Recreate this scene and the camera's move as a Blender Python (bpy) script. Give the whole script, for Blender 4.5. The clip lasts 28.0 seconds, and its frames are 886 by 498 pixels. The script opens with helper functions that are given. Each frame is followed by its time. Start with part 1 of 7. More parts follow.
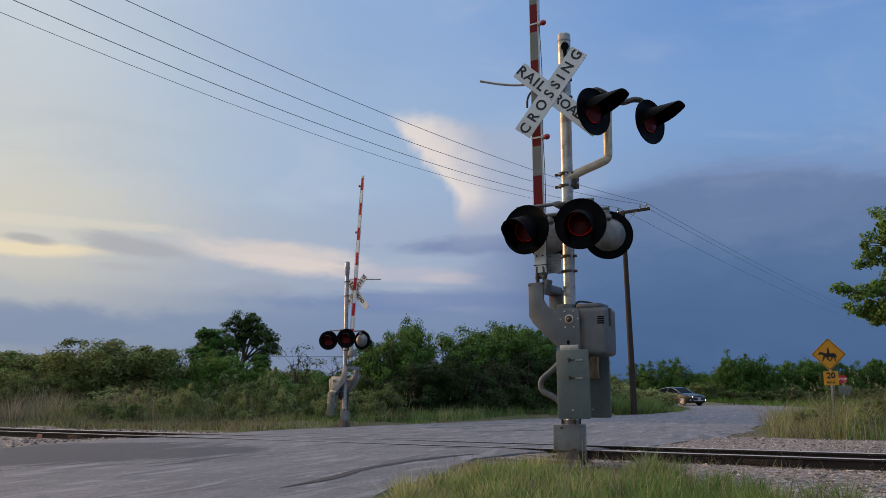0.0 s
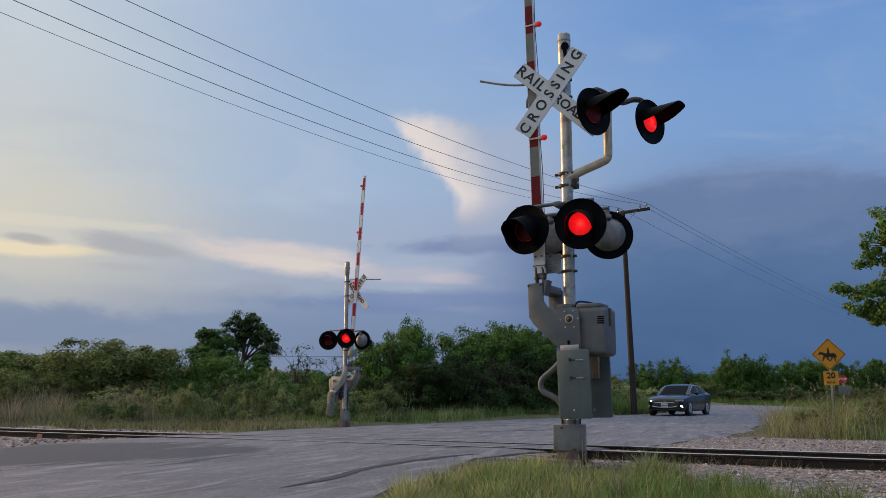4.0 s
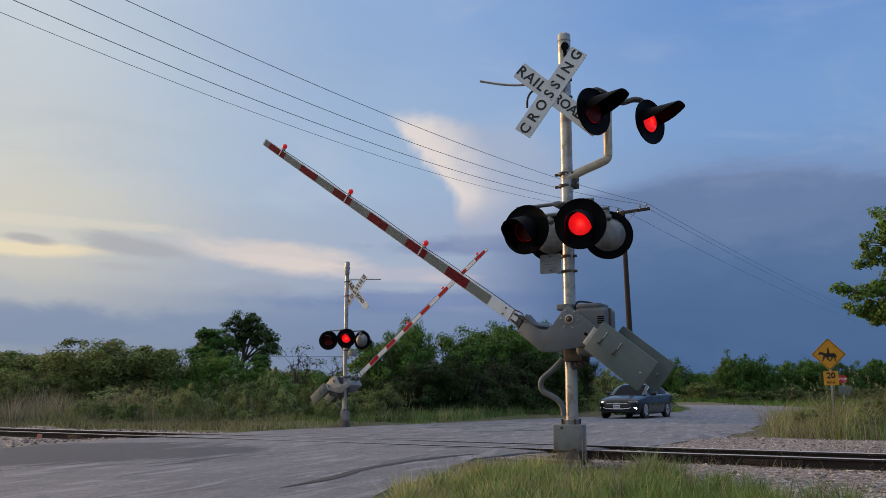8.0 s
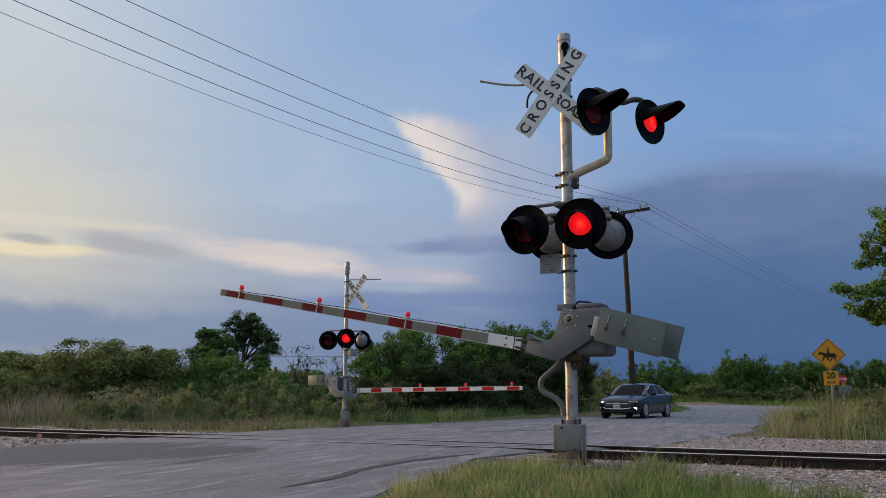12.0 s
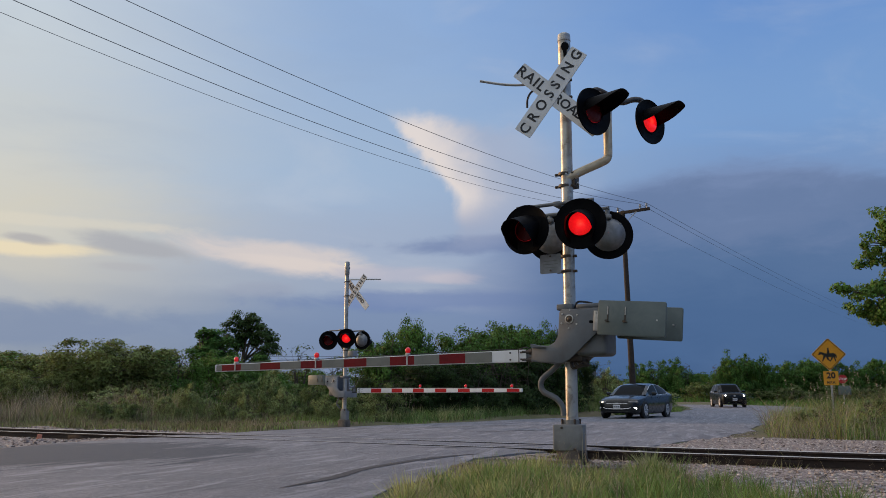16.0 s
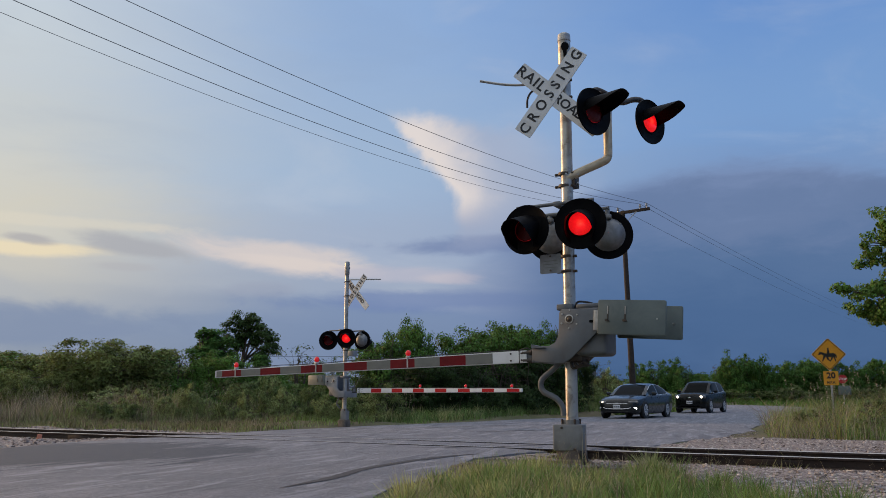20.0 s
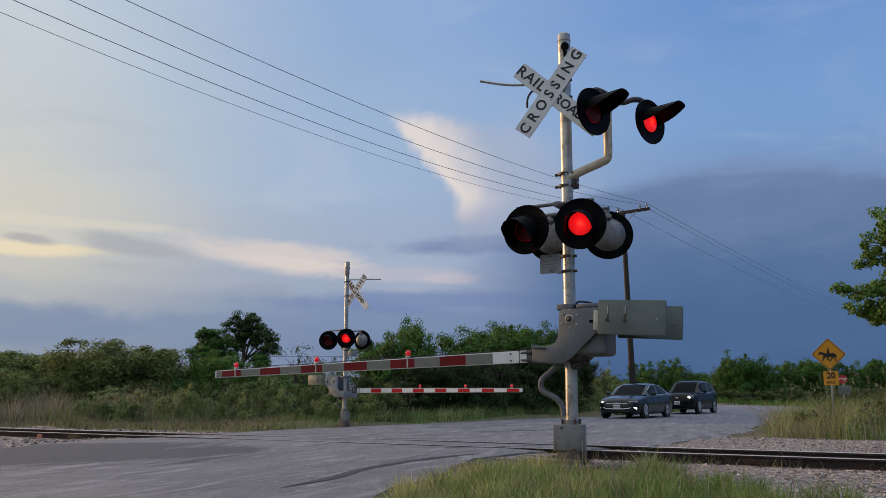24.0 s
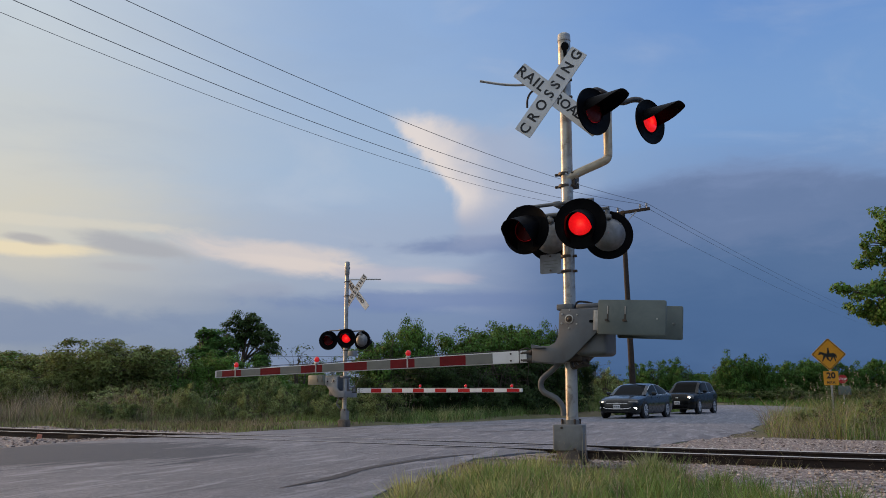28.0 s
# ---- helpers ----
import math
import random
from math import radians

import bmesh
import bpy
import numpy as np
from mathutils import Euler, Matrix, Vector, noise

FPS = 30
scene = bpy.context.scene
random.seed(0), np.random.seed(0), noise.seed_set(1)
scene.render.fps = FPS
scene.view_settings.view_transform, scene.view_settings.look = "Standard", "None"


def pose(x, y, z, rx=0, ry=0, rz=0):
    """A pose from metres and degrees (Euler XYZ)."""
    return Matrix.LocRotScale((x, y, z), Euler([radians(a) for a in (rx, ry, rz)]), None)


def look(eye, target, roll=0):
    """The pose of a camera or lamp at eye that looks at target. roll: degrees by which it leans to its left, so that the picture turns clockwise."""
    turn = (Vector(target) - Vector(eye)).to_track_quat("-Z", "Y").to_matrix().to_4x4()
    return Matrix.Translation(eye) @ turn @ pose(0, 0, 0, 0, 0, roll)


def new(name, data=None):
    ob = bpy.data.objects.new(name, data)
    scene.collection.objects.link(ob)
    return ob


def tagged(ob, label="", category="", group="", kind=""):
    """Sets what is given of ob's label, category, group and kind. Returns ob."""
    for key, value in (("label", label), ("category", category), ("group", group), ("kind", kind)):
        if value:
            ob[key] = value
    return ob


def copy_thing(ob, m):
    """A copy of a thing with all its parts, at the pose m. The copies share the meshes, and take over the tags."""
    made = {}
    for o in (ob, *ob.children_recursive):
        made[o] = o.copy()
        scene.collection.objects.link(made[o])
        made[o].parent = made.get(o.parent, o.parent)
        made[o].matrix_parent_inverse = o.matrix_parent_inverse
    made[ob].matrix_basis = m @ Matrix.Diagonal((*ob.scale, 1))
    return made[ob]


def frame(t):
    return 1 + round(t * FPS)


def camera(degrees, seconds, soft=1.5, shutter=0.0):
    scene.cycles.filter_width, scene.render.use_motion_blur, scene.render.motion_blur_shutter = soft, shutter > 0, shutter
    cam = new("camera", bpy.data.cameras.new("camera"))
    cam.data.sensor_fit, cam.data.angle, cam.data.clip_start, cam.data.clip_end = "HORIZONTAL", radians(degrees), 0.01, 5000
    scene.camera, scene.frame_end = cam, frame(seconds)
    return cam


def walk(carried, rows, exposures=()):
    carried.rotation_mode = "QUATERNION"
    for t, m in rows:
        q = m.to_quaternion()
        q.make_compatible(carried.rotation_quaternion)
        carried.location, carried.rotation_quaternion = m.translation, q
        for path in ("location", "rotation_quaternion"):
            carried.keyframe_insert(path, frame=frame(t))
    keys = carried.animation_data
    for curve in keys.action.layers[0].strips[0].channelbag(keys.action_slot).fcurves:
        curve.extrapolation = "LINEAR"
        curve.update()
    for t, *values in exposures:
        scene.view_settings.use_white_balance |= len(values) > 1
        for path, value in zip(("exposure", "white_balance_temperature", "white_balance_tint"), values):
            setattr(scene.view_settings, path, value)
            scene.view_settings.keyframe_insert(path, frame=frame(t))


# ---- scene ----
import collections

EYE = (0.0, 0.0, 0.80)
cam = camera(55.19, 28.0, soft=0.9)
HOLD = pose(*EYE, 100.13, 0, 0)
walk(cam, [(0.0, HOLD), (28.0, HOLD)], exposures=[(0.0, 0.0), (28.0, 0.0)])

# ---------------------------------------------------------------- light
SUN_AZ, SUN_EL = radians(-60), radians(11)
sun = new("sun", bpy.data.lights.new("sun", "SUN"))
sun.data.energy, sun.data.angle, sun.data.color = 2.5, radians(4), (1.0, 0.61, 0.31)
sun_from = Vector((math.sin(SUN_AZ) * math.cos(SUN_EL), math.cos(SUN_AZ) * math.cos(SUN_EL), math.sin(SUN_EL)))
sun.matrix_world = look(sun_from * 100, (0, 0, 0))


class Nodes:
    """Short hand for node trees."""

    def __init__(self, tree):
        self.t, self.n, self.l = tree, tree.nodes, tree.links
        self.n.clear()

    def add(self, kind, ins=None, operation="", use_clamp=False, feature=""):
        nd = self.n.new(kind)
        if operation:
            nd.operation = operation
        if use_clamp:
            nd.use_clamp = True
        if feature:
            nd.feature = feature
        for k, v in (ins or {}).items():
            if isinstance(v, bpy.types.NodeSocket):
                self.l.new(v, nd.inputs[k])
            else:
                nd.inputs[k].default_value = v
        return nd

    def math(self, op, a, b=0.0, c=0.0, clamp=False):
        return self.add("ShaderNodeMath", {0: a, 1: b, 2: c}, operation=op, use_clamp=clamp).outputs[0]

    def step(self, v, lo, hi, a=0.0, b=1.0):
        if lo > hi:
            lo, hi, a, b = hi, lo, b, a
        nd = self.add("ShaderNodeMapRange", {0: v, 1: lo, 2: hi, 3: a, 4: b})
        nd.interpolation_type = "SMOOTHSTEP"
        return nd.outputs[0]

    def mix(self, f, a, b):
        nd = self.add("ShaderNodeMix")
        nd.data_type = "RGBA"
        for k, v in ((0, f), (6, a), (7, b)):
            if isinstance(v, bpy.types.NodeSocket):
                self.l.new(v, nd.inputs[k])
            else:
                nd.inputs[k].default_value = v if k == 0 else (*v, 1.0)
        return nd.outputs[2]

    def noise(self, vec, scale, detail=4.0, rough=0.55, dist=0.0):
        ins = {"Scale": scale, "Detail": detail, "Roughness": rough, "Distortion": dist}
        if vec is not None:
            ins["Vector"] = vec
        return self.add("ShaderNodeTexNoise", ins).outputs[0]


def finish_world():
    w = bpy.data.worlds.new("evening_sky")
    scene.world = w
    w.use_nodes = True
    k = Nodes(w.node_tree)
    d = k.add("ShaderNodeTexCoord").outputs["Generated"]
    sep = k.add("ShaderNodeSeparateXYZ", {0: d})
    deg = 180 / math.pi
    az = k.math("MULTIPLY", k.math("ARCTAN2", sep.outputs[0], sep.outputs[1]), deg)
    el = k.math("MULTIPLY", k.math("ARCSINE", sep.outputs[2]), deg)
    stretch = k.add("ShaderNodeMapping", {0: d, 2: (0.05, 0.0, 0.0), 3: (1.0, 1.0, 3.2)}).outputs[0]
    nc = k.math("SUBTRACT", k.noise(stretch, 3.4, 7, 0.55, 0.5), 0.5)
    nf = k.math("SUBTRACT", k.noise(stretch, 11.0, 8, 0.62, 0.4), 0.5)
    np_ = k.math("SUBTRACT", k.noise(d, 13.0, 8, 0.6, 0.3), 0.5)

    def wob(v, amt, fine=0.0):
        v = k.math("MULTIPLY_ADD", nc, amt, v)
        return k.math("MULTIPLY_ADD", nf, fine, v) if fine else v

    def ramp(v, lo, hi, stops):
        nd = k.add("ShaderNodeValToRGB", {0: k.add("ShaderNodeMapRange", {0: v, 1: lo, 2: hi}).outputs[0]})
        r = nd.color_ramp
        r.interpolation = "EASE"
        while len(r.elements) < len(stops):
            r.elements.new(0.5)
        for e, (p, c) in zip(r.elements, stops):
            e.position, e.color = (p - lo) / (hi - lo), (*c, 1)
        return nd.outputs[0]

    def puff(a0, e0, sa, se, slope=0.0, soft=0.5, rag=0.8, tex=None):
        """A cloud patch round a direction, sheared by slope, with a ragged edge."""
        u = k.math("DIVIDE", k.math("SUBTRACT", az, a0), sa)
        v = k.math("DIVIDE", k.math("SUBTRACT", k.math("MULTIPLY_ADD", k.math("SUBTRACT", az, a0), -slope, el), e0), se)
        r = k.math("SQRT", k.math("ADD", k.math("MULTIPLY", u, u), k.math("MULTIPLY", v, v)))
        r = k.math("MULTIPLY_ADD", tex or nf, rag * 2, r)
        return k.step(r, 1 + soft, 1 - soft)

    sky = k.add("ShaderNodeTexSky")
    sky.sky_type, sky.sun_disc, sky.sun_elevation, sky.sun_rotation = "NISHITA", False, SUN_EL, SUN_AZ
    sky.air_density, sky.dust_density, sky.ozone_density = 1.0, 0.6, 2.0
    base = k.add("ShaderNodeVectorMath", {0: sky.outputs[0], 3: 0.085}, operation="SCALE").outputs[0]
    # veiled west, clearing through the north to open blue in the east
    h = wob(el, 3.0, 1.6)
    west = ramp(h, 0, 40, ((2.5, (0.21, 0.27, 0.40)), (4.6, (0.25, 0.30, 0.42)), (6.0, (0.46, 0.465, 0.48)), (8.2, (0.54, 0.525, 0.495)), (11.0, (0.64, 0.615, 0.53)), (15.5, (0.61, 0.635, 0.63)), (26, (0.63, 0.70, 0.76))))
    north = ramp(h, 0, 40, ((2.5, (0.155, 0.22, 0.39)), (6.0, (0.19, 0.26, 0.44)), (7.6, (0.33, 0.39, 0.53)), (10.0, (0.38, 0.45, 0.60)), (15.5, (0.375, 0.50, 0.69)), (26, (0.31, 0.46, 0.73))))
    east = ramp(h, 0, 40, ((4, (0.16, 0.25, 0.45)), (14, (0.20, 0.32, 0.57)), (18, (0.205, 0.365, 0.67)), (28, (0.145, 0.30, 0.66))))
    a = wob(az, 9, 3)
    col = k.mix(k.step(a, -31, -5), west, north)
    col = k.mix(k.step(a, -7, 22), col, east)
    col = k.mix(0.12, col, base)
    col = k.mix(k.step(puff(-31, 11.5, 11, 4.5, 0.0, 0.9, 0.3), 0, 1, 0.0, 0.25), col, (0.78, 0.70, 0.54))
    # soft mottling of the thin cloud
    col = k.mix(k.step(nc, 0.0, 0.22, 0.0, 0.22), col, (0.60, 0.62, 0.66))
    col = k.mix(k.step(nc, 0.0, -0.22, 0.0, 0.16), col, (0.22, 0.32, 0.52))
    # glow round the low sun and the bright sky overhead
    sunny = puff(-66, 11, 20, 13, 0.0, 0.85, 0.1)
    col = k.mix(sunny, col, (1.9, 1.45, 0.95))
    col = k.mix(k.step(el, 32, 62, 0.0, 0.9), col, (0.90, 0.93, 1.0))
    # pale streaks low in the west and dark flecks in them: azimuth, elevation, sizes, slope, strength, colour
    for a0, e0, sa, se, sl, f, c in ((-11.0, 9.35, 6.6, 0.95, -0.13, 0.85, (0.68, 0.61, 0.585)), (-9.0, 8.9, 4.0, 0.45, -0.10, 0.6, (0.73, 0.645, 0.60)), (-28, 9.15, 5.0, 0.42, 0.0, 0.85, (0.84, 0.72, 0.50)), (-26, 10.9, 8.0, 0.35, 0.0, 0.4, (0.74, 0.68, 0.56)),
                                     (-20.0, 9.65, 3.3, 0.68, -0.16, 0.85, (0.405, 0.415, 0.45)), (-26.4, 9.75, 1.3, 0.30, -0.05, 0.8, (0.43, 0.42, 0.43)), (-20.6, 8.35, 2.2, 0.30, 0.0, 0.5, (0.44, 0.44, 0.47)), (-12.0, 7.2, 2.4, 0.5, 0.0, 0.4, (0.33, 0.36, 0.46)),
                                     (-2.6, 8.35, 5.2, 0.55, -0.02, 0.8, (0.47, 0.475, 0.57)), (0.4, 8.1, 2.2, 0.35, 0.0, 0.6, (0.56, 0.52, 0.57)), (-1.0, 6.6, 9.0, 0.75, 0.0, 0.75, (0.165, 0.235, 0.435)), (3.4, 10.4, 6.2, 0.62, 0.02, 0.75, (0.17, 0.23, 0.41)), (-27.0, 4.6, 9.0, 1.15, -0.02, 0.7, (0.215, 0.275, 0.41))):
        col = k.mix(k.math("MULTIPLY", puff(a0, e0, sa, se, sl, 0.45, 0.9), f), col, c)
    # tall cloud behind the crossing, lit on its western edge
    edge_az = k.math("MINIMUM", k.math("MULTIPLY_ADD", k.math("SUBTRACT", 18.0, el), 0.80, -2.6), 0.9)
    lean = k.math("MULTIPLY_ADD", np_, 4.0, k.math("MULTIPLY_ADD", nc, 3.0, k.math("SUBTRACT", az, edge_az)))
    rough_el = k.math("MULTIPLY_ADD", np_, 2.4, el)
    lit = k.math("MULTIPLY_ADD", k.math("SUBTRACT", el, 17.0), -0.22, lean)
    tower = k.math("MULTIPLY", k.math("MULTIPLY", k.step(lean, -0.5, 0.8), k.step(lean, 12.5, 5.0)), k.math("MULTIPLY", k.step(k.math("MULTIPLY_ADD", k.step(lean, 1.0, 7.0), 1.2, rough_el), 19.9, 18.4), k.step(rough_el, 9.6, 12.6)))
    tower_col = k.mix(k.step(lit, 0.8, 5.6), (0.78, 0.70, 0.66), (0.40, 0.435, 0.55))
    tower_col = k.mix(k.step(el, 13.8, 11.2), tower_col, (0.36, 0.40, 0.53))
    col = k.mix(k.math("MULTIPLY", tower, k.step(lit, 1.2, 5.5, 0.92, 0.62)), col, tower_col)
    # storm cloud in the east with a soft rounded top
    bow = k.math("DIVIDE", k.math("SUBTRACT", az, 19.5), 11)
    top = k.math("SUBTRACT", 15.3, k.math("MULTIPLY", k.math("MULTIPLY", bow, bow), 2.1))
    edge = k.math("SUBTRACT", k.math("MAXIMUM", top, 8.2), wob(el, 1.6, 1.8))
    side = k.step(wob(az, 6, 4), -1.0, 9.5)
    storm = k.math("MULTIPLY", k.step(edge, -0.35, 1.3), side)
    storm_col = ramp(wob(el, 7.0, 4.5), 0, 18, ((0.5, (0.05, 0.107, 0.235)), (5.0, (0.066, 0.133, 0.278)), (9.0, (0.089, 0.16, 0.31)), (12.0, (0.135, 0.20, 0.355)), (15.5, (0.19, 0.26, 0.44))))
    storm_col = k.mix(k.step(az, 11, 1), storm_col, (0.165, 0.23, 0.41))
    col = k.mix(k.math("MULTIPLY", storm, 0.94), col, storm_col)
    bg = k.add("ShaderNodeBackground", {0: col, 1: 1.0})
    out = k.add("ShaderNodeOutputWorld")
    k.l.new(bg.outputs[0], out.inputs[0])


finish_world()


# ---------------------------------------------------------------- materials
def material(name, color, rough=0.6, metal=0.0, second=None, scale=6.0, amount=0.5, bump=0.0, bump_scale=40.0,
             stain=None, stain_scale=1.2, stain_amount=0.5, island=0.0, emit=None, coat=0.0, spec=0.5, objrand=0.0, trans=0.0):
    m = bpy.data.materials.new(name)
    m.use_nodes = True
    k = Nodes(m.node_tree)
    vec = k.add("ShaderNodeTexCoord").outputs["Object"]
    second = second or tuple(c * 0.72 for c in color)
    col = k.mix(k.math("MULTIPLY", k.step(k.noise(vec, scale, 6, 0.6), 0.35, 0.7), amount), color, second)
    if stain:
        col = k.mix(k.math("MULTIPLY", k.step(k.noise(vec, stain_scale, 7, 0.65, 0.6), 0.48, 0.68), stain_amount), col, stain)
    if island or objrand:
        r = k.add("ShaderNodeNewGeometry").outputs["Random Per Island"] if island else k.add("ShaderNodeObjectInfo").outputs["Random"]
        a = island or objrand
        hsv = k.add("ShaderNodeHueSaturation", {"Color": col, "Value": k.step(r, 0, 1, 1 - a, 1 + a), "Hue": k.step(r, 0.0, 1.0, 0.5 - 0.03 * a, 0.5 + 0.05 * a)})
        col = hsv.outputs[0]
    ins = {"Base Color": col, "Metallic": metal, "Specular IOR Level": spec, "Coat Weight": coat, "Coat Roughness": 0.06}
    ins["Roughness"] = k.step(k.noise(vec, scale * 1.7, 5, 0.6), 0.2, 0.8, max(0.02, rough - 0.12), min(1, rough + 0.12))
    if bump:
        ins["Normal"] = k.add("ShaderNodeBump", {"Strength": bump, "Distance": 0.01, "Height": k.noise(vec, bump_scale, 6, 0.65)}).outputs[0]
    b = k.add("ShaderNodeBsdfPrincipled", ins)
    if emit:
        b.inputs["Emission Color"].default_value = (*emit[0], 1)
        b.inputs["Emission Strength"].default_value = emit[1]
    sh = b.outputs[0]
    if trans:
        tl = k.add("ShaderNodeBsdfTranslucent", {0: col})
        sh = k.add("ShaderNodeMixShader", {0: trans, 1: sh, 2: tl.outputs[0]}).outputs[0]
    k.l.new(sh, k.add("ShaderNodeOutputMaterial").inputs[0])
    return m


def asphalt_material():
    m = bpy.data.materials.new("weathered_asphalt")
    m.use_nodes = True
    k = Nodes(m.node_tree)
    vec = k.add("ShaderNodeTexCoord").outputs["Object"]
    worn = k.step(k.noise(vec, 0.22, 6, 0.6, 0.8), 0.4, 0.66)
    col = k.mix(worn, (0.20, 0.19, 0.202), (0.135, 0.128, 0.138))
    along = k.add("ShaderNodeMapping", {0: vec, 2: (0, 0, radians(31)), 3: (2.2, 0.16, 1.0)}).outputs[0]
    col = k.mix(k.step(k.noise(along, 1.1, 5, 0.6), 0.5, 0.68, 0.0, 0.75), col, (0.245, 0.226, 0.232))
    across = k.add("ShaderNodeMapping", {0: vec, 2: (0, 0, radians(-32)), 3: (0.25, 2.4, 1.0)}).outputs[0]
    col = k.mix(k.step(k.noise(across, 1.6, 6, 0.65), 0.50, 0.64, 0.0, 0.6), col, (0.125, 0.12, 0.128))
    col = k.mix(k.step(k.noise(vec, 2.6, 7, 0.75, 0.5), 0.50, 0.66, 0.0, 0.6), col, (0.10, 0.096, 0.10))
    col = k.mix(k.step(k.noise(vec, 4.3, 6, 0.75), 0.56, 0.68, 0.0, 0.5), col, (0.33, 0.305, 0.30))
    wide = k.add("ShaderNodeMapping", {0: vec, 2: (0, 0, radians(-24)), 3: (0.10, 1.1, 1.0)}).outputs[0]
    col = k.mix(k.step(k.noise(wide, 1.5, 6, 0.65, 0.3), 0.48, 0.60, 0.0, 0.45), col, (0.10, 0.095, 0.104))
    col = k.mix(k.step(k.noise(vec, 8.0, 6, 0.8, 0.3), 0.50, 0.62, 0.0, 0.4), col, (0.092, 0.086, 0.092))
    col = k.mix(k.step(k.noise(vec, 11.0, 5, 0.8, 0.3), 0.55, 0.64, 0.0, 0.4), col, (0.30, 0.285, 0.295))
    grit = k.noise(vec, 38, 4, 0.85)
    col = k.mix(k.step(grit, 0.50, 0.62, 0, 0.65), col, (0.085, 0.080, 0.085))
    col = k.mix(k.step(k.noise(vec, 70, 2, 0.8), 0.55, 0.65, 0, 0.45), col, (0.40, 0.375, 0.375))
    col = k.mix(k.step(k.noise(vec, 22, 3, 0.8), 0.56, 0.64, 0, 0.55), col, (0.38, 0.355, 0.365))
    # long thin wear streaks, dark and pale
    turned = k.add("ShaderNodeMapping", {0: vec, 2: (0, 0, radians(-73))}).outputs[0]
    thin = k.add("ShaderNodeMapping", {0: turned, 3: (0.30, 2.2, 1.0)}).outputs[0]
    col = k.mix(k.step(k.noise(thin, 0.9, 8, 0.72, 0.6), 0.54, 0.60, 0.0, 0.75), col, (0.084, 0.080, 0.089))
    col = k.mix(k.step(k.noise(thin, 1.7, 8, 0.72, 0.5), 0.53, 0.60, 0.0, 0.75), col, (0.33, 0.315, 0.335))
    # darker newer asphalt laid beside the track, with a ragged outline
    sp = k.add("ShaderNodeSeparateXYZ", {0: vec})
    ragged = k.math("MULTIPLY", k.math("SUBTRACT", k.noise(thin, 0.9, 8, 0.72), 0.5), 5.5)
    ux = k.math("DIVIDE", k.math("ADD", sp.outputs[0], 6.0), 2.7)
    uy = k.math("DIVIDE", k.math("SUBTRACT", sp.outputs[1], 13.6), 3.3)
    rr = k.math("ADD", k.math("ADD", k.math("MULTIPLY", ux, ux), k.math("MULTIPLY", uy, uy)), ragged)
    fresh = k.mix(k.step(k.noise(vec, 45, 3, 0.8), 0.5, 0.64, 0, 0.6), (0.030, 0.029, 0.034), (0.085, 0.080, 0.086))
    col = k.mix(k.step(rr, 1.15, 0.8, 0.0, 0.95), col, fresh)
    col = k.mix(0.22, col, (0.125, 0.15, 0.20))
    wander = k.add("ShaderNodeTexNoise", {"Scale": 1.5, "Detail": 5.0})
    cr = k.add("ShaderNodeTexVoronoi", {"Vector": k.add("ShaderNodeVectorMath", {0: vec, 1: wander.outputs[1]}, operation="ADD").outputs[0], "Scale": 0.55}, feature="DISTANCE_TO_EDGE")
    line = k.math("MULTIPLY", k.step(cr.outputs[0], 0.012, 0.002), k.step(k.noise(vec, 0.5, 3), 0.56, 0.66))
    col = k.mix(k.math("MULTIPLY", line, 0.8), col, (0.05, 0.05, 0.052))
    hgt = k.math("ADD", k.noise(vec, 70, 5, 0.75), k.math("MULTIPLY", k.noise(vec, 3.0, 5), 3.0))
    bmp = k.add("ShaderNodeBump", {"Strength": 0.8, "Distance": 0.014, "Height": hgt}).outputs[0]
    b = k.add("ShaderNodeBsdfPrincipled", {"Base Color": col, "Roughness": k.step(grit, 0.2, 0.8, 0.62, 0.9), "Normal": bmp, "Specular IOR Level": 0.5})
    k.l.new(b.outputs[0], k.add("ShaderNodeOutputMaterial").inputs[0])
    return m


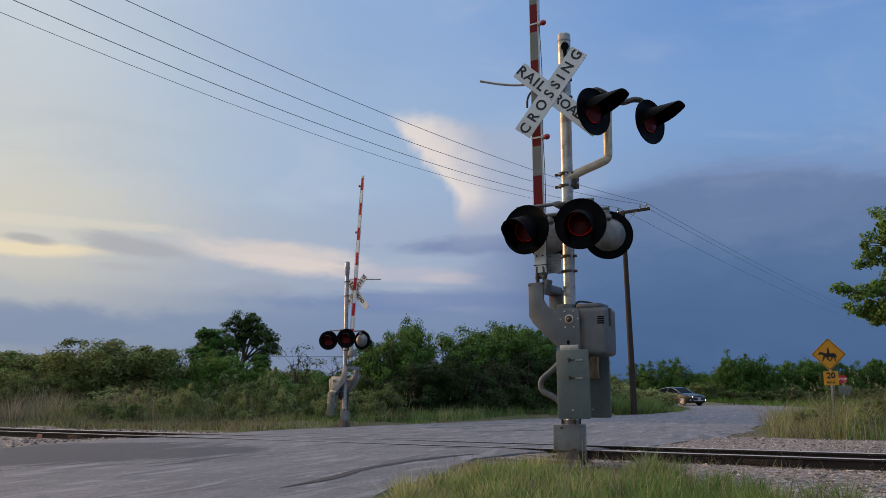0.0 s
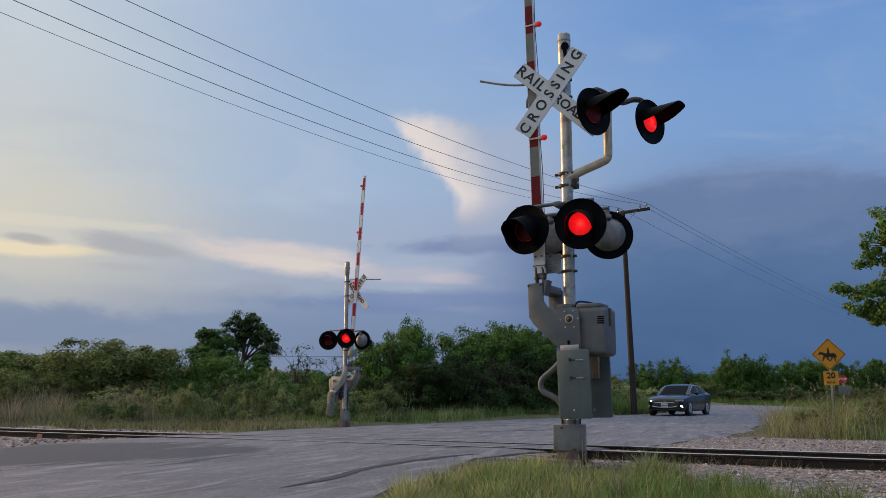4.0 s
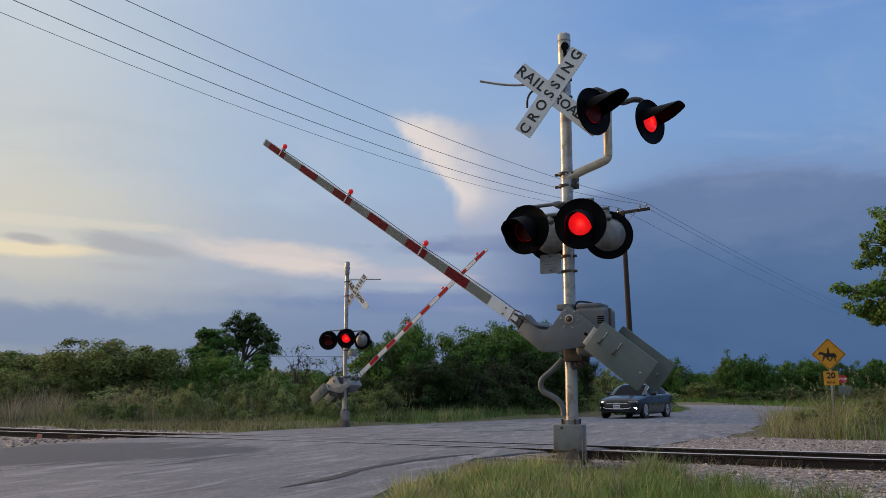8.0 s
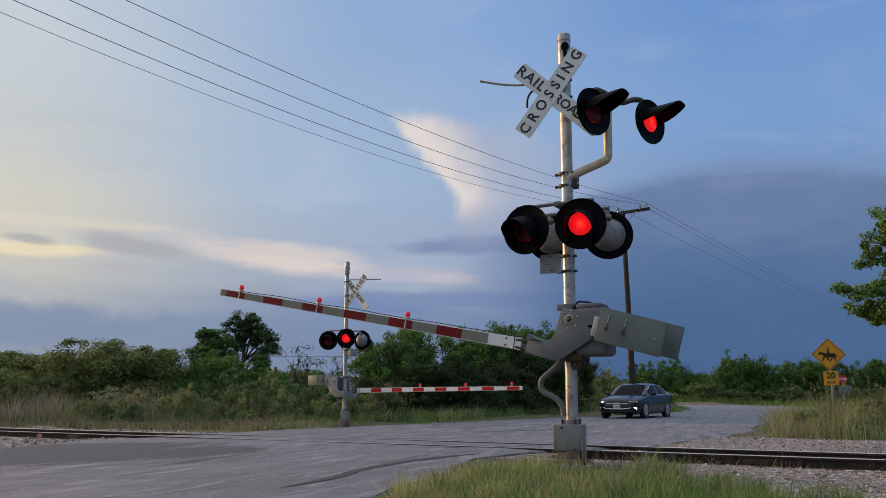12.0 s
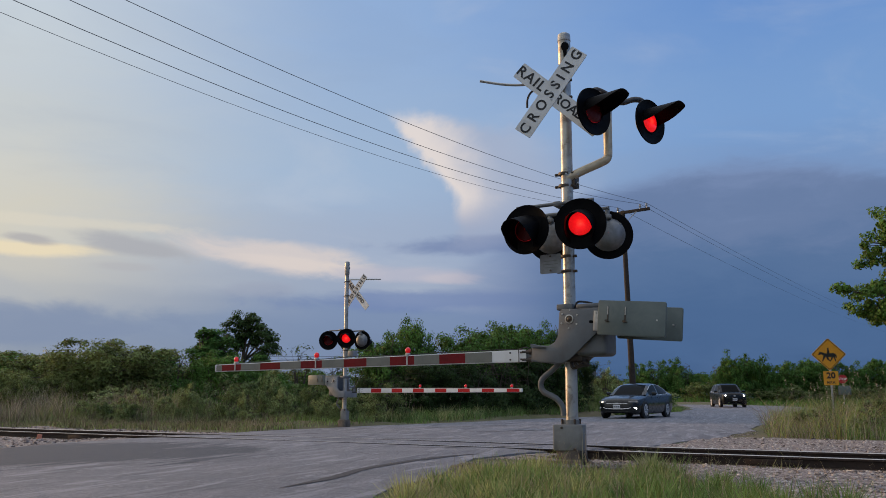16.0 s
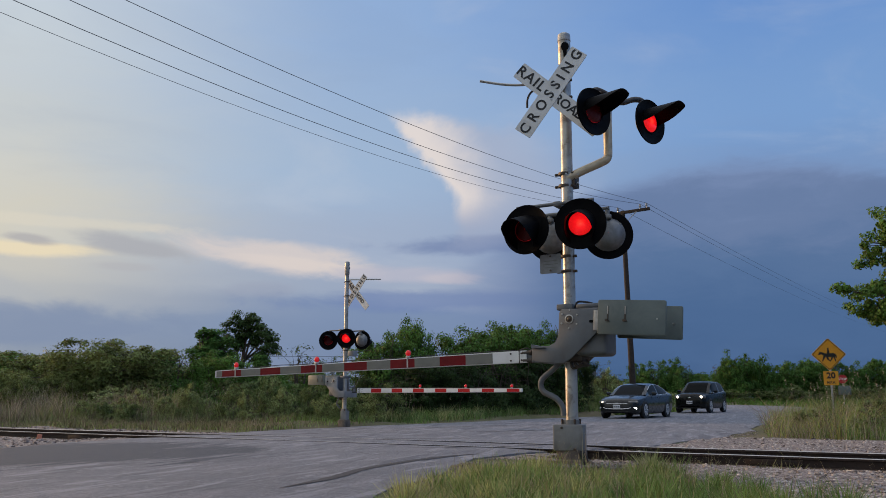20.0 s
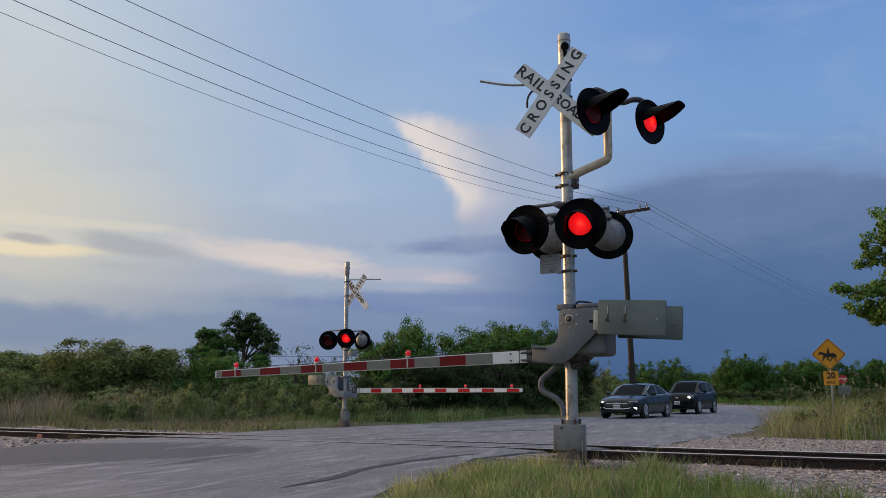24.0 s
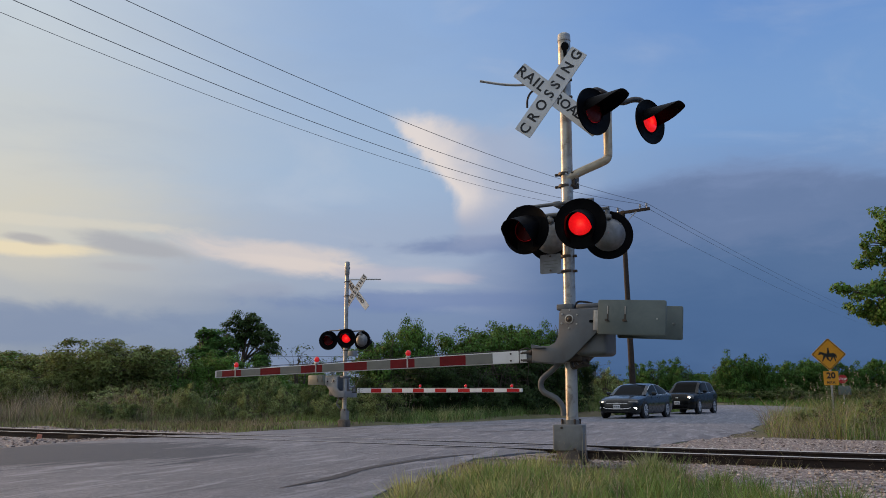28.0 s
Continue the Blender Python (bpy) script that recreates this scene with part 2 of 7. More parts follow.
def gravel_material():
    """A bed of packed crushed stones, each with its own tone and rounded top."""
    m = bpy.data.materials.new("ballast_gravel_bed")
    m.use_nodes = True
    k = Nodes(m.node_tree)
    vec = k.add("ShaderNodeTexCoord").outputs["Object"]
    big = k.add("ShaderNodeTexVoronoi", {"Vector": vec, "Scale": 30.0})
    fine = k.add("ShaderNodeTexVoronoi", {"Vector": vec, "Scale": 58.0})
    tone = k.add("ShaderNodeSeparateColor", {0: big.outputs[1]})
    tone2 = k.add("ShaderNodeSeparateColor", {0: fine.outputs[1]})
    col = k.mix(tone.outputs[0], (0.13, 0.105, 0.098), (0.40, 0.345, 0.325))
    col = k.mix(k.math("MULTIPLY", tone2.outputs[0], 0.6), col, (0.26, 0.205, 0.19))
    col = k.mix(k.step(tone.outputs[1], 0.86, 0.9), col, (0.52, 0.49, 0.46))
    gap = k.math("MULTIPLY", k.step(big.outputs[0], 0.45, 0.75), 0.7)
    col = k.mix(gap, col, (0.05, 0.042, 0.04))
    col = k.mix(k.step(k.noise(vec, 1.1, 5, 0.6), 0.45, 0.65, 0.0, 0.35), col, (0.15, 0.125, 0.115))
    hgt = k.math("ADD", k.math("MULTIPLY", big.outputs[0], -1.0), k.math("MULTIPLY", fine.outputs[0], -0.4))
    bmp = k.add("ShaderNodeBump", {"Strength": 0.9, "Distance": 0.02, "Height": hgt}).outputs[0]
    b = k.add("ShaderNodeBsdfPrincipled", {"Base Color": col, "Roughness": 0.92, "Normal": bmp})
    k.l.new(b.outputs[0], k.add("ShaderNodeOutputMaterial").inputs[0])
    return m


def soil_material():
    m = bpy.data.materials.new("grassy_soil")
    m.use_nodes = True
    k = Nodes(m.node_tree)
    vec = k.add("ShaderNodeTexCoord").outputs["Object"]
    col = k.mix(k.step(k.noise(vec, 0.35, 6, 0.6), 0.35, 0.65), (0.085, 0.095, 0.035), (0.14, 0.115, 0.06))
    col = k.mix(k.step(k.noise(vec, 9, 5, 0.7), 0.5, 0.75, 0, 0.7), col, (0.19, 0.16, 0.10))
    bmp = k.add("ShaderNodeBump", {"Strength": 0.8, "Distance": 0.05, "Height": k.noise(vec, 14, 6, 0.7)}).outputs[0]
    b = k.add("ShaderNodeBsdfPrincipled", {"Base Color": col, "Roughness": 0.95, "Normal": bmp})
    k.l.new(b.outputs[0], k.add("ShaderNodeOutputMaterial").inputs[0])
    return m


def lamp_glow(name, color, power, ring=True):
    """A lit lens: bright in the middle, ribbed, darker towards the rim."""
    m = bpy.data.materials.new(name)
    m.use_nodes = True
    k = Nodes(m.node_tree)
    vec = k.add("ShaderNodeTexCoord").outputs["Object"]
    rad = k.add("ShaderNodeVectorMath", {0: vec}, operation="LENGTH").outputs[1]
    fall = k.step(rad, 0.0, 0.15, 1.0, 0.55)
    rib = k.add("ShaderNodeTexVoronoi", {"Vector": vec, "Scale": 55.0}).outputs[0]
    e = k.math("MULTIPLY", fall, k.step(rib, 0.0, 0.7, 1.12, 0.85))
    col = k.mix(k.step(rad, 0.0, 0.07), (1.0, 0.075, 0.04), color)
    b = k.add("ShaderNodeBsdfPrincipled", {"Base Color": (0.25, 0.01, 0.01, 1), "Roughness": 0.25, "Emission Color": col, "Emission Strength": k.math("MULTIPLY", e, power)})
    k.l.new(b.outputs[0], k.add("ShaderNodeOutputMaterial").inputs[0])
    return m


ASPHALT = asphalt_material()
SOIL = soil_material()
TAR = material("crack_sealing_tar", (0.05, 0.048, 0.053), 0.85, second=(0.10, 0.095, 0.097), scale=12, bump=0.5, spec=0.3)
GRAVEL = gravel_material()
STONE = material("ballast_stone", (0.31, 0.25, 0.23), 0.9, second=(0.14, 0.11, 0.098), scale=2.2, amount=1.0, bump=0.4, island=0.75, stain=(0.42, 0.39, 0.375), stain_scale=7, stain_amount=0.7)
GRAVEL_DARK = material("dark_roadside_gravel", (0.20, 0.185, 0.185), 0.95, second=(0.11, 0.10, 0.10), scale=9, bump=0.4, island=0.6)
GALV = material("galvanised_steel", (0.50, 0.50, 0.49), 0.42, 0.75, second=(0.36, 0.36, 0.36), scale=14, amount=0.9, bump=0.08, bump_scale=60, stain=(0.30, 0.27, 0.23), stain_scale=4.5, stain_amount=0.45)
MAST_PAINT = material("aluminium_painted_mast", (0.47, 0.46, 0.435), 0.42, 0.6, second=(0.36, 0.35, 0.335), scale=9, amount=0.9, bump=0.1, bump_scale=50, stain=(0.17, 0.14, 0.115), stain_scale=8, stain_amount=0.75)
# aluminium paint with the golden light of the low sun mixed into its colour
PIPE_SUNLIT = material("sun_tinted_aluminium_paint", (0.56, 0.47, 0.34), 0.45, 0.25, second=(0.44, 0.36, 0.25), scale=7, amount=0.9, bump=0.1, bump_scale=50, stain=(0.25, 0.19, 0.13), stain_scale=5, stain_amount=0.5)
GREY = material("grey_painted_steel", (0.135, 0.146, 0.158), 0.55, 0.2, second=(0.105, 0.114, 0.124), scale=3.5, amount=0.9, bump=0.1, bump_scale=45, stain=(0.115, 0.105, 0.10), stain_scale=2.6, stain_amount=0.5)
GREY_PALE = material("pale_grey_painted_steel", (0.26, 0.27, 0.285), 0.55, 0.2, second=(0.20, 0.21, 0.22), scale=3.5, amount=0.9, bump=0.1, bump_scale=45, stain=(0.16, 0.15, 0.14), stain_scale=2.6, stain_amount=0.4)
GREYGREEN = material("grey_green_painted_plate", (0.112, 0.142, 0.142), 0.5, 0.15, second=(0.09, 0.116, 0.117), scale=2.4, amount=0.9, bump=0.08, bump_scale=30, stain=(0.16, 0.185, 0.18), stain_scale=3.5, stain_amount=0.4)
DIRTY_CONCRETE = material("earth_stained_concrete", (0.15, 0.125, 0.105), 0.95, second=(0.08, 0.066, 0.056), scale=8, amount=1.0, bump=0.9, bump_scale=22, stain=(0.06, 0.05, 0.04), stain_scale=4)
DARKSTEEL = material("dark_oxidised_steel", (0.07, 0.065, 0.06), 0.6, 0.6, second=(0.13, 0.085, 0.055), scale=8, amount=0.8, bump=0.3)
BLACK = material("matt_black_paint", (0.003, 0.003, 0.004), 0.5, second=(0.005, 0.005, 0.006), scale=6, stain=(0.012, 0.011, 0.011), stain_scale=6, stain_amount=0.3, spec=0.06)
RUSTY_TAN = material("rust_stained_tan_steel", (0.30, 0.235, 0.15), 0.8, 0.1, second=(0.17, 0.115, 0.07), scale=9, amount=1.0, bump=0.4, stain=(0.09, 0.06, 0.04), stain_scale=6)
RAILSTEEL = material("rusty_rail_side", (0.022, 0.016, 0.014), 0.85, 0.2, second=(0.035, 0.023, 0.018), scale=6, amount=0.9, bump=0.4)
RAILTOP = material("polished_rail_head", (0.62, 0.58, 0.55), 0.42, 0.8, second=(0.42, 0.37, 0.33), scale=3, amount=0.7)
TIMBER = material("old_timber_sleeper", (0.11, 0.085, 0.065), 0.95, second=(0.06, 0.048, 0.04), scale=12, amount=0.9, bump=0.9, bump_scale=25)
POLEWOOD = material("creosoted_pole_wood", (0.042, 0.03, 0.024), 0.9, second=(0.025, 0.018, 0.015), scale=10, amount=0.9, bump=0.6)
WHITE_SIGN = material("white_sign_sheeting", (0.74, 0.74, 0.73), 0.45, second=(0.64, 0.63, 0.60), scale=5, amount=0.7, stain=(0.50, 0.47, 0.42), stain_scale=3.5, stain_amount=0.35)
SIGN_BLACK = material("sign_black_ink", (0.015, 0.015, 0.017), 0.5)
SIGN_YELLOW = material("amber_sign_sheeting", (0.80, 0.36, 0.02), 0.45, second=(0.68, 0.29, 0.015), scale=3, amount=0.6)
SIGN_RED = material("red_sign_sheeting", (0.45, 0.02, 0.025), 0.45, second=(0.36, 0.02, 0.02), scale=4)
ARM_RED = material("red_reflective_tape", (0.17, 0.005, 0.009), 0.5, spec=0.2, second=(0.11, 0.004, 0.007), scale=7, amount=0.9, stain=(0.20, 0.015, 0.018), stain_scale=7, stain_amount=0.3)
# grey tape between the red stripes of the near arm
ARM_GREY = material("dull_grey_reflective_tape", (0.17, 0.175, 0.155), 0.5, second=(0.13, 0.135, 0.12), scale=6, amount=0.8)
ARM_WHITE = material("white_arm_paint", (0.72, 0.72, 0.72), 0.45, second=(0.6, 0.6, 0.59), scale=5, amount=0.7)
LENS_OFF = material("unlit_red_lens", (0.10, 0.006, 0.009), 0.4, second=(0.06, 0.004, 0.006), scale=30, bump=0.35, bump_scale=60, spec=0.25)
LENS_ON = lamp_glow("lit_red_lens", (1.0, 0.008, 0.012), 1.25)
BEAD_OFF = material("unlit_red_bead", (0.30, 0.012, 0.022), 0.2, second=(0.2, 0.01, 0.015), scale=20, coat=0.3)
BEAD_ON = material("lit_red_bead", (0.30, 0.006, 0.009), 0.3, emit=((1.0, 0.010, 0.018), 0.30), coat=0.15)
RUBBER = material("black_rubber", (0.018, 0.018, 0.019), 0.8, second=(0.03, 0.03, 0.03), scale=9)
CABLE = material("black_cable", (0.02, 0.02, 0.022), 0.6)
WIRE = material("weathered_line_wire", (0.06, 0.07, 0.095), 0.6, 0.2)
PORCELAIN = material("grey_insulator", (0.30, 0.31, 0.33), 0.3)
NOTICE = material("dull_notice_metal", (0.22, 0.24, 0.27), 0.5, 0.4, second=(0.15, 0.165, 0.19), scale=12, amount=0.9)
CASTBOX = material("weathered_grey_cast_iron", (0.23, 0.225, 0.215), 0.6, 0.1, second=(0.17, 0.165, 0.158), scale=6, amount=0.9, bump=0.3, bump_scale=40, stain=(0.12, 0.105, 0.09), stain_scale=3.5, stain_amount=0.6)
CASTING = material("dull_silver_casting", (0.25, 0.255, 0.26), 0.55, 0.35, second=(0.15, 0.152, 0.155), scale=8, amount=0.9, stain=(0.16, 0.15, 0.14), stain_scale=5, stain_amount=0.5)


# ---------------------------------------------------------------- mesh helpers
def finish(name, bm, mats, smooth=True):
    me = bpy.data.meshes.new(name)
    bm.normal_update()
    bm.to_mesh(me)
    bm.free()
    for m in (mats if isinstance(mats, (list, tuple)) else [mats]):
        me.materials.append(m)
    if smooth:
        me.shade_smooth()
        me.set_sharp_from_angle(angle=radians(38))
    return me


def part(name, bm, mats, parent, label="", kind=""):
    """One mesh object under a thing or under a part."""
    ob = new(name, bm if isinstance(bm, bpy.types.Mesh) else finish(name, bm, mats))
    ob.parent = parent
    return tagged(ob, label, kind=kind)


def thing(name, m, label, category, group="", kind=""):
    ob = new(name)
    ob.empty_display_size = 0.3
    ob.matrix_world = m
    return tagged(ob, label, category, group, kind)


def mesh_np(name, verts, faces, mats, smooth=False):
    """A mesh from arrays: verts (n, 3), faces (m, 3 or 4)."""
    me = bpy.data.meshes.new(name)
    verts, faces = np.asarray(verts, np.float32), np.asarray(faces, np.int32)
    k = faces.shape[1]
    me.vertices.add(len(verts))
    me.vertices.foreach_set("co", verts.ravel())
    me.loops.add(faces.size)
    me.loops.foreach_set("vertex_index", faces.ravel())
    me.polygons.add(len(faces))
    me.polygons.foreach_set("loop_start", np.arange(0, faces.size, k, dtype=np.int32))
    me.update(calc_edges=True)
    me.validate()
    for m in (mats if isinstance(mats, (list, tuple)) else [mats]):
        me.materials.append(m)
    if smooth:
        me.shade_smooth()
    return me


def box(bm, size, at=(0, 0, 0), bevel=0.0, rot=None, seg=2, mat=0):
    m = Matrix.Translation(at) @ (rot or Matrix()) @ Matrix.Diagonal((*size, 1))
    r = bmesh.ops.create_cube(bm, size=1.0, matrix=m)
    vs = r["verts"]
    fs = list({f for v in vs for f in v.link_faces})
    if bevel:
        es = list({e for v in vs for e in v.link_edges})
        rb = bmesh.ops.bevel(bm, geom=es, offset=bevel, segments=seg, affect="EDGES", profile=0.5)
        fs = list({f for f in rb["faces"]} | {f for f in fs if f.is_valid})
    for f in fs:
        f.material_index = mat
    return bm


def rod(bm, a, b, r0, r1=None, seg=14, mat=0, caps=True):
    a, b = Vector(a), Vector(b)
    d = b - a
    m = Matrix.Translation((a + b) / 2) @ d.to_track_quat("Z", "Y").to_matrix().to_4x4()
    r = bmesh.ops.create_cone(bm, cap_ends=caps, segments=seg, radius1=r0, radius2=r0 if r1 is None else r1, depth=d.length, matrix=m)
    for f in {f for v in r["verts"] for f in v.link_faces}:
        f.material_index = mat
    return bm


def ball(bm, at, r, seg=12, rings=8, mat=0):
    res = bmesh.ops.create_uvsphere(bm, u_segments=seg, v_segments=rings, radius=1, matrix=Matrix.Translation(at) @ Matrix.Diagonal((*(r if isinstance(r, tuple) else (r, r, r)), 1)))
    for f in {f for v in res["verts"] for f in v.link_faces}:
        f.material_index = mat
    return bm


def smooth_path(pts, n=6):
    """Points along a smooth curve through pts."""
    p = [Vector(q) for q in pts]
    p = [p[0] * 2 - p[1]] + p + [p[-1] * 2 - p[-2]]
    out = []
    for i in range(1, len(p) - 2):
        a, b, c, d = p[i - 1:i + 3]
        for j in range(n):
            t = j / n
            out.append(0.5 * ((2 * b) + (c - a) * t + (2 * a - 5 * b + 4 * c - d) * t * t + (3 * b - a - 3 * c + d) * t ** 3))
    return out + [p[-2]]


def tube(bm, pts, r, seg=8, mat=0):
    """A round tube along points; r is one radius or one for each point."""
    pts = [Vector(q) for q in pts]
    rings, up = [], Vector((0.13, 0.21, 0.97))
    for i, q in enumerate(pts):
        d = (pts[min(i + 1, len(pts) - 1)] - pts[max(i - 1, 0)]).normalized()
        u = d.cross(up)
        u = u.normalized() if u.length > 1e-3 else d.orthogonal().normalized()
        w = d.cross(u)
        rr = r[i] if isinstance(r, (list, tuple)) else r
        rings.append([bm.verts.new(q + (u * math.cos(a) + w * math.sin(a)) * rr) for a in (2 * math.pi * j / seg for j in range(seg))])
    for a, b in zip(rings, rings[1:]):
        for j in range(seg):
            bm.faces.new((a[j], a[(j + 1) % seg], b[(j + 1) % seg], b[j])).material_index = mat
    bm.faces.new(rings[0][::-1]).material_index = mat
    bm.faces.new(rings[-1]).material_index = mat
    return bm


def lathe(bm, profile, seg=28, axis="Y", mat=0, close=False):
    """Turn (radius, along) pairs round an axis."""
    rings = []
    for r, h in profile:
        ring = []
        for j in range(seg):
            a = 2 * math.pi * j / seg
            ring.append(bm.verts.new((r * math.cos(a), h, r * math.sin(a)) if axis == "Y" else (r * math.cos(a), r * math.sin(a), h)))
        rings.append(ring)
    for a, b in zip(rings, rings[1:]):
        for j in range(seg):
            f = bm.faces.new((a[j], b[j], b[(j + 1) % seg], a[(j + 1) % seg]))
            f.material_index = mat
    if close:
        bm.faces.new(rings[0]).material_index = mat
        bm.faces.new(rings[-1][::-1]).material_index = mat
    bmesh.ops.recalc_face_normals(bm, faces=bm.faces[:])
    return bm


def plate(bm, outline, y0, y1, bevel=0.0, mat=0):
    """A flat plate: an outline in x and z, from y0 to y1."""
    vs = [bm.verts.new((x, y0, z)) for x, z in outline]
    f = bm.faces.new(vs)
    r = bmesh.ops.extrude_face_region(bm, geom=[f])
    top = [v for v in r["geom"] if isinstance(v, bmesh.types.BMVert)]
    for v in top:
        v.co.y = y1
    fs = list({q for v in vs + top for q in v.link_faces})
    bmesh.ops.recalc_face_normals(bm, faces=fs)
    if bevel:
        es = [e for e in {e for v in vs + top for e in v.link_edges} if e.calc_face_angle(0) > 0.6]
        bmesh.ops.bevel(bm, geom=es, offset=bevel, segments=2, affect="EDGES", profile=0.5)
    for f in bm.faces:
        f.material_index = mat
    return bm


def rounded(outline_w, outline_h, r, cx=0.0, cz=0.0, n=5):
    """A rectangle with round corners, as an outline."""
    out = []
    for sx, sz, a0 in ((1, 1, 0), (-1, 1, 90), (-1, -1, 180), (1, -1, 270)):
        for j in range(n + 1):
            a = radians(a0 + 90 * j / n)
            out.append((cx + sx * (outline_w / 2 - r) + r * math.cos(a), cz + sz * (outline_h / 2 - r) + r * math.sin(a)))
    return out


def words(text, size, m, mat, parent, name="lettering", spacing=1.0, bold=0.004):
    """Text as a flat mesh of its own, facing local -Y of m."""
    cu = bpy.data.curves.new(name, "FONT")
    cu.body, cu.size, cu.align_x, cu.align_y, cu.extrude, cu.space_character, cu.offset = text, size, "CENTER", "CENTER", 0.0015, spacing, bold
    cu.resolution_u = 3
    ob = new(name, cu)
    bpy.context.view_layer.update()
    me = bpy.data.meshes.new_from_object(ob.evaluated_get(bpy.context.evaluated_depsgraph_get()))
    bpy.data.objects.remove(ob)
    me.materials.clear()
    me.materials.append(mat)
    me.transform(m @ Matrix.Rotation(radians(90), 4, "X"))
    o = new(name, me)
    o.parent = parent
    return o


rng = np.random.default_rng(7)


# ---------------------------------------------------------------- ground, road, track
TRACK_D = Vector((-0.848, 0.529, 0)).normalized()
TRACK_N = Vector((0.529, 0.848, 0)).normalized()
NEAR_RAIL, FAR_RAIL = 13.17, 14.605
MAST_XY = (1.47, 9.92)
FAR_XY = (-3.03, 26.5)


def road_z(y):
    """Height of the road along the way: flat over the track, then slowly rising."""
    y = np.asarray(y, float)
    return np.clip(y - 20, 0, 18) * 0.004 + np.clip(y - 38, 0, 37) * 0.0105


# left and right edge of the road, from behind the camera to behind the far bushes
ROAD = [((-15, -16), (-3.6, -16)), ((-11.5, -6), (-2.4, -6)), ((-9.6, 3), (-1.4, 2.5)), ((-8.6, 10), (-0.62, 7.0)), ((-8.0, 14.2), (0.2, 11.4)),
        ((-7.5, 17.6), (1.5, 14.3)), ((-6.7, 20.6), (3.4, 15.7)), ((-5.1, 23.0), (5.6, 18.6)), ((-3.2, 26.6), (7.6, 22.0)), ((-0.7, 29.7), (9.4, 26)),
        ((4.4, 37.2), (12.8, 33.4)), ((8.6, 42.2), (16.2, 38.6)), ((12.6, 47.8), (20.0, 43.6)), ((14.9, 53.0), (23.3, 49.5)), ((16.4, 58), (25.4, 56)),
        ((17.3, 61.5), (26.4, 62)), ((17.6, 64.5), (26.0, 67.5)), ((17.0, 68), (24.0, 73)), ((13.5, 73.0), (19.0, 80)), ((5.0, 81), (9.0, 88.5)), ((-12, 93), (-8, 101))]


def road_rows():
    left = smooth_path([(*a, 0) for a, b in ROAD], 6)
    right = smooth_path([(*b, 0) for a, b in ROAD], 6)
    return left, right


def in_road(x, y, grow=0.0):
    """Which points lie on the road."""
    left, right = road_rows()
    ring = np.array([(v.x, v.y) for v in left] + [(v.x, v.y) for v in right[::-1]])
    if grow:
        mid = (np.array([(v.x, v.y) for v in left]) + np.array([(v.x, v.y) for v in right])) / 2
        mid = np.concatenate([mid, mid[::-1]])
        d = ring - mid
        ring = mid + d * (1 + grow / np.maximum(np.linalg.norm(d, axis=1), 0.1))[:, None]
    x, y = np.asarray(x, float), np.asarray(y, float)
    inside = np.zeros(x.shape, bool)
    for (x0, y0), (x1, y1) in zip(ring, np.roll(ring, -1, 0)):
        if y0 == y1:
            continue
        cross = ((y0 > y) != (y1 > y)) & (x < (x1 - x0) * (y - y0) / (y1 - y0) + x0)
        inside ^= cross
    return inside


def track_n(x, y):
    return np.asarray(x) * TRACK_N.x + np.asarray(y) * TRACK_N.y


def ground_z(x, y):
    """Height of the soil: just under the road, raised round both masts and on the verges."""
    x, y = np.asarray(x, float), np.asarray(y, float)
    z = road_z(y) - 0.045
    tr = np.exp(-((track_n(x, y) - 13.9) / 2.1) ** 4)
    wav = 0.035 * np.sin(x * 1.3 + 1.7 * np.sin(y * 0.6)) * np.cos(y * 1.1 + x * 0.4) + 0.02 * np.sin(x * 3.7 + y * 2.9)
    z = z + wav * (1 - tr) * 0.8
    z = z - 0.12 * tr * np.where(in_road(x, y, 0.7), 0.25, 1.0)
    z = z + 0.12 * np.exp(-(((x - 1.6) / 1.2) ** 2 + ((y - 9.9) / 1.1) ** 2)) 
    z = z + 0.15 * np.exp(-(((x + 4.0) / 2.5) ** 2 + ((y - 28.0) / 2.2) ** 2))
    z = z + 0.25 * np.clip((y - 30 + np.maximum(x, -40) * 0.25) / 12, 0, 1) * (x < 6 + (y - 38) * 0.5)
    z = np.where(in_road(x, y, 0.05), np.minimum(z, road_z(y) - 0.04), z)
    return z


def build_ground():
    def axis(fine_lo, fine_hi, step, far):
        mid = list(np.arange(fine_lo, fine_hi + step / 2, step))
        lo, hi, s = [], [], step
        a, b = mid[0], mid[-1]
        while b < far:
            s *= 1.22
            a, b = a - s, b + s
            lo.append(a)
            hi.append(b)
        return np.array(lo[::-1] + mid + hi)

    xs, ys = axis(-14, 14, 0.25, 2600), axis(-2, 32, 0.25, 2600)
    X, Y = np.meshgrid(xs, ys)
    Z = ground_z(X.ravel(), Y.ravel())
    v = np.stack([X.ravel(), Y.ravel(), Z], 1)
    w = len(xs)
    i = (np.arange(len(ys) - 1)[:, None] * w + np.arange(w - 1)[None]).ravel()
    tagged(new("ground", mesh_np("ground", v, np.stack([i, i + 1, i + w + 1, i + w], 1), SOIL, True)),
           "grassy brown soil spreading flat to the horizon", "ground", kind="structure")


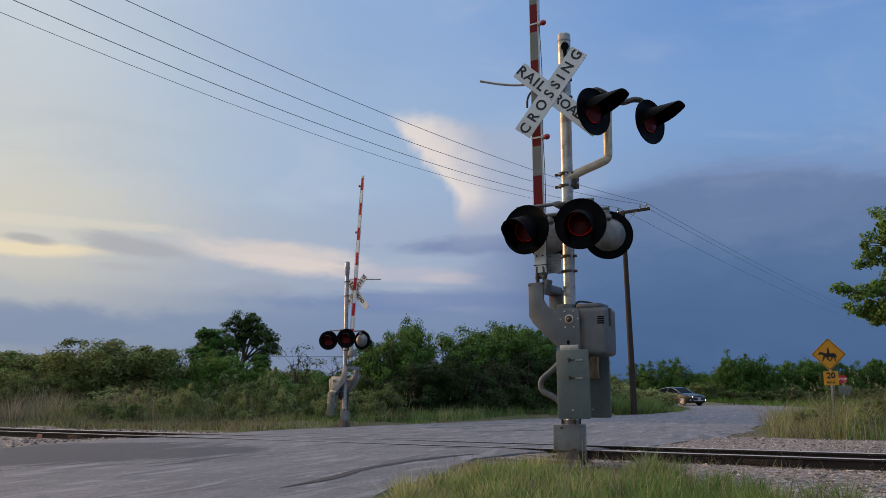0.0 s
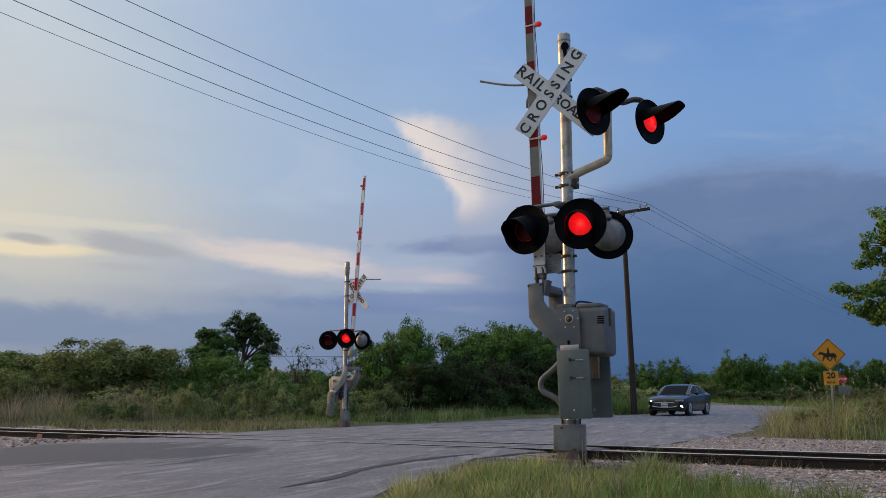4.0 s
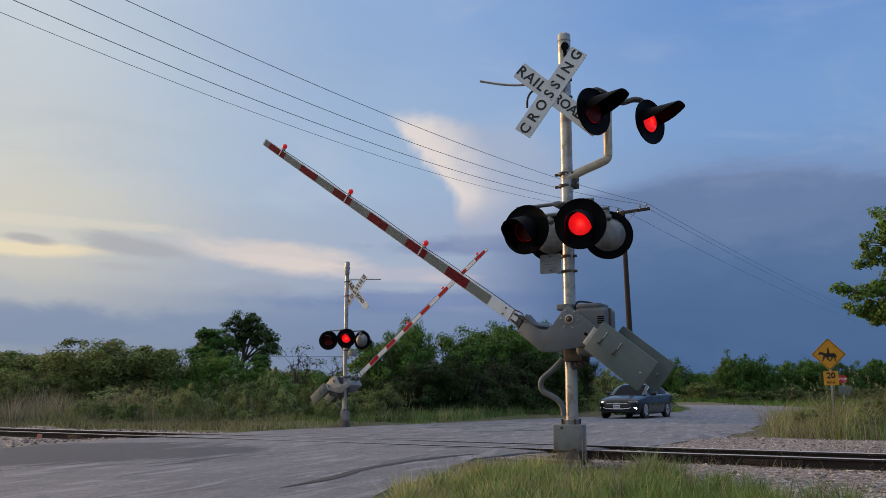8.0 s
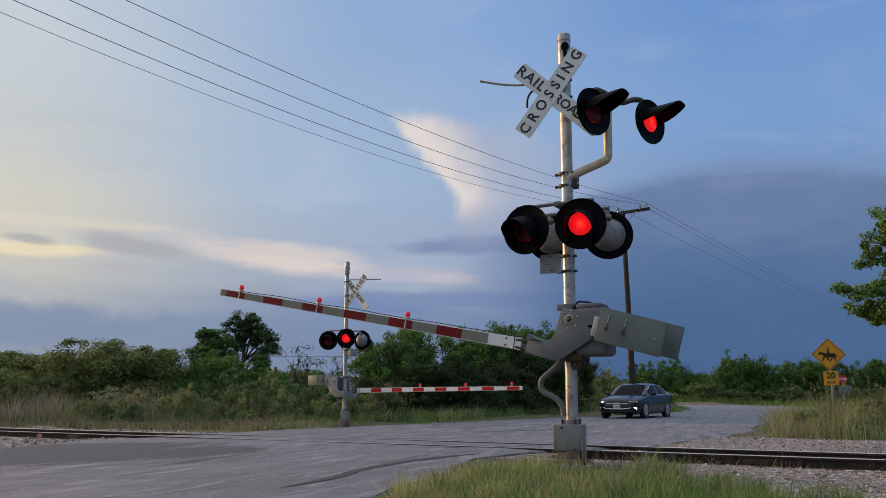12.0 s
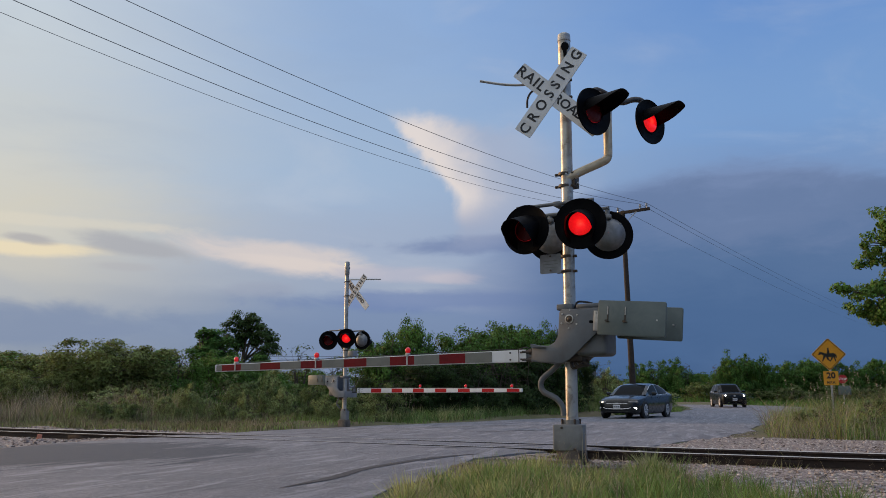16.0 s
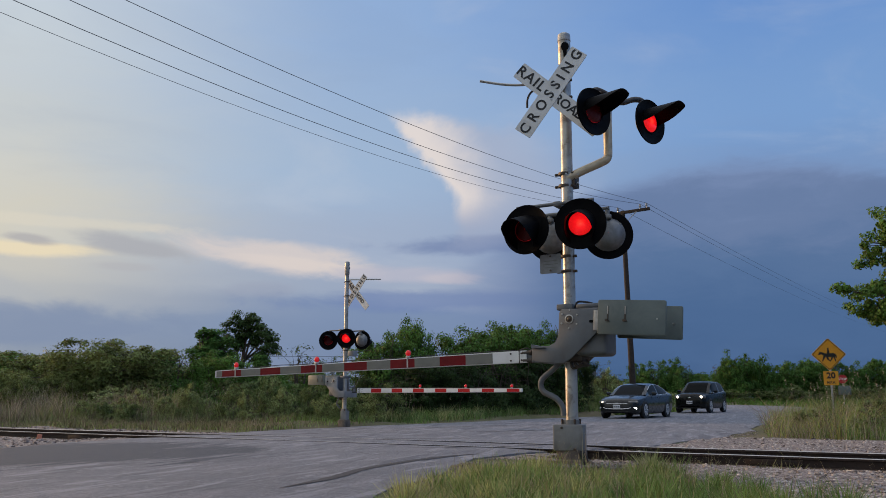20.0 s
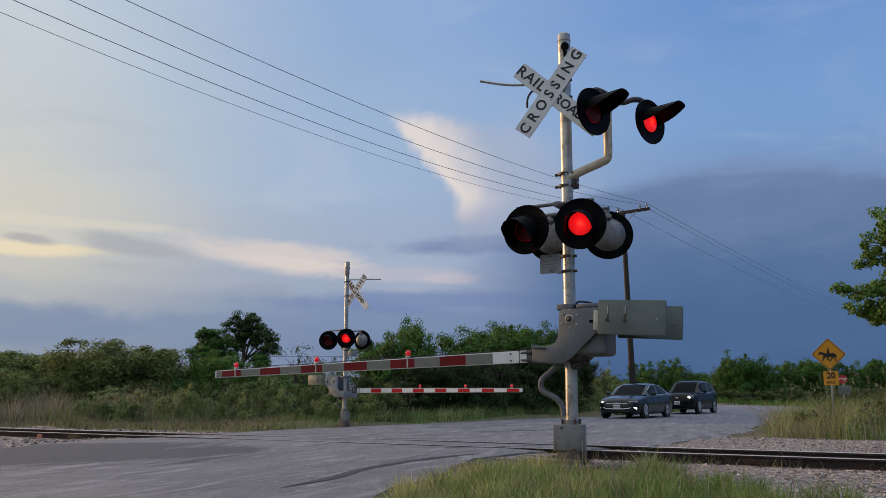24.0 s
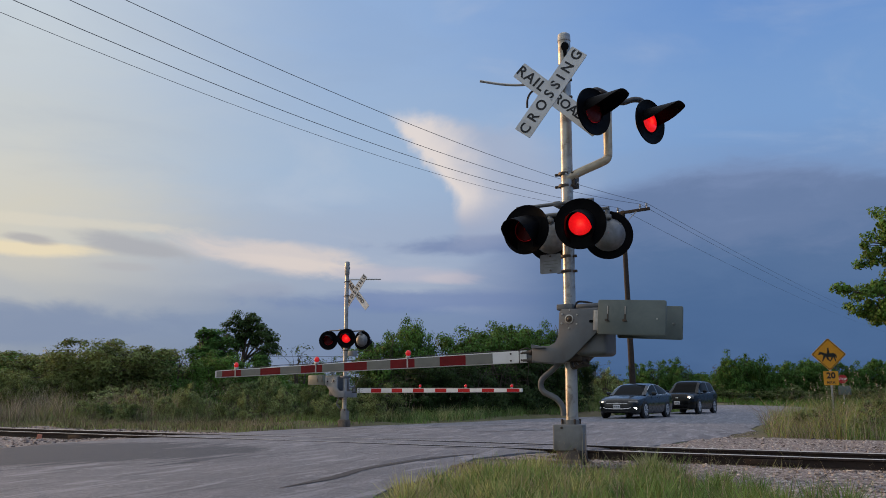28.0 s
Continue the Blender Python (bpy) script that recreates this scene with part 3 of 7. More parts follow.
def build_road():
    left, right = road_rows()
    bm = bmesh.new()
    rows = []
    n = 14
    for i, (a, b) in enumerate(zip(left, right)):
        row = []
        for j in range(n + 1):
            q = a.lerp(b, j / n)
            # ragged broken edge of the asphalt
            if j in (0, n):
                out = (a - b).normalized() * (1 if j == 0 else -1)
                q = q + out * (0.11 * math.sin(i * 0.9) + 0.05 * math.sin(i * 2.1 + 1))
            z = float(road_z(q.y)) + 0.012 * math.sin(q.x * 0.7) * math.cos(q.y * 0.5) - (0.03 if j in (0, n) else 0)
            row.append(bm.verts.new((q.x, q.y, z)))
        rows.append(row)
    for a, b in zip(rows, rows[1:]):
        for j in range(n):
            bm.faces.new((a[j], a[j + 1], b[j + 1], b[j]))
    edge = [e for e in bm.edges if e.is_boundary]
    r = bmesh.ops.extrude_edge_only(bm, edges=edge)
    for v in (g for g in r["geom"] if isinstance(g, bmesh.types.BMVert)):
        v.co.z -= 0.12
    bmesh.ops.recalc_face_normals(bm, faces=bm.faces[:])
    road = tagged(new("road", finish("road", bm, ASPHALT)), "weathered grey asphalt road with cracks and worn ragged edges", "road", kind="structure")
    return road


def ribbon(road, pts, width, seed=0):
    """A thin uneven strip lying on the road's surface."""
    r = random.Random(seed)
    pts = smooth_path([(x, y, 0) for x, y in pts], 14)
    bm = bmesh.new()
    rows = []
    for i, q in enumerate(pts):
        u = i / (len(pts) - 1)
        d = (pts[min(i + 1, len(pts) - 1)] - pts[max(i - 1, 0)]).normalized()
        s = Vector((-d.y, d.x, 0))
        w = width * (0.75 + 0.25 * r.random()) * (0.1 + 0.9 * min(1, 4 * u, 4 * (1 - u)))
        j = s * width * (r.random() - 0.5) * 0.12
        row = []
        for k in (-0.5, 0.0, 0.5):
            x, y = q.x + j.x + s.x * w * k, q.y + j.y + s.y * w * k
            hit, at, nn, face = road.ray_cast((x, y, 5.0), (0, 0, -1))
            row.append(bm.verts.new((x, y, (at.z if hit else float(road_z(y))) + (0.005 if k else 0.007))))
        rows.append(row)
    for a, b in zip(rows, rows[1:]):
        for j in range(2):
            bm.faces.new((a[j], a[j + 1], b[j + 1], b[j]))
    bmesh.ops.recalc_face_normals(bm, faces=bm.faces[:])
    return bm


def build_road_marks(road):
    seams = [(((-1.5, 8.05), (-1.18, 9.05), (-0.88, 10.56), (-0.2, 12.2), (0.6, 13.5)), 0.17),
             (((-5.0, 19.6), (-4.2, 20.4), (-2.6, 21.2), (-0.6, 22.2)), 0.12),
             (((-2.6, 17.5), (-1.0, 18.2), (0.8, 18.6)), 0.07),
             (((-1.5, 24.5), (0.6, 25.8), (3.5, 28.2)), 0.14), (((0.5, 22.0), (2.8, 23.2), (5.2, 24.4)), 0.16),
             (((-3.4, 11.4), (-3.1, 11.6)), 0.05), (((-0.6, 14.9), (0.9, 15.2), (2.0, 15.9)), 0.10)]
    bpy.context.view_layer.update()
    for i, (pts, w) in enumerate(seams):
        part("tar_seam", ribbon(road, pts, w, i), TAR, road, "black tar crack seam")


def rail_profile_mesh(length):
    """A steel rail along x with head, web and foot."""
    prof = [(-0.07, 0), (0.07, 0), (0.07, 0.012), (0.012, 0.032), (0.009, 0.125), (0.036, 0.135), (0.036, 0.163), (0.026, 0.17), (-0.026, 0.17), (-0.036, 0.163), (-0.036, 0.135), (-0.009, 0.125), (-0.012, 0.032), (-0.07, 0.012)]
    bm = bmesh.new()
    a = [bm.verts.new((-length / 2, y, z)) for y, z in prof]
    b = [bm.verts.new((length / 2, y, z)) for y, z in prof]
    n = len(prof)
    for i in range(n):
        f = bm.faces.new((a[i], a[(i + 1) % n], b[(i + 1) % n], b[i]))
        f.material_index = 1 if i in (6, 7, 8) else 0
    bm.faces.new(a[::-1])
    bm.faces.new(b)
    bmesh.ops.recalc_face_normals(bm, faces=bm.faces[:])
    return finish("rail", bm, [RAILSTEEL, RAILTOP])


def build_track():
    yaw = math.degrees(math.atan2(TRACK_D.y, TRACK_D.x))
    mid = TRACK_N * 13.9 + TRACK_D * 6.0
    tr = thing("railway_track", pose(mid.x, mid.y, -0.155, 0, 0, yaw), "rusty single railway track with worn rails on ballast", "railway track", kind="structure")
    me = rail_profile_mesh(400)
    # local +y points to the camera side
    for off in (13.9 - NEAR_RAIL, 13.9 - FAR_RAIL):
        part("rail", me, None, tr, "rusty rail with a polished head").location = (0, off, 0)
    bm = bmesh.new()
    box(bm, (0.22, 2.5, 0.16), (0, 0, -0.075), 0.015)
    tie = finish("sleeper", bm, TIMBER)
    for i in range(-40, 41):
        if -0.6 < 0.56 * i < 10.2:
            continue
        o = part("sleeper", tie, None, tr)
        o.location = (0.56 * i + 0.04 * math.sin(i * 7.7), 0.05 * math.sin(i * 3.1), 0)
        o.rotation_euler.z = 0.02 * math.sin(i * 5.3)
    bm = bmesh.new()
    box(bm, (0.10, 0.02, 0.09), (0, 0, 0.065), 0.004)
    for dx in (-0.3, -0.1, 0.1, 0.3):
        rod(bm, (dx, -0.02, 0.075), (dx, 0.03, 0.075), 0.014, seg=8)
    box(bm, (0.8, 0.022, 0.085), (0, 0.012, 0.078), 0.006)
    joint = finish("joint_bar", bm, RAILSTEEL)
    for s in (-3.4, 12.6, 24):
        part("joint_bar", joint, None, tr).location = (s, 13.9 - NEAR_RAIL + 0.012, 0)
    # flangeway gaps through the asphalt, their shade laid on as dark strips
    bm = bmesh.new()
    for off in (13.9 - NEAR_RAIL, 13.9 - FAR_RAIL):
        for sgn in (-1, 1):
            box(bm, (11.4, 0.055, 0.012), (4.9, off + sgn * 0.068, 0.163), 0.003)
    part("flangeway", bm, TAR, tr, "dark strip for the shaded flangeway gap beside the rail in the asphalt")
    return tr


def stones(name, n, sampler, size, label, mat=None):
    """Loose angular stones, each a jittered block."""
    xy = sampler(n)
    n = len(xy)
    base = np.array([(-1, -1, -1), (1, -1, -1), (1, 1, -1), (-1, 1, -1), (-1, -1, 1), (1, -1, 1), (1, 1, 1), (-1, 1, 1)], float) * 0.5
    s = size * (0.45 + rng.random((n, 1, 3)) * 0.8) * (0.6 + 0.9 * rng.random((n, 1, 1)) ** 2)
    v = base[None] * s + (rng.random((n, 8, 3)) - 0.5) * size * 0.45
    a = rng.random(n) * 6.283
    b = (rng.random(n) - 0.5) * 1.4
    ca, sa, cb, sb = np.cos(a)[:, None], np.sin(a)[:, None], np.cos(b)[:, None], np.sin(b)[:, None]
    y, z = v[:, :, 1] * cb - v[:, :, 2] * sb, v[:, :, 1] * sb + v[:, :, 2] * cb
    x, y = v[:, :, 0] * ca - y * sa, v[:, :, 0] * sa + y * ca
    zz = ground_z(xy[:, 0], xy[:, 1]) + size * 0.28
    v = np.stack([x + xy[:, :1], y + xy[:, 1:], z + zz[:, None]], 2).reshape(-1, 3)
    q = np.array([(0, 3, 2, 1), (4, 5, 6, 7), (0, 1, 5, 4), (1, 2, 6, 5), (2, 3, 7, 6), (3, 0, 4, 7)])
    f = (q[None] + (np.arange(n) * 8)[:, None, None]).reshape(-1, 4)
    return tagged(new(name, mesh_np(name, v, f, mat or STONE)), label, "gravel", kind="stuff")


def along_track(lo, hi, s0, s1, clear=0.0):
    """Random places beside the track: distance over the track and along it."""
    def pick(n):
        t = lo + rng.random(n) * (hi - lo)
        s = s0 + rng.random(n) ** 1.0 * (s1 - s0)
        x, y = TRACK_N.x * t + TRACK_D.x * s, TRACK_N.y * t + TRACK_D.y * s
        keep = ~in_road(x, y, 0.15) & ((t > 11.2) | (x > 2.5 + 0.17 * (10.5 - y)) | (x < -5) | (rng.random(n) < 0.015))
        for r in (NEAR_RAIL, FAR_RAIL):
            keep &= np.abs(t - r) > 0.09
        return np.stack([x, y], 1)[keep]
    return pick


def build_ballast():
    bm = bmesh.new()
    # a bed of gravel under the rails, laid over the soil and broken by the road
    for s0, s1, step in ((-60, -7.0, 0.8), (-7.0, 6.6, 0.2), (13.2, 70, 0.4)):
        rows = []
        for s in np.arange(s0, s1, step):
            row = []
            for t in (np.linspace(7.3, 20.6, 67) if s0 < 0 else np.linspace(7.4, 16.6, 46)):
                t2 = t + 0.25 * math.sin(s * 1.7 + t) * (abs(t - 14.1) > 2.3)
                x, y = TRACK_N.x * t2 + TRACK_D.x * s, TRACK_N.y * t2 + TRACK_D.y * s
                row.append((x, y, t2))
            rows.append(row)
        arr = np.array(rows)
        z = ground_z(arr[:, :, 0].ravel(), arr[:, :, 1].ravel()).reshape(arr.shape[:2])
        edge = np.clip(((6.4 if s0 < 0 else 4.4) - np.abs(arr[:, :, 2] - (13.8 if s0 < 0 else 12.0))) / 0.5, -1, 1) - np.where((arr[:, :, 0] < 2.5 + 0.17 * (10.5 - arr[:, :, 1])) & (arr[:, :, 0] > -5), 3.5, 0) * (arr[:, :, 2] < 11.2)
        z = z + 0.022 * edge + 0.012 * np.sin(arr[:, :, 0] * 9) * np.sin(arr[:, :, 1] * 8)
        z = np.where(in_road(arr[:, :, 0].ravel(), arr[:, :, 1].ravel(), 0.02).reshape(z.shape), np.minimum(z, -0.055), z)
        vs = [[bm.verts.new((arr[i, j, 0], arr[i, j, 1], z[i, j])) for j in range(arr.shape[1])] for i in range(arr.shape[0])]
        for a, b in zip(vs, vs[1:]):
            for j in range(len(a) - 1):
                bm.faces.new((a[j], a[j + 1], b[j + 1], b[j]))
    bmesh.ops.recalc_face_normals(bm, faces=bm.faces[:])
    tagged(new("ballast_bed", finish("ballast_bed", bm, GRAVEL)), "pinkish grey crushed stone bed under the rails", "ballast", kind="structure")
    stones("ballast_stones", 24000, along_track(8.4, 18.0, -5.5, 2.0), 0.031, "loose pinkish grey crushed stones beside the rails")
    stones("ballast_stones", 5000, along_track(7.6, 20.0, 2.0, 6.6), 0.035, "loose pinkish grey crushed stones beside the rails")
    stones("ballast_stones", 9000, along_track(7.8, 16.2, 13.4, 26), 0.042, "loose grey crushed stones beside the rusty rails")
    stones("roadside_gravel", 6000, lambda n: scatter(rng, n, [(-0.25, 8.3), (0.3, 10.0), (0.7, 11.3), (1.6, 11.6), (2.6, 10.9), (2.2, 9.6), (0.9, 9.4), (0.2, 8.6)], 0.0), 0.018, "dark broken gravel on the shoulder beside the mast", GRAVEL_DARK)
    stones("roadside_gravel", 4500, lambda n: edge_places(n), 0.013, "small dark gravel scattered along the ragged road edge", GRAVEL_DARK)


def edge_places(n):
    left, right = road_rows()
    ring = np.array([(v.x, v.y) for v in right if 2 < v.y < 24])
    i = rng.integers(0, len(ring) - 1, n)
    t = rng.random((n, 1))
    p = ring[i] * (1 - t) + ring[i + 1] * t
    p = p + rng.normal(0, 0.16, (n, 2)) + np.array([(0.14, 0)])
    return p[~in_road(p[:, 0], p[:, 1], 0.0)]


# ---------------------------------------------------------------- crossing signals
def lamp_lens():
    """A lens bulging on both sides: local -Y unlit red, local +Y lit."""
    bm = bmesh.new()
    lathe(bm, [(0.002, -0.035), (0.06, -0.030), (0.11, -0.018), (0.137, -0.002)], 28)
    for f in bm.faces:
        f.material_index = 0
    n = len(bm.faces)
    lathe(bm, [(0.137, 0.002), (0.11, 0.018), (0.06, 0.030), (0.002, 0.035)], 28)
    bm.faces.ensure_lookup_table()
    for f in bm.faces[n:]:
        f.material_index = 1
    return finish("lens", bm, [LENS_OFF, LENS_ON])


LENS = lamp_lens()


def signal_lamp(parent, m, name="signal_lamp", visor_len=0.34, droop=0.05, sides=0.0):
    """A flashing lamp head: black round background, visor, housing, lens. It faces local -Y. Returns its lens. sides: how far the hood closes round below."""
    bm = bmesh.new()
    lathe(bm, [(0.150, -0.004), (0.280, -0.004), (0.293, -0.012), (0.297, 0.004), (0.290, 0.010), (0.150, 0.008), (0.150, -0.004)], 40)
    head = part(name, bm, BLACK, parent, "round black lamp background")
    head.matrix_local = m
    bm = bmesh.new()
    rows, seg = [], 30
    low = 24 + 26 * sides
    for shell in (0.172, 0.164):
        row = []
        for i in range(seg + 1):
            a = radians(-low + (180 + 2 * low) * i / seg)
            reach = 0.02 + 0.98 * min(1.0, max(0.0, math.sin(a)) * 1.35) ** 0.65
            reach = max(reach, sides * min(1.0, max(0.03, (math.sin(a) + 0.75) / 1.25)) ** 0.8)
            ring = []
            for j in range(6):
                u = j / 5
                ring.append((shell * math.cos(a) * (1 - 0.06 * u), -0.006 - visor_len * reach * u, shell * math.sin(a) - droop * u))
            row.append([bm.verts.new(q) for q in ring])
        rows.append(row)
    for row in rows:
        for a, b in zip(row, row[1:]):
            for j in range(5):
                bm.faces.new((a[j], b[j], b[j + 1], a[j + 1]))
    for i in range(seg):
        a, b = rows[0], rows[1]
        bm.faces.new((a[i][5], a[i + 1][5], b[i + 1][5], b[i][5]))
    bmesh.ops.recalc_face_normals(bm, faces=bm.faces[:])
    part("visor", bm, BLACK, head, "black sheet-metal visor")
    bm = bmesh.new()
    lathe(bm, [(0.150, 0.008), (0.198, 0.012), (0.204, 0.022), (0.186, 0.045), (0.165, 0.095), (0.125, 0.135), (0.06, 0.155), (0.002, 0.158)], 32)
    box(bm, (0.09, 0.10, 0.05), (0, 0.09, 0.205), 0.012)
    rod(bm, (0, 0.10, 0.2), (0, 0.10, 0.29), 0.03, seg=12)
    for a in (40, 140, 220, 320):
        rod(bm, (0.19 * math.cos(radians(a)), 0.01, 0.19 * math.sin(radians(a))), (0.19 * math.cos(radians(a)), 0.045, 0.19 * math.sin(radians(a))), 0.016, seg=8)
    part("housing", bm, CASTING, head, "silver cast lamp housing")
    bm = bmesh.new()
    lathe(bm, [(0.145, -0.008), (0.162, -0.012), (0.165, 0.004), (0.145, 0.004)], 32)
    part("lens_rim", bm, BLACK, head)
    lens = part("lens", LENS, None, head, "round red signal lens")
    return lens


def clamp(bm, z, r, reach=(0.0, 0.0), w=0.05):
    """A band clamp round the mast with two bolted ears."""
    rod(bm, (0, 0, z - w / 2), (0, 0, z + w / 2), r + 0.008, seg=24)
    for s in (-1, 1):
        box(bm, (0.05, 0.03, w), (s * (r + 0.03), 0, z), 0.004)
        rod(bm, (s * (r + 0.035), -0.035, z), (s * (r + 0.035), 0.035, z), 0.009, seg=8)


def crossbuck(parent, m, tilt, bold=0.001):
    """Two crossed white boards with black lettering, facing local -Y."""
    L, W = 1.24, 0.215
    for ang, y, rows, slide, shift in ((-51 + tilt, 0.003, (("RAIL", -0.345), ("ROAD", 0.250)), 0.08, (0.022, -0.044)), (45 + tilt, -0.005, (("CROSSING", 0.0),), 0.0, (0.0, 0.0))):
        rot = m @ Matrix.Translation((shift[0], y, shift[1])) @ Matrix.Rotation(radians(-ang), 4, "Y")
        bm = bmesh.new()
        plate(bm, rounded(L, W, 0.012, slide), -0.003, 0.003)
        bmesh.ops.transform(bm, matrix=rot, verts=bm.verts[:])
        blade = part("blade", bm, WHITE_SIGN, parent, "white crossbuck blade with black lettering")
        for text, off in rows:
            words(text, {"RAIL": 0.182, "ROAD": 0.160}.get(text, 0.172), rot @ Matrix.Translation((off, -0.005, 0)), SIGN_BLACK, blade, spacing={"RAIL": 1.16, "ROAD": 0.94}.get(text, 1.66), bold=bold)
        bm = bmesh.new()
        plate(bm, rounded(L + 0.004, W + 0.004, 0.012, slide), 0.0035, 0.0065)
        bmesh.ops.transform(bm, matrix=rot, verts=bm.verts[:])
        part("blade_back", bm, GALV, parent, "bare aluminium back of a blade")
    bm = bmesh.new()
    for x, z in ((0, 0), (0.0, 0.1), (0.0, -0.1)):
        rod(bm, (x, -0.012, z), (x, 0.02, z), 0.012, seg=8)
    box(bm, (0.10, 0.05, 0.30), (0, 0.04, 0), 0.006)
    bmesh.ops.transform(bm, matrix=m, verts=bm.verts[:])
    part("mounting_plate", bm, GALV, parent)


def gate(m, length, lights, red_white, first_red, period, stub, ys, az, ay, bead_r, label, paint=None, weight=(0.765, 0.385)):
    """The moving gate, turning about local Y at its origin. Down, the arm points to local -X. Its crank with the counterweights is a part that gives a little."""
    paint = paint or GREY
    g = thing("crossing_gate", m, label, "barrier gate", "crossing gates")
    # bars that tie the two crank plates
    bm = bmesh.new()
    mid, wide = (ys[0] + ys[1]) / 2, ys[1] - ys[0]
    rod(bm, (0, ys[0], 0), (0, ys[1], 0), 0.045, seg=16)
    crank = part("crank", bm, paint, g, "grey steel crank shaft of the gate")
    for size, at in (((0.09, wide, 0.18), (-0.41, mid, -0.42)), ((0.05, wide, 0.16), (0.33, mid, 0.0))):
        bm = bmesh.new()
        box(bm, size, at, 0.008)
        part("tie_bar", bm, paint, crank)
    outline = [(-0.13, 0.07), (-0.10, 0.115), (0.36, 0.125), (0.36, -0.11), (0.10, -0.38), (0.03, -0.45), (-0.06, -0.505), (-0.425, -0.505), (-0.425, -0.32), (-0.24, -0.315), (-0.165, -0.27), (-0.13, -0.20)]
    for y, sgn in ((ys[0], -1), (ys[1], 1)):
        bm = bmesh.new()
        plate(bm, outline, y - 0.016, y + 0.016, 0.006)
        part("crank_plate", bm, paint, crank, "grey cast crank plate of the gate")
        for dz in (-0.345, -0.495):
            bm = bmesh.new()
            plate(bm, [(-0.42, dz - 0.008), (-0.42, dz + 0.008), (-0.435, dz + 0.006), (-0.435, dz - 0.006)], y - 0.05 * sgn, y + 0.03 * sgn)
            part("lug", bm, paint, crank)
        face = y + sgn * 0.016
        bm = bmesh.new()
        lathe(bm, [(0.03, face + sgn * 0.002), (0.052, face + sgn * 0.002), (0.052, face + sgn * 0.012), (0.040, face + sgn * 0.014)], 20)
        part("pivot_ring", bm, GALV, crank, "pale steel ring round the pivot")
        bm = bmesh.new()
        rod(bm, (0, face, 0), (0, face + sgn * 0.012, 0), 0.038, seg=20)
        ball(bm, (0, face + sgn * 0.014, 0), (0.024, 0.014, 0.024))
        part("pivot_cap", bm, DARKSTEEL, crank, "dark steel pivot cap")
        for i in range(6):
            a = radians(60 * i + 30)
            bm = bmesh.new()
            rod(bm, (0.105 * math.cos(a), face, 0.105 * math.sin(a)), (0.105 * math.cos(a), face + sgn * 0.010, 0.105 * math.sin(a)), 0.011, seg=6)
            part("bolt", bm, GALV, crank)
        bm = bmesh.new()
        plate(bm, [(0.295, -0.12), (0.36, -0.12), (0.36, 0.105), (0.295, 0.105)], face + sgn * 0.004, face + sgn * 0.020, 0.003)
        rod(bm, (0.325, face, 0.08), (0.325, face + sgn * 0.028, 0.08), 0.010, seg=8)
        part("lock_strip", bm, GALV, crank, "pale zinc-plated strip on the crank plate")
        bm = bmesh.new()
        plate(bm, rounded(0.05, 0.03, 0.012, 0.265, -0.02), face + sgn * 0.001, face + sgn * 0.006)
        part("slot", bm, BLACK, crank)
        # counterweight plates
        bm = bmesh.new()
        plate(bm, rounded(*weight, 0.022, 0.35 + weight[0] / 2, 0.03), face + sgn * 0.006, face + sgn * 0.034, 0.004)
        part("counterweight", bm, GREYGREEN, crank, "grey-green painted counterweight plate")
        for x in (0.46, 0.66):
            bm = bmesh.new()
            plate(bm, rounded(0.015, 0.16, 0.007, x + 0.006, 0.075), face + sgn * 0.035, face + sgn * 0.041)
            part("slot", bm, DARKSTEEL, crank, "narrow slot in the counterweight")
            bm = bmesh.new()
            plate(bm, rounded(0.011, 0.09, 0.005, x + 0.008, 0.11), face + sgn * 0.041, face + sgn * 0.047)
            part("slot_strip", bm, GALV, crank, "pale steel strip in the slot")
            bm = bmesh.new()
            rod(bm, (x - 0.004, face + sgn * 0.034, -0.005), (x - 0.004, face + sgn * 0.06, -0.005), 0.015, seg=6)
            rod(bm, (x - 0.02, face + sgn * 0.05, -0.002), (x + 0.03, face + sgn * 0.05, -0.012), 0.007, seg=8)
            part("bolt", bm, DARKSTEEL, crank, "dark bolt with washer")
        bm = bmesh.new()
        box(bm, (0.27, 0.07, 0.24), (0.53, y - sgn * 0.055, 0.0), 0.012)
        part("weight_block", bm, RUSTY_TAN, crank, "rust-stained tan weight block behind the plate")
        bm = bmesh.new()
        rod(bm, (1.02, y - sgn * 0.026, 0.02), (1.02, face + sgn * 0.042, 0.02), 0.010, seg=8)
        part("bolt", bm, GALV, crank)
    # socket that holds the arm
    for dz in (-0.045, 0.045):
        bm = bmesh.new()
        rod(bm, (-0.44, ay, az + dz), (-0.62, ay, az + dz), 0.024, seg=12)
        rod(bm, (-0.50, ay, az + dz), (-0.53, ay, az + dz), 0.034, seg=12)
        part("socket_bar", bm, DARKSTEEL, g, "dark steel bar that holds the arm")
    bm = bmesh.new()
    box(bm, (0.09, 0.07, 0.11), (-0.55, ay + 0.03, az), 0.01)
    part("arm_socket", bm, GREY, g, "grey steel arm socket")
    bm = bmesh.new()
    plate(bm, [(-0.47, az + 0.085), (-0.30, az + 0.085), (-0.47, az + 0.13)], ay - 0.10, ay + 0.04)
    part("stop_lug", bm, GREY, g)

    def half(x, drop=0.0):
        return (0.148 - 0.045 * (x / length)) / 2 - drop, 0.019 - 0.004 * (x / length)

    bm = bmesh.new()
    rings = []
    for x in (stub, length):
        h, t = half(x)
        rings.append([bm.verts.new((-x, ay + sy * t, az + sz * h)) for sy, sz in ((-1, -1), (1, -1), (1, 1), (-1, 1))])
    a, b = rings
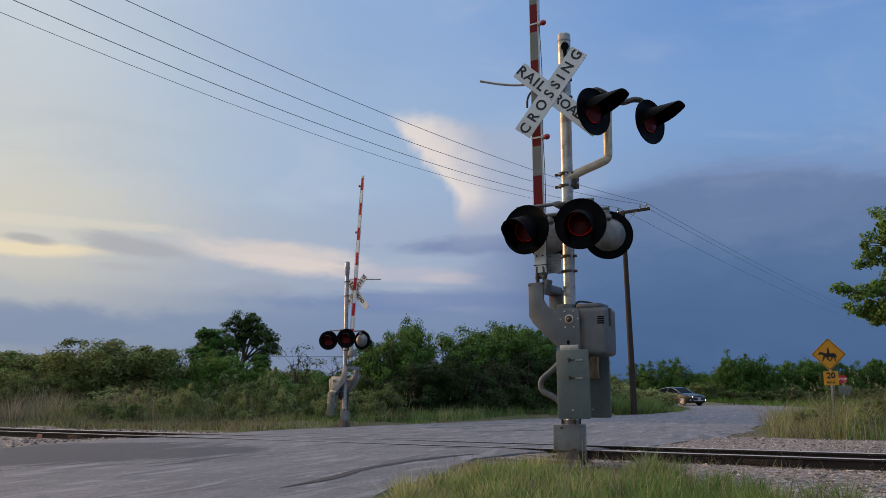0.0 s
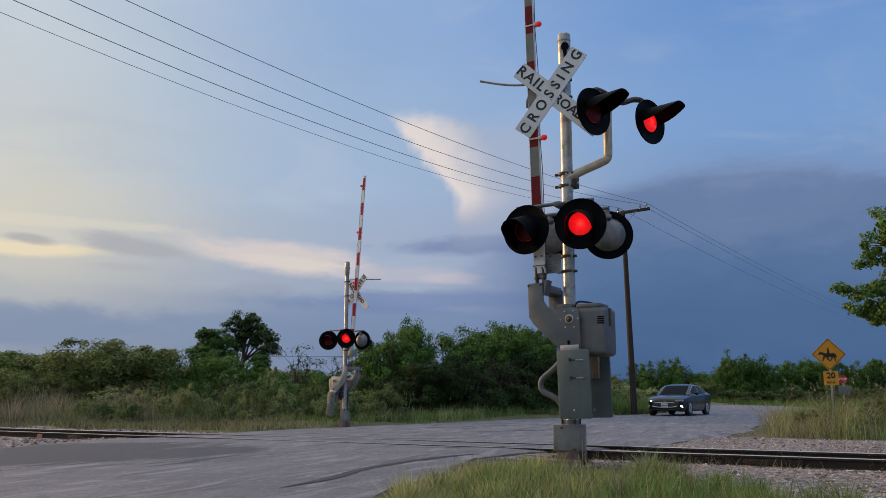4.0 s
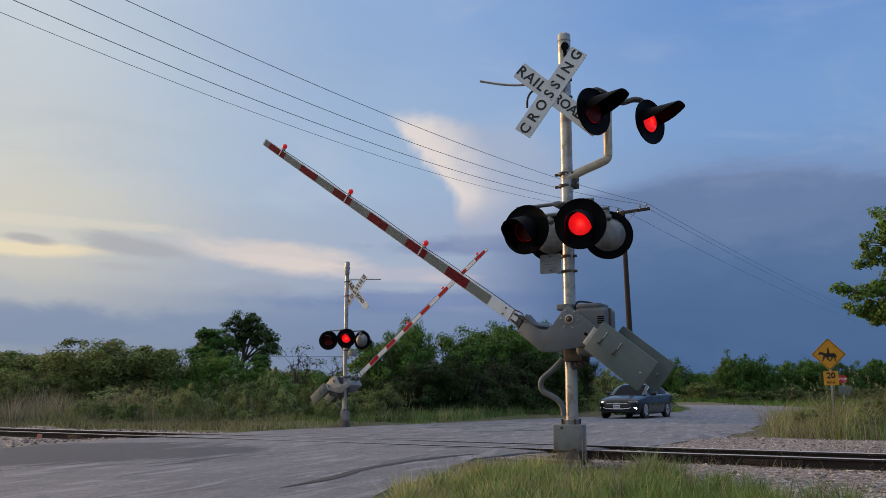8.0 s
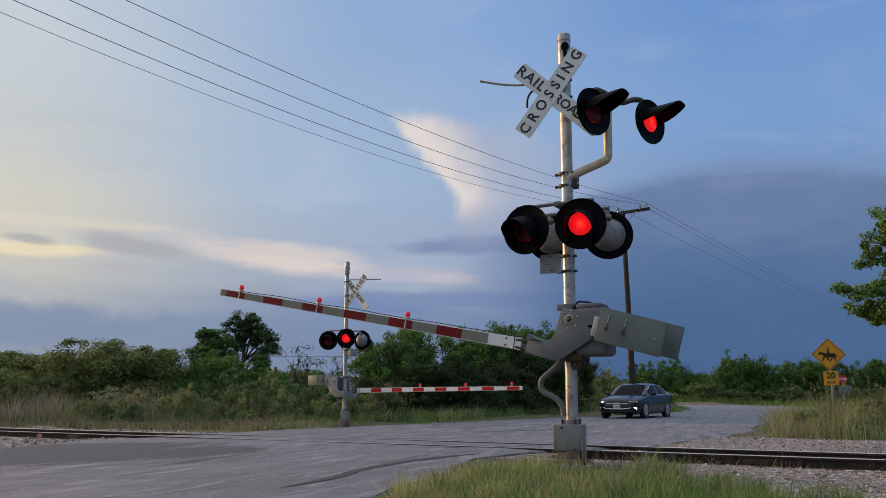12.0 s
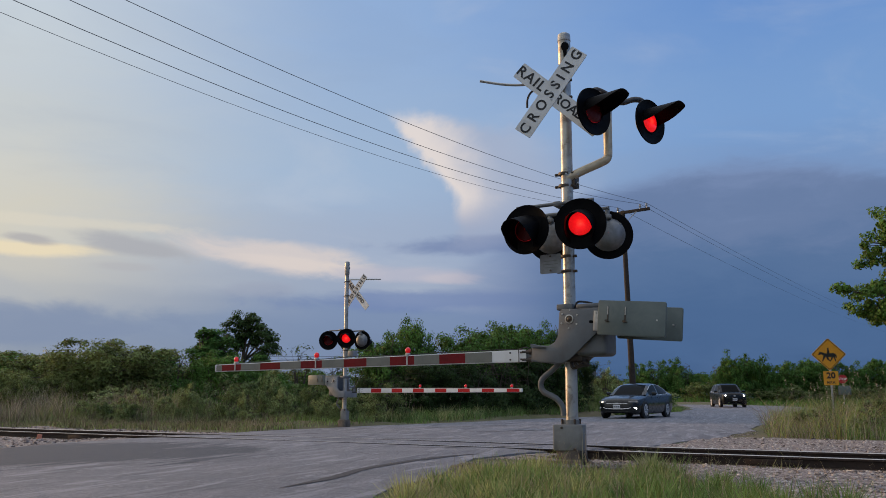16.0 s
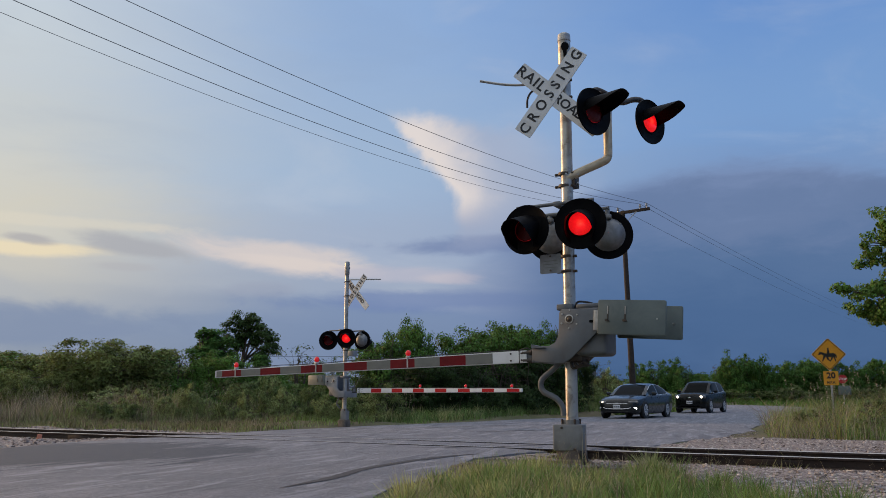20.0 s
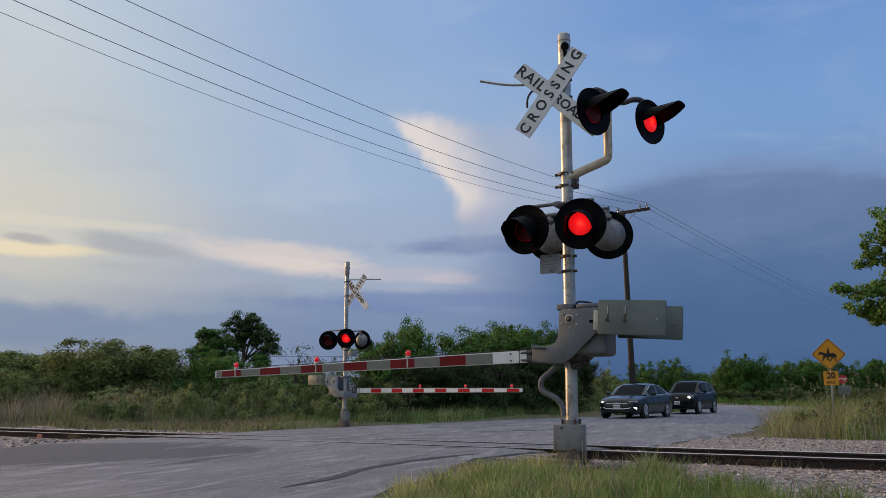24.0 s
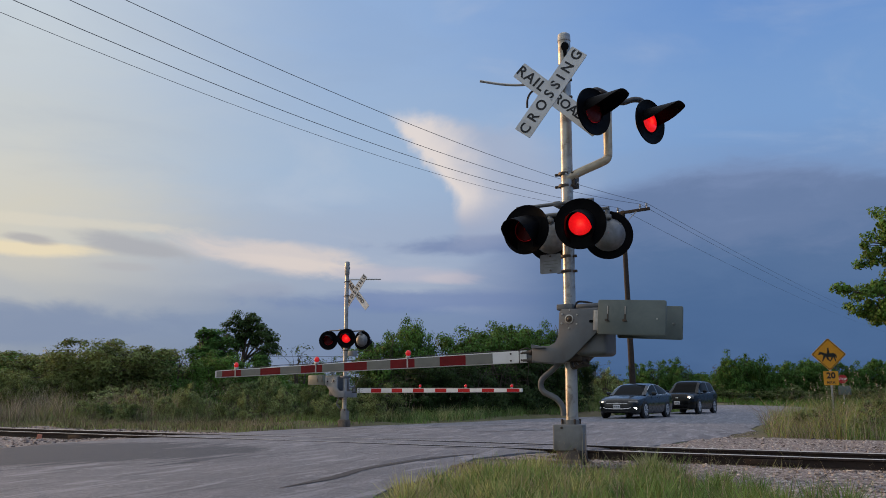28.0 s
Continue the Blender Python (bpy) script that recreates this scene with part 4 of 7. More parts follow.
    for i in range(4):
        bm.faces.new((a[i], b[i], b[(i + 1) % 4], a[(i + 1) % 4]))
    bm.faces.new(a)
    bm.faces.new(b[::-1])
    bmesh.ops.recalc_face_normals(bm, faces=bm.faces[:])
    bmesh.ops.bevel(bm, geom=[e for e in bm.edges if abs((e.verts[0].co - e.verts[1].co).x) > 0.1], offset=0.006, segments=2, affect="EDGES")
    body = part("arm_tube", bm, ARM_WHITE, g, "white fibreglass arm tube")
    for dx in (0.06, 0.2):
        for dz in (-0.04, 0.04):
            bm = bmesh.new()
            rod(bm, (-(stub + dx), ay - 0.03, az + dz), (-(stub + dx), ay + 0.03, az + dz), 0.011, seg=8)
            part("bolt", bm, DARKSTEEL, body)
    stripes = [(first_red - period / 2, first_red, False)]
    x = first_red
    while x < length - 0.05:
        stripes.append((x, x + period / 2, True))
        stripes.append((x + period / 2, x + period, False))
        x += period
    for x0, x1, red in stripes:
        if x0 > length - 0.06:
            continue
        x1 = min(x1, length - 0.025)
        bm = bmesh.new()
        for sy in (-1, 1):
            lo, hi = [], []
            for x, sz in ((x0, -1), (x1, -1), (x1, 1), (x0, 1)):
                h, t = half(x, 0.009)
                lo.append(bm.verts.new((-x, ay + sy * (t - 0.001), az + sz * h)))
                hi.append(bm.verts.new((-x, ay + sy * (t + 0.0025), az + sz * h)))
            bm.faces.new(hi)
            for i in range(4):
                bm.faces.new((lo[i], lo[(i + 1) % 4], hi[(i + 1) % 4], hi[i]))
        bmesh.ops.recalc_face_normals(bm, faces=bm.faces[:])
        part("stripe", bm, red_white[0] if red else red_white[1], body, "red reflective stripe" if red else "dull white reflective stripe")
    # lamps along the top edge and the cable that feeds them
    beads = []
    top = lambda x: az + half(x)[0]
    b = bmesh.new()
    ball(b, (0, 0, 0), (bead_r, bead_r * 0.9, bead_r * 1.08), 16, 12)
    for f in b.faces:
        f.material_index = 1 if f.calc_center_median().y > 0.0 else 0
    me = finish("arm_lamp", b, [BEAD_OFF, BEAD_ON])
    for x in lights:
        bm = bmesh.new()
        box(bm, (0.05, 0.05, 0.03), (-x, ay, top(x) + 0.014), 0.006)
        rod(bm, (-x, ay, top(x)), (-x, ay, top(x) + 0.045), 0.016, seg=10)
        plate(bm, [(-x - 0.010, az - half(x)[0]), (-x + 0.010, az - half(x)[0]), (-x + 0.010, top(x)), (-x - 0.010, top(x))], ay - 0.026, ay - 0.022)
        part("lamp_bracket", bm, GALV, g, "small metal lamp bracket")
        bead = part("arm_lamp", me, None, g, "small round red arm lamp")
        bead.location = (-x, ay, top(x) + 0.062)
        beads.append((bead, Vector((-x, ay, top(x) + 0.062))))
    stops = [stub + 0.05] + list(lights)
    bm = bmesh.new()
    for a, b in zip(stops, stops[1:]):
        line = [(-(a + (b - a) * u), ay + 0.01, top(a + (b - a) * u) + 0.006 + 0.012 * math.sin(math.pi * u) * (1 + 0.4 * math.sin(9 * u + a))) for u in (0, 0.15, 0.3, 0.45, 0.6, 0.75, 0.9, 1)]
        tube(bm, line, 0.005, 6)
    h, t = half(stub + 0.09)
    tube(bm, [(-stub - 0.09, ay + sy * (t + 0.005), az + sz * (h + 0.005)) for sy, sz in ((-1, -1), (-1, 1), (1, 1), (1, -1), (-1, -1))], 0.006, 6)
    tube(bm, smooth_path([(-stub - 0.09, ay, top(stub) + 0.010), (-stub + 0.02, ay - 0.02, az + 0.095), (-stub + 0.08, ay, az + 0.03)], 5), 0.006, 6)
    part("lamp_cable", bm, CABLE, g, "black lamp cable")
    return g, crank, beads


def crossing_signal(m, near):
    label = "galvanised railway crossing signal mast with red flashing lamps and gate" if near else "slender railway crossing signal mast with lamps beside bushes"
    s = thing("crossing_signal", m, label, "crossing signal", "crossing signals")
    top = 5.13 if near else 5.0
    bm = bmesh.new()
    # the near mast leans a hair to one side
    lean = m.to_3x3().inverted() @ Vector((0.034, 0, 0)) if near else Vector((0, 0, 0))
    rod(bm, lean * 0.35 + Vector((0, 0, 0.30)), lean + Vector((0, 0, top - 0.35)), 0.070 if near else 0.062, seg=28)
    part("mast", bm, MAST_PAINT, s, "aluminium-painted round steel mast with scuffs")
    bm = bmesh.new()
    lathe(bm, [(0.002, top), (0.05, top - 0.003), (0.076, top - 0.025), (0.082, top - 0.11), (0.077, top - 0.115), (0.077, top - 0.40), (0.068, top - 0.42)], 28, "Z")
    bmesh.ops.translate(bm, vec=lean, verts=bm.verts[:])
    cap = part("bell_cap", bm, MAST_PAINT, s, "pale cylindrical cap with a round opening")
    bm = bmesh.new()
    # dark keyhole opening
    vs = [(0.048 * math.cos(radians(a)), top - 0.205 + 0.055 * math.sin(radians(a))) for a in range(-60, 241, 15)]
    vs = [(-0.018, top - 0.345), (0.018, top - 0.345)] + vs
    plate(bm, vs, -0.086, -0.060)
    bmesh.ops.transform(bm, matrix=Matrix.Translation(lean) @ Matrix.Rotation(radians(28 if near else 0), 4, "Z"), verts=bm.verts[:])
    part("bell_opening", bm, BLACK, cap)
    # foundation box, concrete stub and conduit
    bm = bmesh.new()
    box(bm, (0.345, 0.30, 0.293) if near else (0.20, 0.20, 0.293), (-0.02, 0, 0.2155), 0.02, Matrix.Rotation(radians(14), 4, "Z"))
    rod(bm, (0, 0, 0.35), (0, 0, 0.41), 0.095, seg=20)
    base = part("base_box", bm, CASTBOX, s, "weathered grey cast junction box at the mast foot")
    for x, z in ((-0.05, 0.325), (-0.13, 0.09), (0.10, 0.09)):
        bm = bmesh.new()
        rod(bm, (x, -0.14, z), (x, -0.175, z), 0.013, seg=8)
        part("bolt", bm, DARKSTEEL, base)
    for a in range(4):
        an = radians(45 + 90 * a)
        bm = bmesh.new()
        rod(bm, (0.11 * math.cos(an), 0.11 * math.sin(an), 0.35), (0.11 * math.cos(an), 0.11 * math.sin(an), 0.42), 0.014, seg=8)
        part("bolt", bm, DARKSTEEL, base)
    bm = bmesh.new()
    box(bm, (0.30, 0.28, 0.36), (0.0, 0, -0.08), 0.05)
    if near:
        box(bm, (0.40, 0.40, 0.20), (0.0, 0, -0.12), 0.07)
    part("foundation", bm, DIRTY_CONCRETE, s, "crumbling concrete foundation")
    bm = bmesh.new()
    tube(bm, smooth_path([(0.06, -0.03, 0.07), (0.14, -0.075, 0.05), (0.19, -0.10, -0.02), (0.22, -0.11, -0.20)], 5), 0.042, 12)
    part("cable_stub", bm, RUBBER, s, "dark cable elbow at the mast foot")
    bm = bmesh.new()
    if near:
        tube(bm, smooth_path([(-0.05, -0.08, 1.10), (-0.17, -0.10, 0.98), (-0.305, -0.12, 0.86), (-0.29, -0.12, 0.74), (-0.13, -0.11, 0.65), (-0.06, -0.10, 0.56), (-0.05, -0.09, 0.46)], 6), 0.033, 12)
    else:
        tube(bm, smooth_path([(0.10, 0.10, 1.05), (0.20, 0.12, 0.9), (0.15, 0.12, 0.72), (0.22, 0.12, 0.58), (0.10, 0.10, 0.44)], 6), 0.02, 10)
    part("conduit", bm, GREY, s, "grey flexible cable conduit bent into an S")
    # crossarm with two lamps on each face
    lens = {}
    lz = 2.61 if near else 2.52
    bm = bmesh.new()
    tube(bm, [(-0.52, -0.26, lz + 0.29), (0.45, -0.26, lz + 0.29)], 0.022, 10)
    tube(bm, [(-0.45, 0.26, lz + 0.29), (0.45, 0.26, lz + 0.29)], 0.022, 10)
    box(bm, (0.09, 0.56, 0.06), (0, 0, lz + 0.29), 0.012)
    part("lamp_crossarm", bm, GREY, s, "pipe crossarm carrying the flashing lamps")
    fy = -0.37
    yaws = (-2, 12, 200, 198) if near else (8, -6, 210, 210)
    lens["front_a"] = signal_lamp(s, pose(-0.355, fy, lz, 0, 0, yaws[0]), visor_len=0.38, droop=0.11, sides=0.95)
    lens["front_b"] = signal_lamp(s, pose(0.325, fy, lz, 0, 0, yaws[1]), visor_len=0.32, droop=0.10, sides=0.75)
    lens["back_a"] = signal_lamp(s, pose(0.39, -fy, lz - 0.015, 0, 0, yaws[2]))
    lens["back_b"] = signal_lamp(s, pose(-0.355, -fy, lz + 0.02, 0, 0, yaws[3]))
    # clamps, small plate on the mast
    for z in ((2.13, 2.31, 3.17, 3.32, 4.28, 4.50) if near else (2.2, 3.9, 4.35)):
        bm = bmesh.new()
        clamp(bm, z, 0.070 if near else 0.062, w=0.03)
        part("band_clamp", bm, DARKSTEEL, s, "dark band clamp round the mast")
    if near:
        bm = bmesh.new()
        plate(bm, rounded(0.27, 0.23, 0.02, -0.16, 2.22), -0.12, -0.114)
        tag = part("notice_plate", bm, NOTICE, s, "small bare metal notice plate with faint writing")
        for i, w in enumerate((0.16, 0.19, 0.13)):
            bm = bmesh.new()
            box(bm, (w, 0.002, 0.007), (-0.16, -0.1215, 2.255 - 0.04 * i))
            part("faint_line", bm, GREYGREEN, tag)
        for z in (2.14, 2.31):
            bm = bmesh.new()
            rod(bm, (-0.16, -0.128, z), (-0.16, -0.06, z), 0.012, seg=8)
            part("bolt", bm, DARKSTEEL, tag)
        bm = bmesh.new()
        tube(bm, [(-0.20, -0.1, 2.12), (0.05, -0.07, 2.13)], 0.012, 6)
        part("plate_bar", bm, DARKSTEEL, tag)
    return s, lens


def machine(parent, pz, near):
    """The fixed gate machine between the crank plates."""
    bm = bmesh.new()
    box(bm, (0.38, 0.36, 0.55), (0.33, 0.0, pz - 0.145), 0.055, seg=4)
    mc = part("gate_machine", bm, GREY, parent, "grey painted gate machine housing with rounded edges")
    bm = bmesh.new()
    box(bm, (0.30, 0.30, 0.06), (0.30, 0.0, pz + 0.15), 0.025)
    part("lid", bm, GREY, mc)
    bm = bmesh.new()
    tube(bm, smooth_path([(0.10, -0.05, pz + 0.14), (0.14, -0.05, pz + 0.21), (0.24, -0.05, pz + 0.205), (0.32, -0.05, pz + 0.185)], 4), 0.012, 6)
    part("lid_cable", bm, CABLE, mc)
    for dz in (-0.05, -0.017, 0.017, 0.05):
        bm = bmesh.new()
        box(bm, (0.08, 0.008, 0.014), (0.46, -0.182, pz - 0.02 + dz * 0.7), 0.002)
        part("vent", bm, BLACK, mc)
    bm = bmesh.new()
    box(bm, (0.02, 0.05, 0.20), (0.525, -0.05, pz + 0.02), 0.006)
    part("hasp", bm, DARKSTEEL, mc)
    bm = bmesh.new()
    box(bm, (0.24, 0.26, 0.20), (0.10, -0.02, pz - 0.38), 0.03)
    part("mast_bracket", bm, DARKSTEEL, mc, "dirty steel bracket clamping the machine to the mast")
    bm = bmesh.new()
    box(bm, (0.20, 0.24, 0.07), (0.0, 0, pz + 0.155), 0.012)
    part("upper_bracket", bm, GREY, mc)
    bm = bmesh.new()
    for i in range(4):
        tube(bm, smooth_path([(0.05 + 0.04 * i, -0.08, pz - 0.46), (0.08 + 0.05 * i, -0.10, pz - 0.55 + 0.02 * i), (0.16 + 0.03 * i, -0.06, pz - 0.52), (0.22, -0.02, pz - 0.46)], 4), 0.018, 6)
    part("cable_bundle", bm, DARKSTEEL, mc, "tangled dirty cables under the machine")
    return mc


NEAR_YAW, FAR_YAW = -30.5, 144.0


NEAR_PIVOT = pose(1.474, 9.708, 1.713, 0, 0, NEAR_YAW)
FAR_PIVOT = pose(-3.204, 26.583, 1.40, 0, 0, FAR_YAW)


def build_near_signal():
    m = pose(MAST_XY[0], MAST_XY[1], 0.17, 0, 0, NEAR_YAW)
    s, lens = crossing_signal(m, True)
    inv = m.inverted()
    machine(s, 1.545, True)
    crossbuck(s, pose(-0.075, -0.18, 4.32, 0, 0, 22), 10, 0.0035)
    # upper pair of lamps on a swan-neck bracket, aimed at the side road
    bm = bmesh.new()
    P = lambda x, y, z: inv @ Vector((x, y, z))
    tube(bm, smooth_path([P(1.49, 9.90, 3.43), P(1.70, 9.88, 3.53), P(1.925, 9.86, 3.63), P(1.983, 9.86, 3.685), P(1.992, 9.86, 3.78), P(1.995, 9.865, 3.98), P(2.0, 9.87, 4.22)], 4), 0.052, 14)
    part("swan_neck_bracket", bm, PIPE_SUNLIT, s, "grey pipe bracket bent upwards with warm sunlight in its colour")
    bm = bmesh.new()
    box(bm, (0.17, 0.15, 0.19), inv @ Vector((1.545, 9.97, 3.42)), 0.008)
    part("bracket_clamp", bm, DARKSTEEL, s, "bolted clamp that holds the pipe bracket")
    for dz in (-0.055, 0.055):
        for dx in (-0.09, 0.09):
            bm = bmesh.new()
            rod(bm, P(1.545 + dx * 0.8, 9.84, 3.42 + dz), P(1.545 + dx * 0.8, 9.90, 3.42 + dz), 0.014, seg=6)
            part("bolt", bm, GALV, s)
    up = []
    for i, (x, y, z) in enumerate(((1.765, 9.50, 4.135), (2.585, 10.14, 4.225))):
        up.append(signal_lamp(s, inv @ pose(x, y, z, 0, 0, 38 if i == 0 else 39) @ Matrix.Scale(0.965, 4), visor_len=0.47, droop=0.02))
    bm = bmesh.new()
    tube(bm, smooth_path([P(1.78, 9.62, 4.40), P(1.84, 9.66, 4.46), P(2.02, 9.80, 4.44), P(2.2, 9.98, 4.42), P(2.38, 10.10, 4.50), P(2.52, 10.22, 4.52), P(2.57, 10.26, 4.40)], 5), 0.036, 10)
    part("lamp_bar", bm, DARKSTEEL, s, "cast pipe bar joining the upper lamps")
    bm = bmesh.new()
    box(bm, (0.10, 0.10, 0.16), P(2.0, 9.88, 4.28), 0.02)
    part("bar_clamp", bm, GALV, s)
    for x, y, z in ((1.80, 9.62, 4.37), (2.575, 10.255, 4.44)):
        bm = bmesh.new()
        box(bm, (0.11, 0.10, 0.075), P(x, y, z), 0.02)
        rod(bm, P(x - 0.08, y, z + 0.02), P(x + 0.08, y, z + 0.035), 0.03, seg=10)
        rod(bm, P(x + 0.03, y - 0.05, z + 0.03), P(x + 0.03, y + 0.06, z + 0.05), 0.022, seg=6)
        rod(bm, P(x - 0.05, y - 0.02, z), P(x - 0.05, y - 0.02, z + 0.07), 0.014, seg=6)
        part("lamp_knuckle", bm, DARKSTEEL, s, "dark cast knuckle clamping an upper lamp")
    # thin spare rod and a broken cable end
    bm = bmesh.new()
    tube(bm, smooth_path([P(0.46, 10.05, 4.725), P(0.75, 10.06, 4.685), P(1.0, 10.06, 4.68), P(1.45, 10.05, 4.72)], 5), 0.017, 8)
    part("guide_rod", bm, GALV, s, "thin bent steel rod beside the sign")
    bm = bmesh.new()
    tube(bm, smooth_path([P(1.04, 10.0, 4.36), P(1.05, 10.0, 4.48), P(1.12, 10.0, 4.58), P(1.3, 9.98, 4.60)], 5), 0.014, 8)
    part("cable_loop", bm, CABLE, s)
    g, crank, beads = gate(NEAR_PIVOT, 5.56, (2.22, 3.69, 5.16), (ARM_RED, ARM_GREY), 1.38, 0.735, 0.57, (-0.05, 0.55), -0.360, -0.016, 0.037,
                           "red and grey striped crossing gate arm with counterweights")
    return s, lens, up, g, crank, beads


def build_far_signal():
    m = pose(FAR_XY[0], FAR_XY[1], 0.13, 0, 0, FAR_YAW)
    s, lens = crossing_signal(m, False)
    machine(s, 1.22, False)
    inv = m.inverted()
    bm = bmesh.new()
    P = lambda x, y, z: inv @ Vector((x, y, z))
    tube(bm, [P(-2.98, 26.5, 4.55), P(-1.95, 26.4, 4.55)], 0.02, 8)
    part("guide_rod", bm, GALV, s, "thin straight steel rod beside the sign")
    crossbuck(s, pose(-0.22, -0.16, 4.05, 0, 0, 180), 4, 0.006)
    bm = bmesh.new()
    box(bm, (0.24, 0.20, 0.17), (-0.34, 0.05, 2.09), 0.02)
    rod(bm, (0, 0, 2.09), (-0.34, 0.05, 2.09), 0.02, seg=8)
    part("relay_box", bm, GREY_PALE, s, "small grey relay box")
    g, crank, beads = gate(FAR_PIVOT, 6.50, (3.07, 4.67, 6.17), (ARM_RED_FAR, ARM_WHITE), 1.22, 0.80, 0.66, (-0.30, 0.24), -0.30, -0.10, 0.042,
                           "bright red and white striped crossing gate arm", GREY_PALE, (0.72, 0.31))
    return s, lens, g, crank, beads


ARM_RED_FAR = material("bright_red_reflective_tape", (0.45, 0.010, 0.015), 0.45, spec=0.2, second=(0.36, 0.008, 0.012), scale=6)


# ---------------------------------------------------------------- utility line and road signs
def build_utility_pole():
    u = thing("utility_pole", pose(9.25, 42.6, 0.1, 0, 0, 0), "dark brown wooden utility pole with one crossarm and insulators", "utility pole")
    bm = bmesh.new()
    tube(bm, [(0.20, 0, -0.3), (0.13, 0, 3.5), (0.06, 0, 7), (0, 0, 10.3)], [0.16, 0.145, 0.125, 0.105], 14)
    part("pole", bm, POLEWOOD, u, "tapered dark wooden pole")
    ax = Vector((0.77, -0.64, 0)).normalized()
    c = Vector((0.0, 0, 10.18))
    bm = bmesh.new()
    rot = Matrix.Rotation(math.atan2(ax.y, ax.x), 4, "Z")
    box(bm, (2.75, 0.12, 0.15), c + Vector((0.08, -0.12, 0.02)), 0.012, rot)
    part("crossarm", bm, POLEWOOD, u, "weathered wooden crossarm")
    bm = bmesh.new()
    for s in (-1, 1):
        tube(bm, [c + Vector((0, -0.12, -0.65)), c + ax * 0.75 * s + Vector((0, -0.12, -0.03))], 0.018, 6)
    part("brace", bm, GALV, u)
    tops = []
    for i, s in enumerate((-1.15, -0.30, 0.95, 1.30)):
        bm = bmesh.new()
        q = c + ax * s + Vector((0, -0.12, 0.08))
        rod(bm, q, q + Vector((0, 0, 0.10)), 0.02, seg=8)
        for j in range(3):
            rod(bm, q + Vector((0, 0, 0.08 + 0.05 * j)), q + Vector((0, 0, 0.115 + 0.05 * j)), 0.085 - 0.014 * j, 0.05, seg=12)
        part("insulator", bm, PORCELAIN, u)
        tops.append(q + Vector((0, 0, 0.24)) + Vector((9.25, 42.6, 0.1)))
    return tops


def build_wires(tops):
    """Four sagging wires overhead to the pole, and three that run on to a far pole."""
    far_end = Vector((66, 118, 8.6))
    for i, (a, b) in enumerate(zip(tops, NEAR_WIRE)):
        a, b = Vector(a), Vector(b)
        bm = bmesh.new()
        d = (b - a)
        pts = [a + d * t + Vector((0, 0, -WIRE_SAG[i] * 4 * t * (1 - t))) for t in (j / 24 for j in range(25))]
        tube(bm, pts, 0.0085 if i else 0.006, 6)
        tagged(new("overhead_wire", finish("overhead_wire", bm, WIRE)), "thin dark overhead power line wire", "wire", "overhead wires")
    for i in (1, 2, 3):
        a = Vector(tops[i])
        b = far_end + Vector((0.9 * i, -0.5 * i, 0))
        bm = bmesh.new()
        pts = [a + (b - a) * t + Vector((0, 0, -1.0 * 4 * t * (1 - t))) for t in (j / 20 for j in range(21))]
        tube(bm, pts, [0.009 - 0.005 * min(1, j / 9) for j in range(21)], 6)
        tagged(new("overhead_wire", finish("overhead_wire", bm, WIRE)), "thin dark overhead wire running on to the east", "wire", "overhead wires")
    bm = bmesh.new()
    a, b = Vector((8.0, 90.0, 5.5)), Vector((-76.0, 92.0, 6.0))
    tube(bm, [a + (b - a) * t + Vector((0, 0, -1.2 * t * (1 - t))) for t in (j / 16 for j in range(17))], 0.018, 5)
    tagged(new("overhead_wire", finish("overhead_wire", bm, WIRE)), "thin distant wire running behind the bushes", "wire", "overhead wires")
    for x, y, h in ((8.0, 90.0, 5.6), (-76.0, 92.0, 6.1)):
        u = thing("utility_pole", pose(x, y, 0.0), "distant short wooden pole hidden behind the bushes", "utility pole")
        bm = bmesh.new()
        tube(bm, [(0, 0, -0.3), (0, 0, h)], [0.14, 0.10], 8)
        part("pole", bm, POLEWOOD, u)
    u = thing("utility_pole", pose(far_end.x + 1.2, far_end.y - 0.6, 0.3), "distant wooden utility pole behind the trees", "utility pole")
    bm = bmesh.new()
    tube(bm, [(0, 0, -0.3), (0, 0, 8.6)], [0.16, 0.11], 10)
    box(bm, (2.4, 0.1, 0.12), (0, -0.12, 8.2), 0.01)
    part("pole", bm, POLEWOOD, u)


WIRE_SAG = (0.82, 0.85, 0.93, 0.69)
NEAR_WIRE = [(-10.5, 14.0, 8.71), (-10.5, 14.0, 9.09), (-10.5, 14.0, 9.66), (-10.5, 14.0, 10.19)]


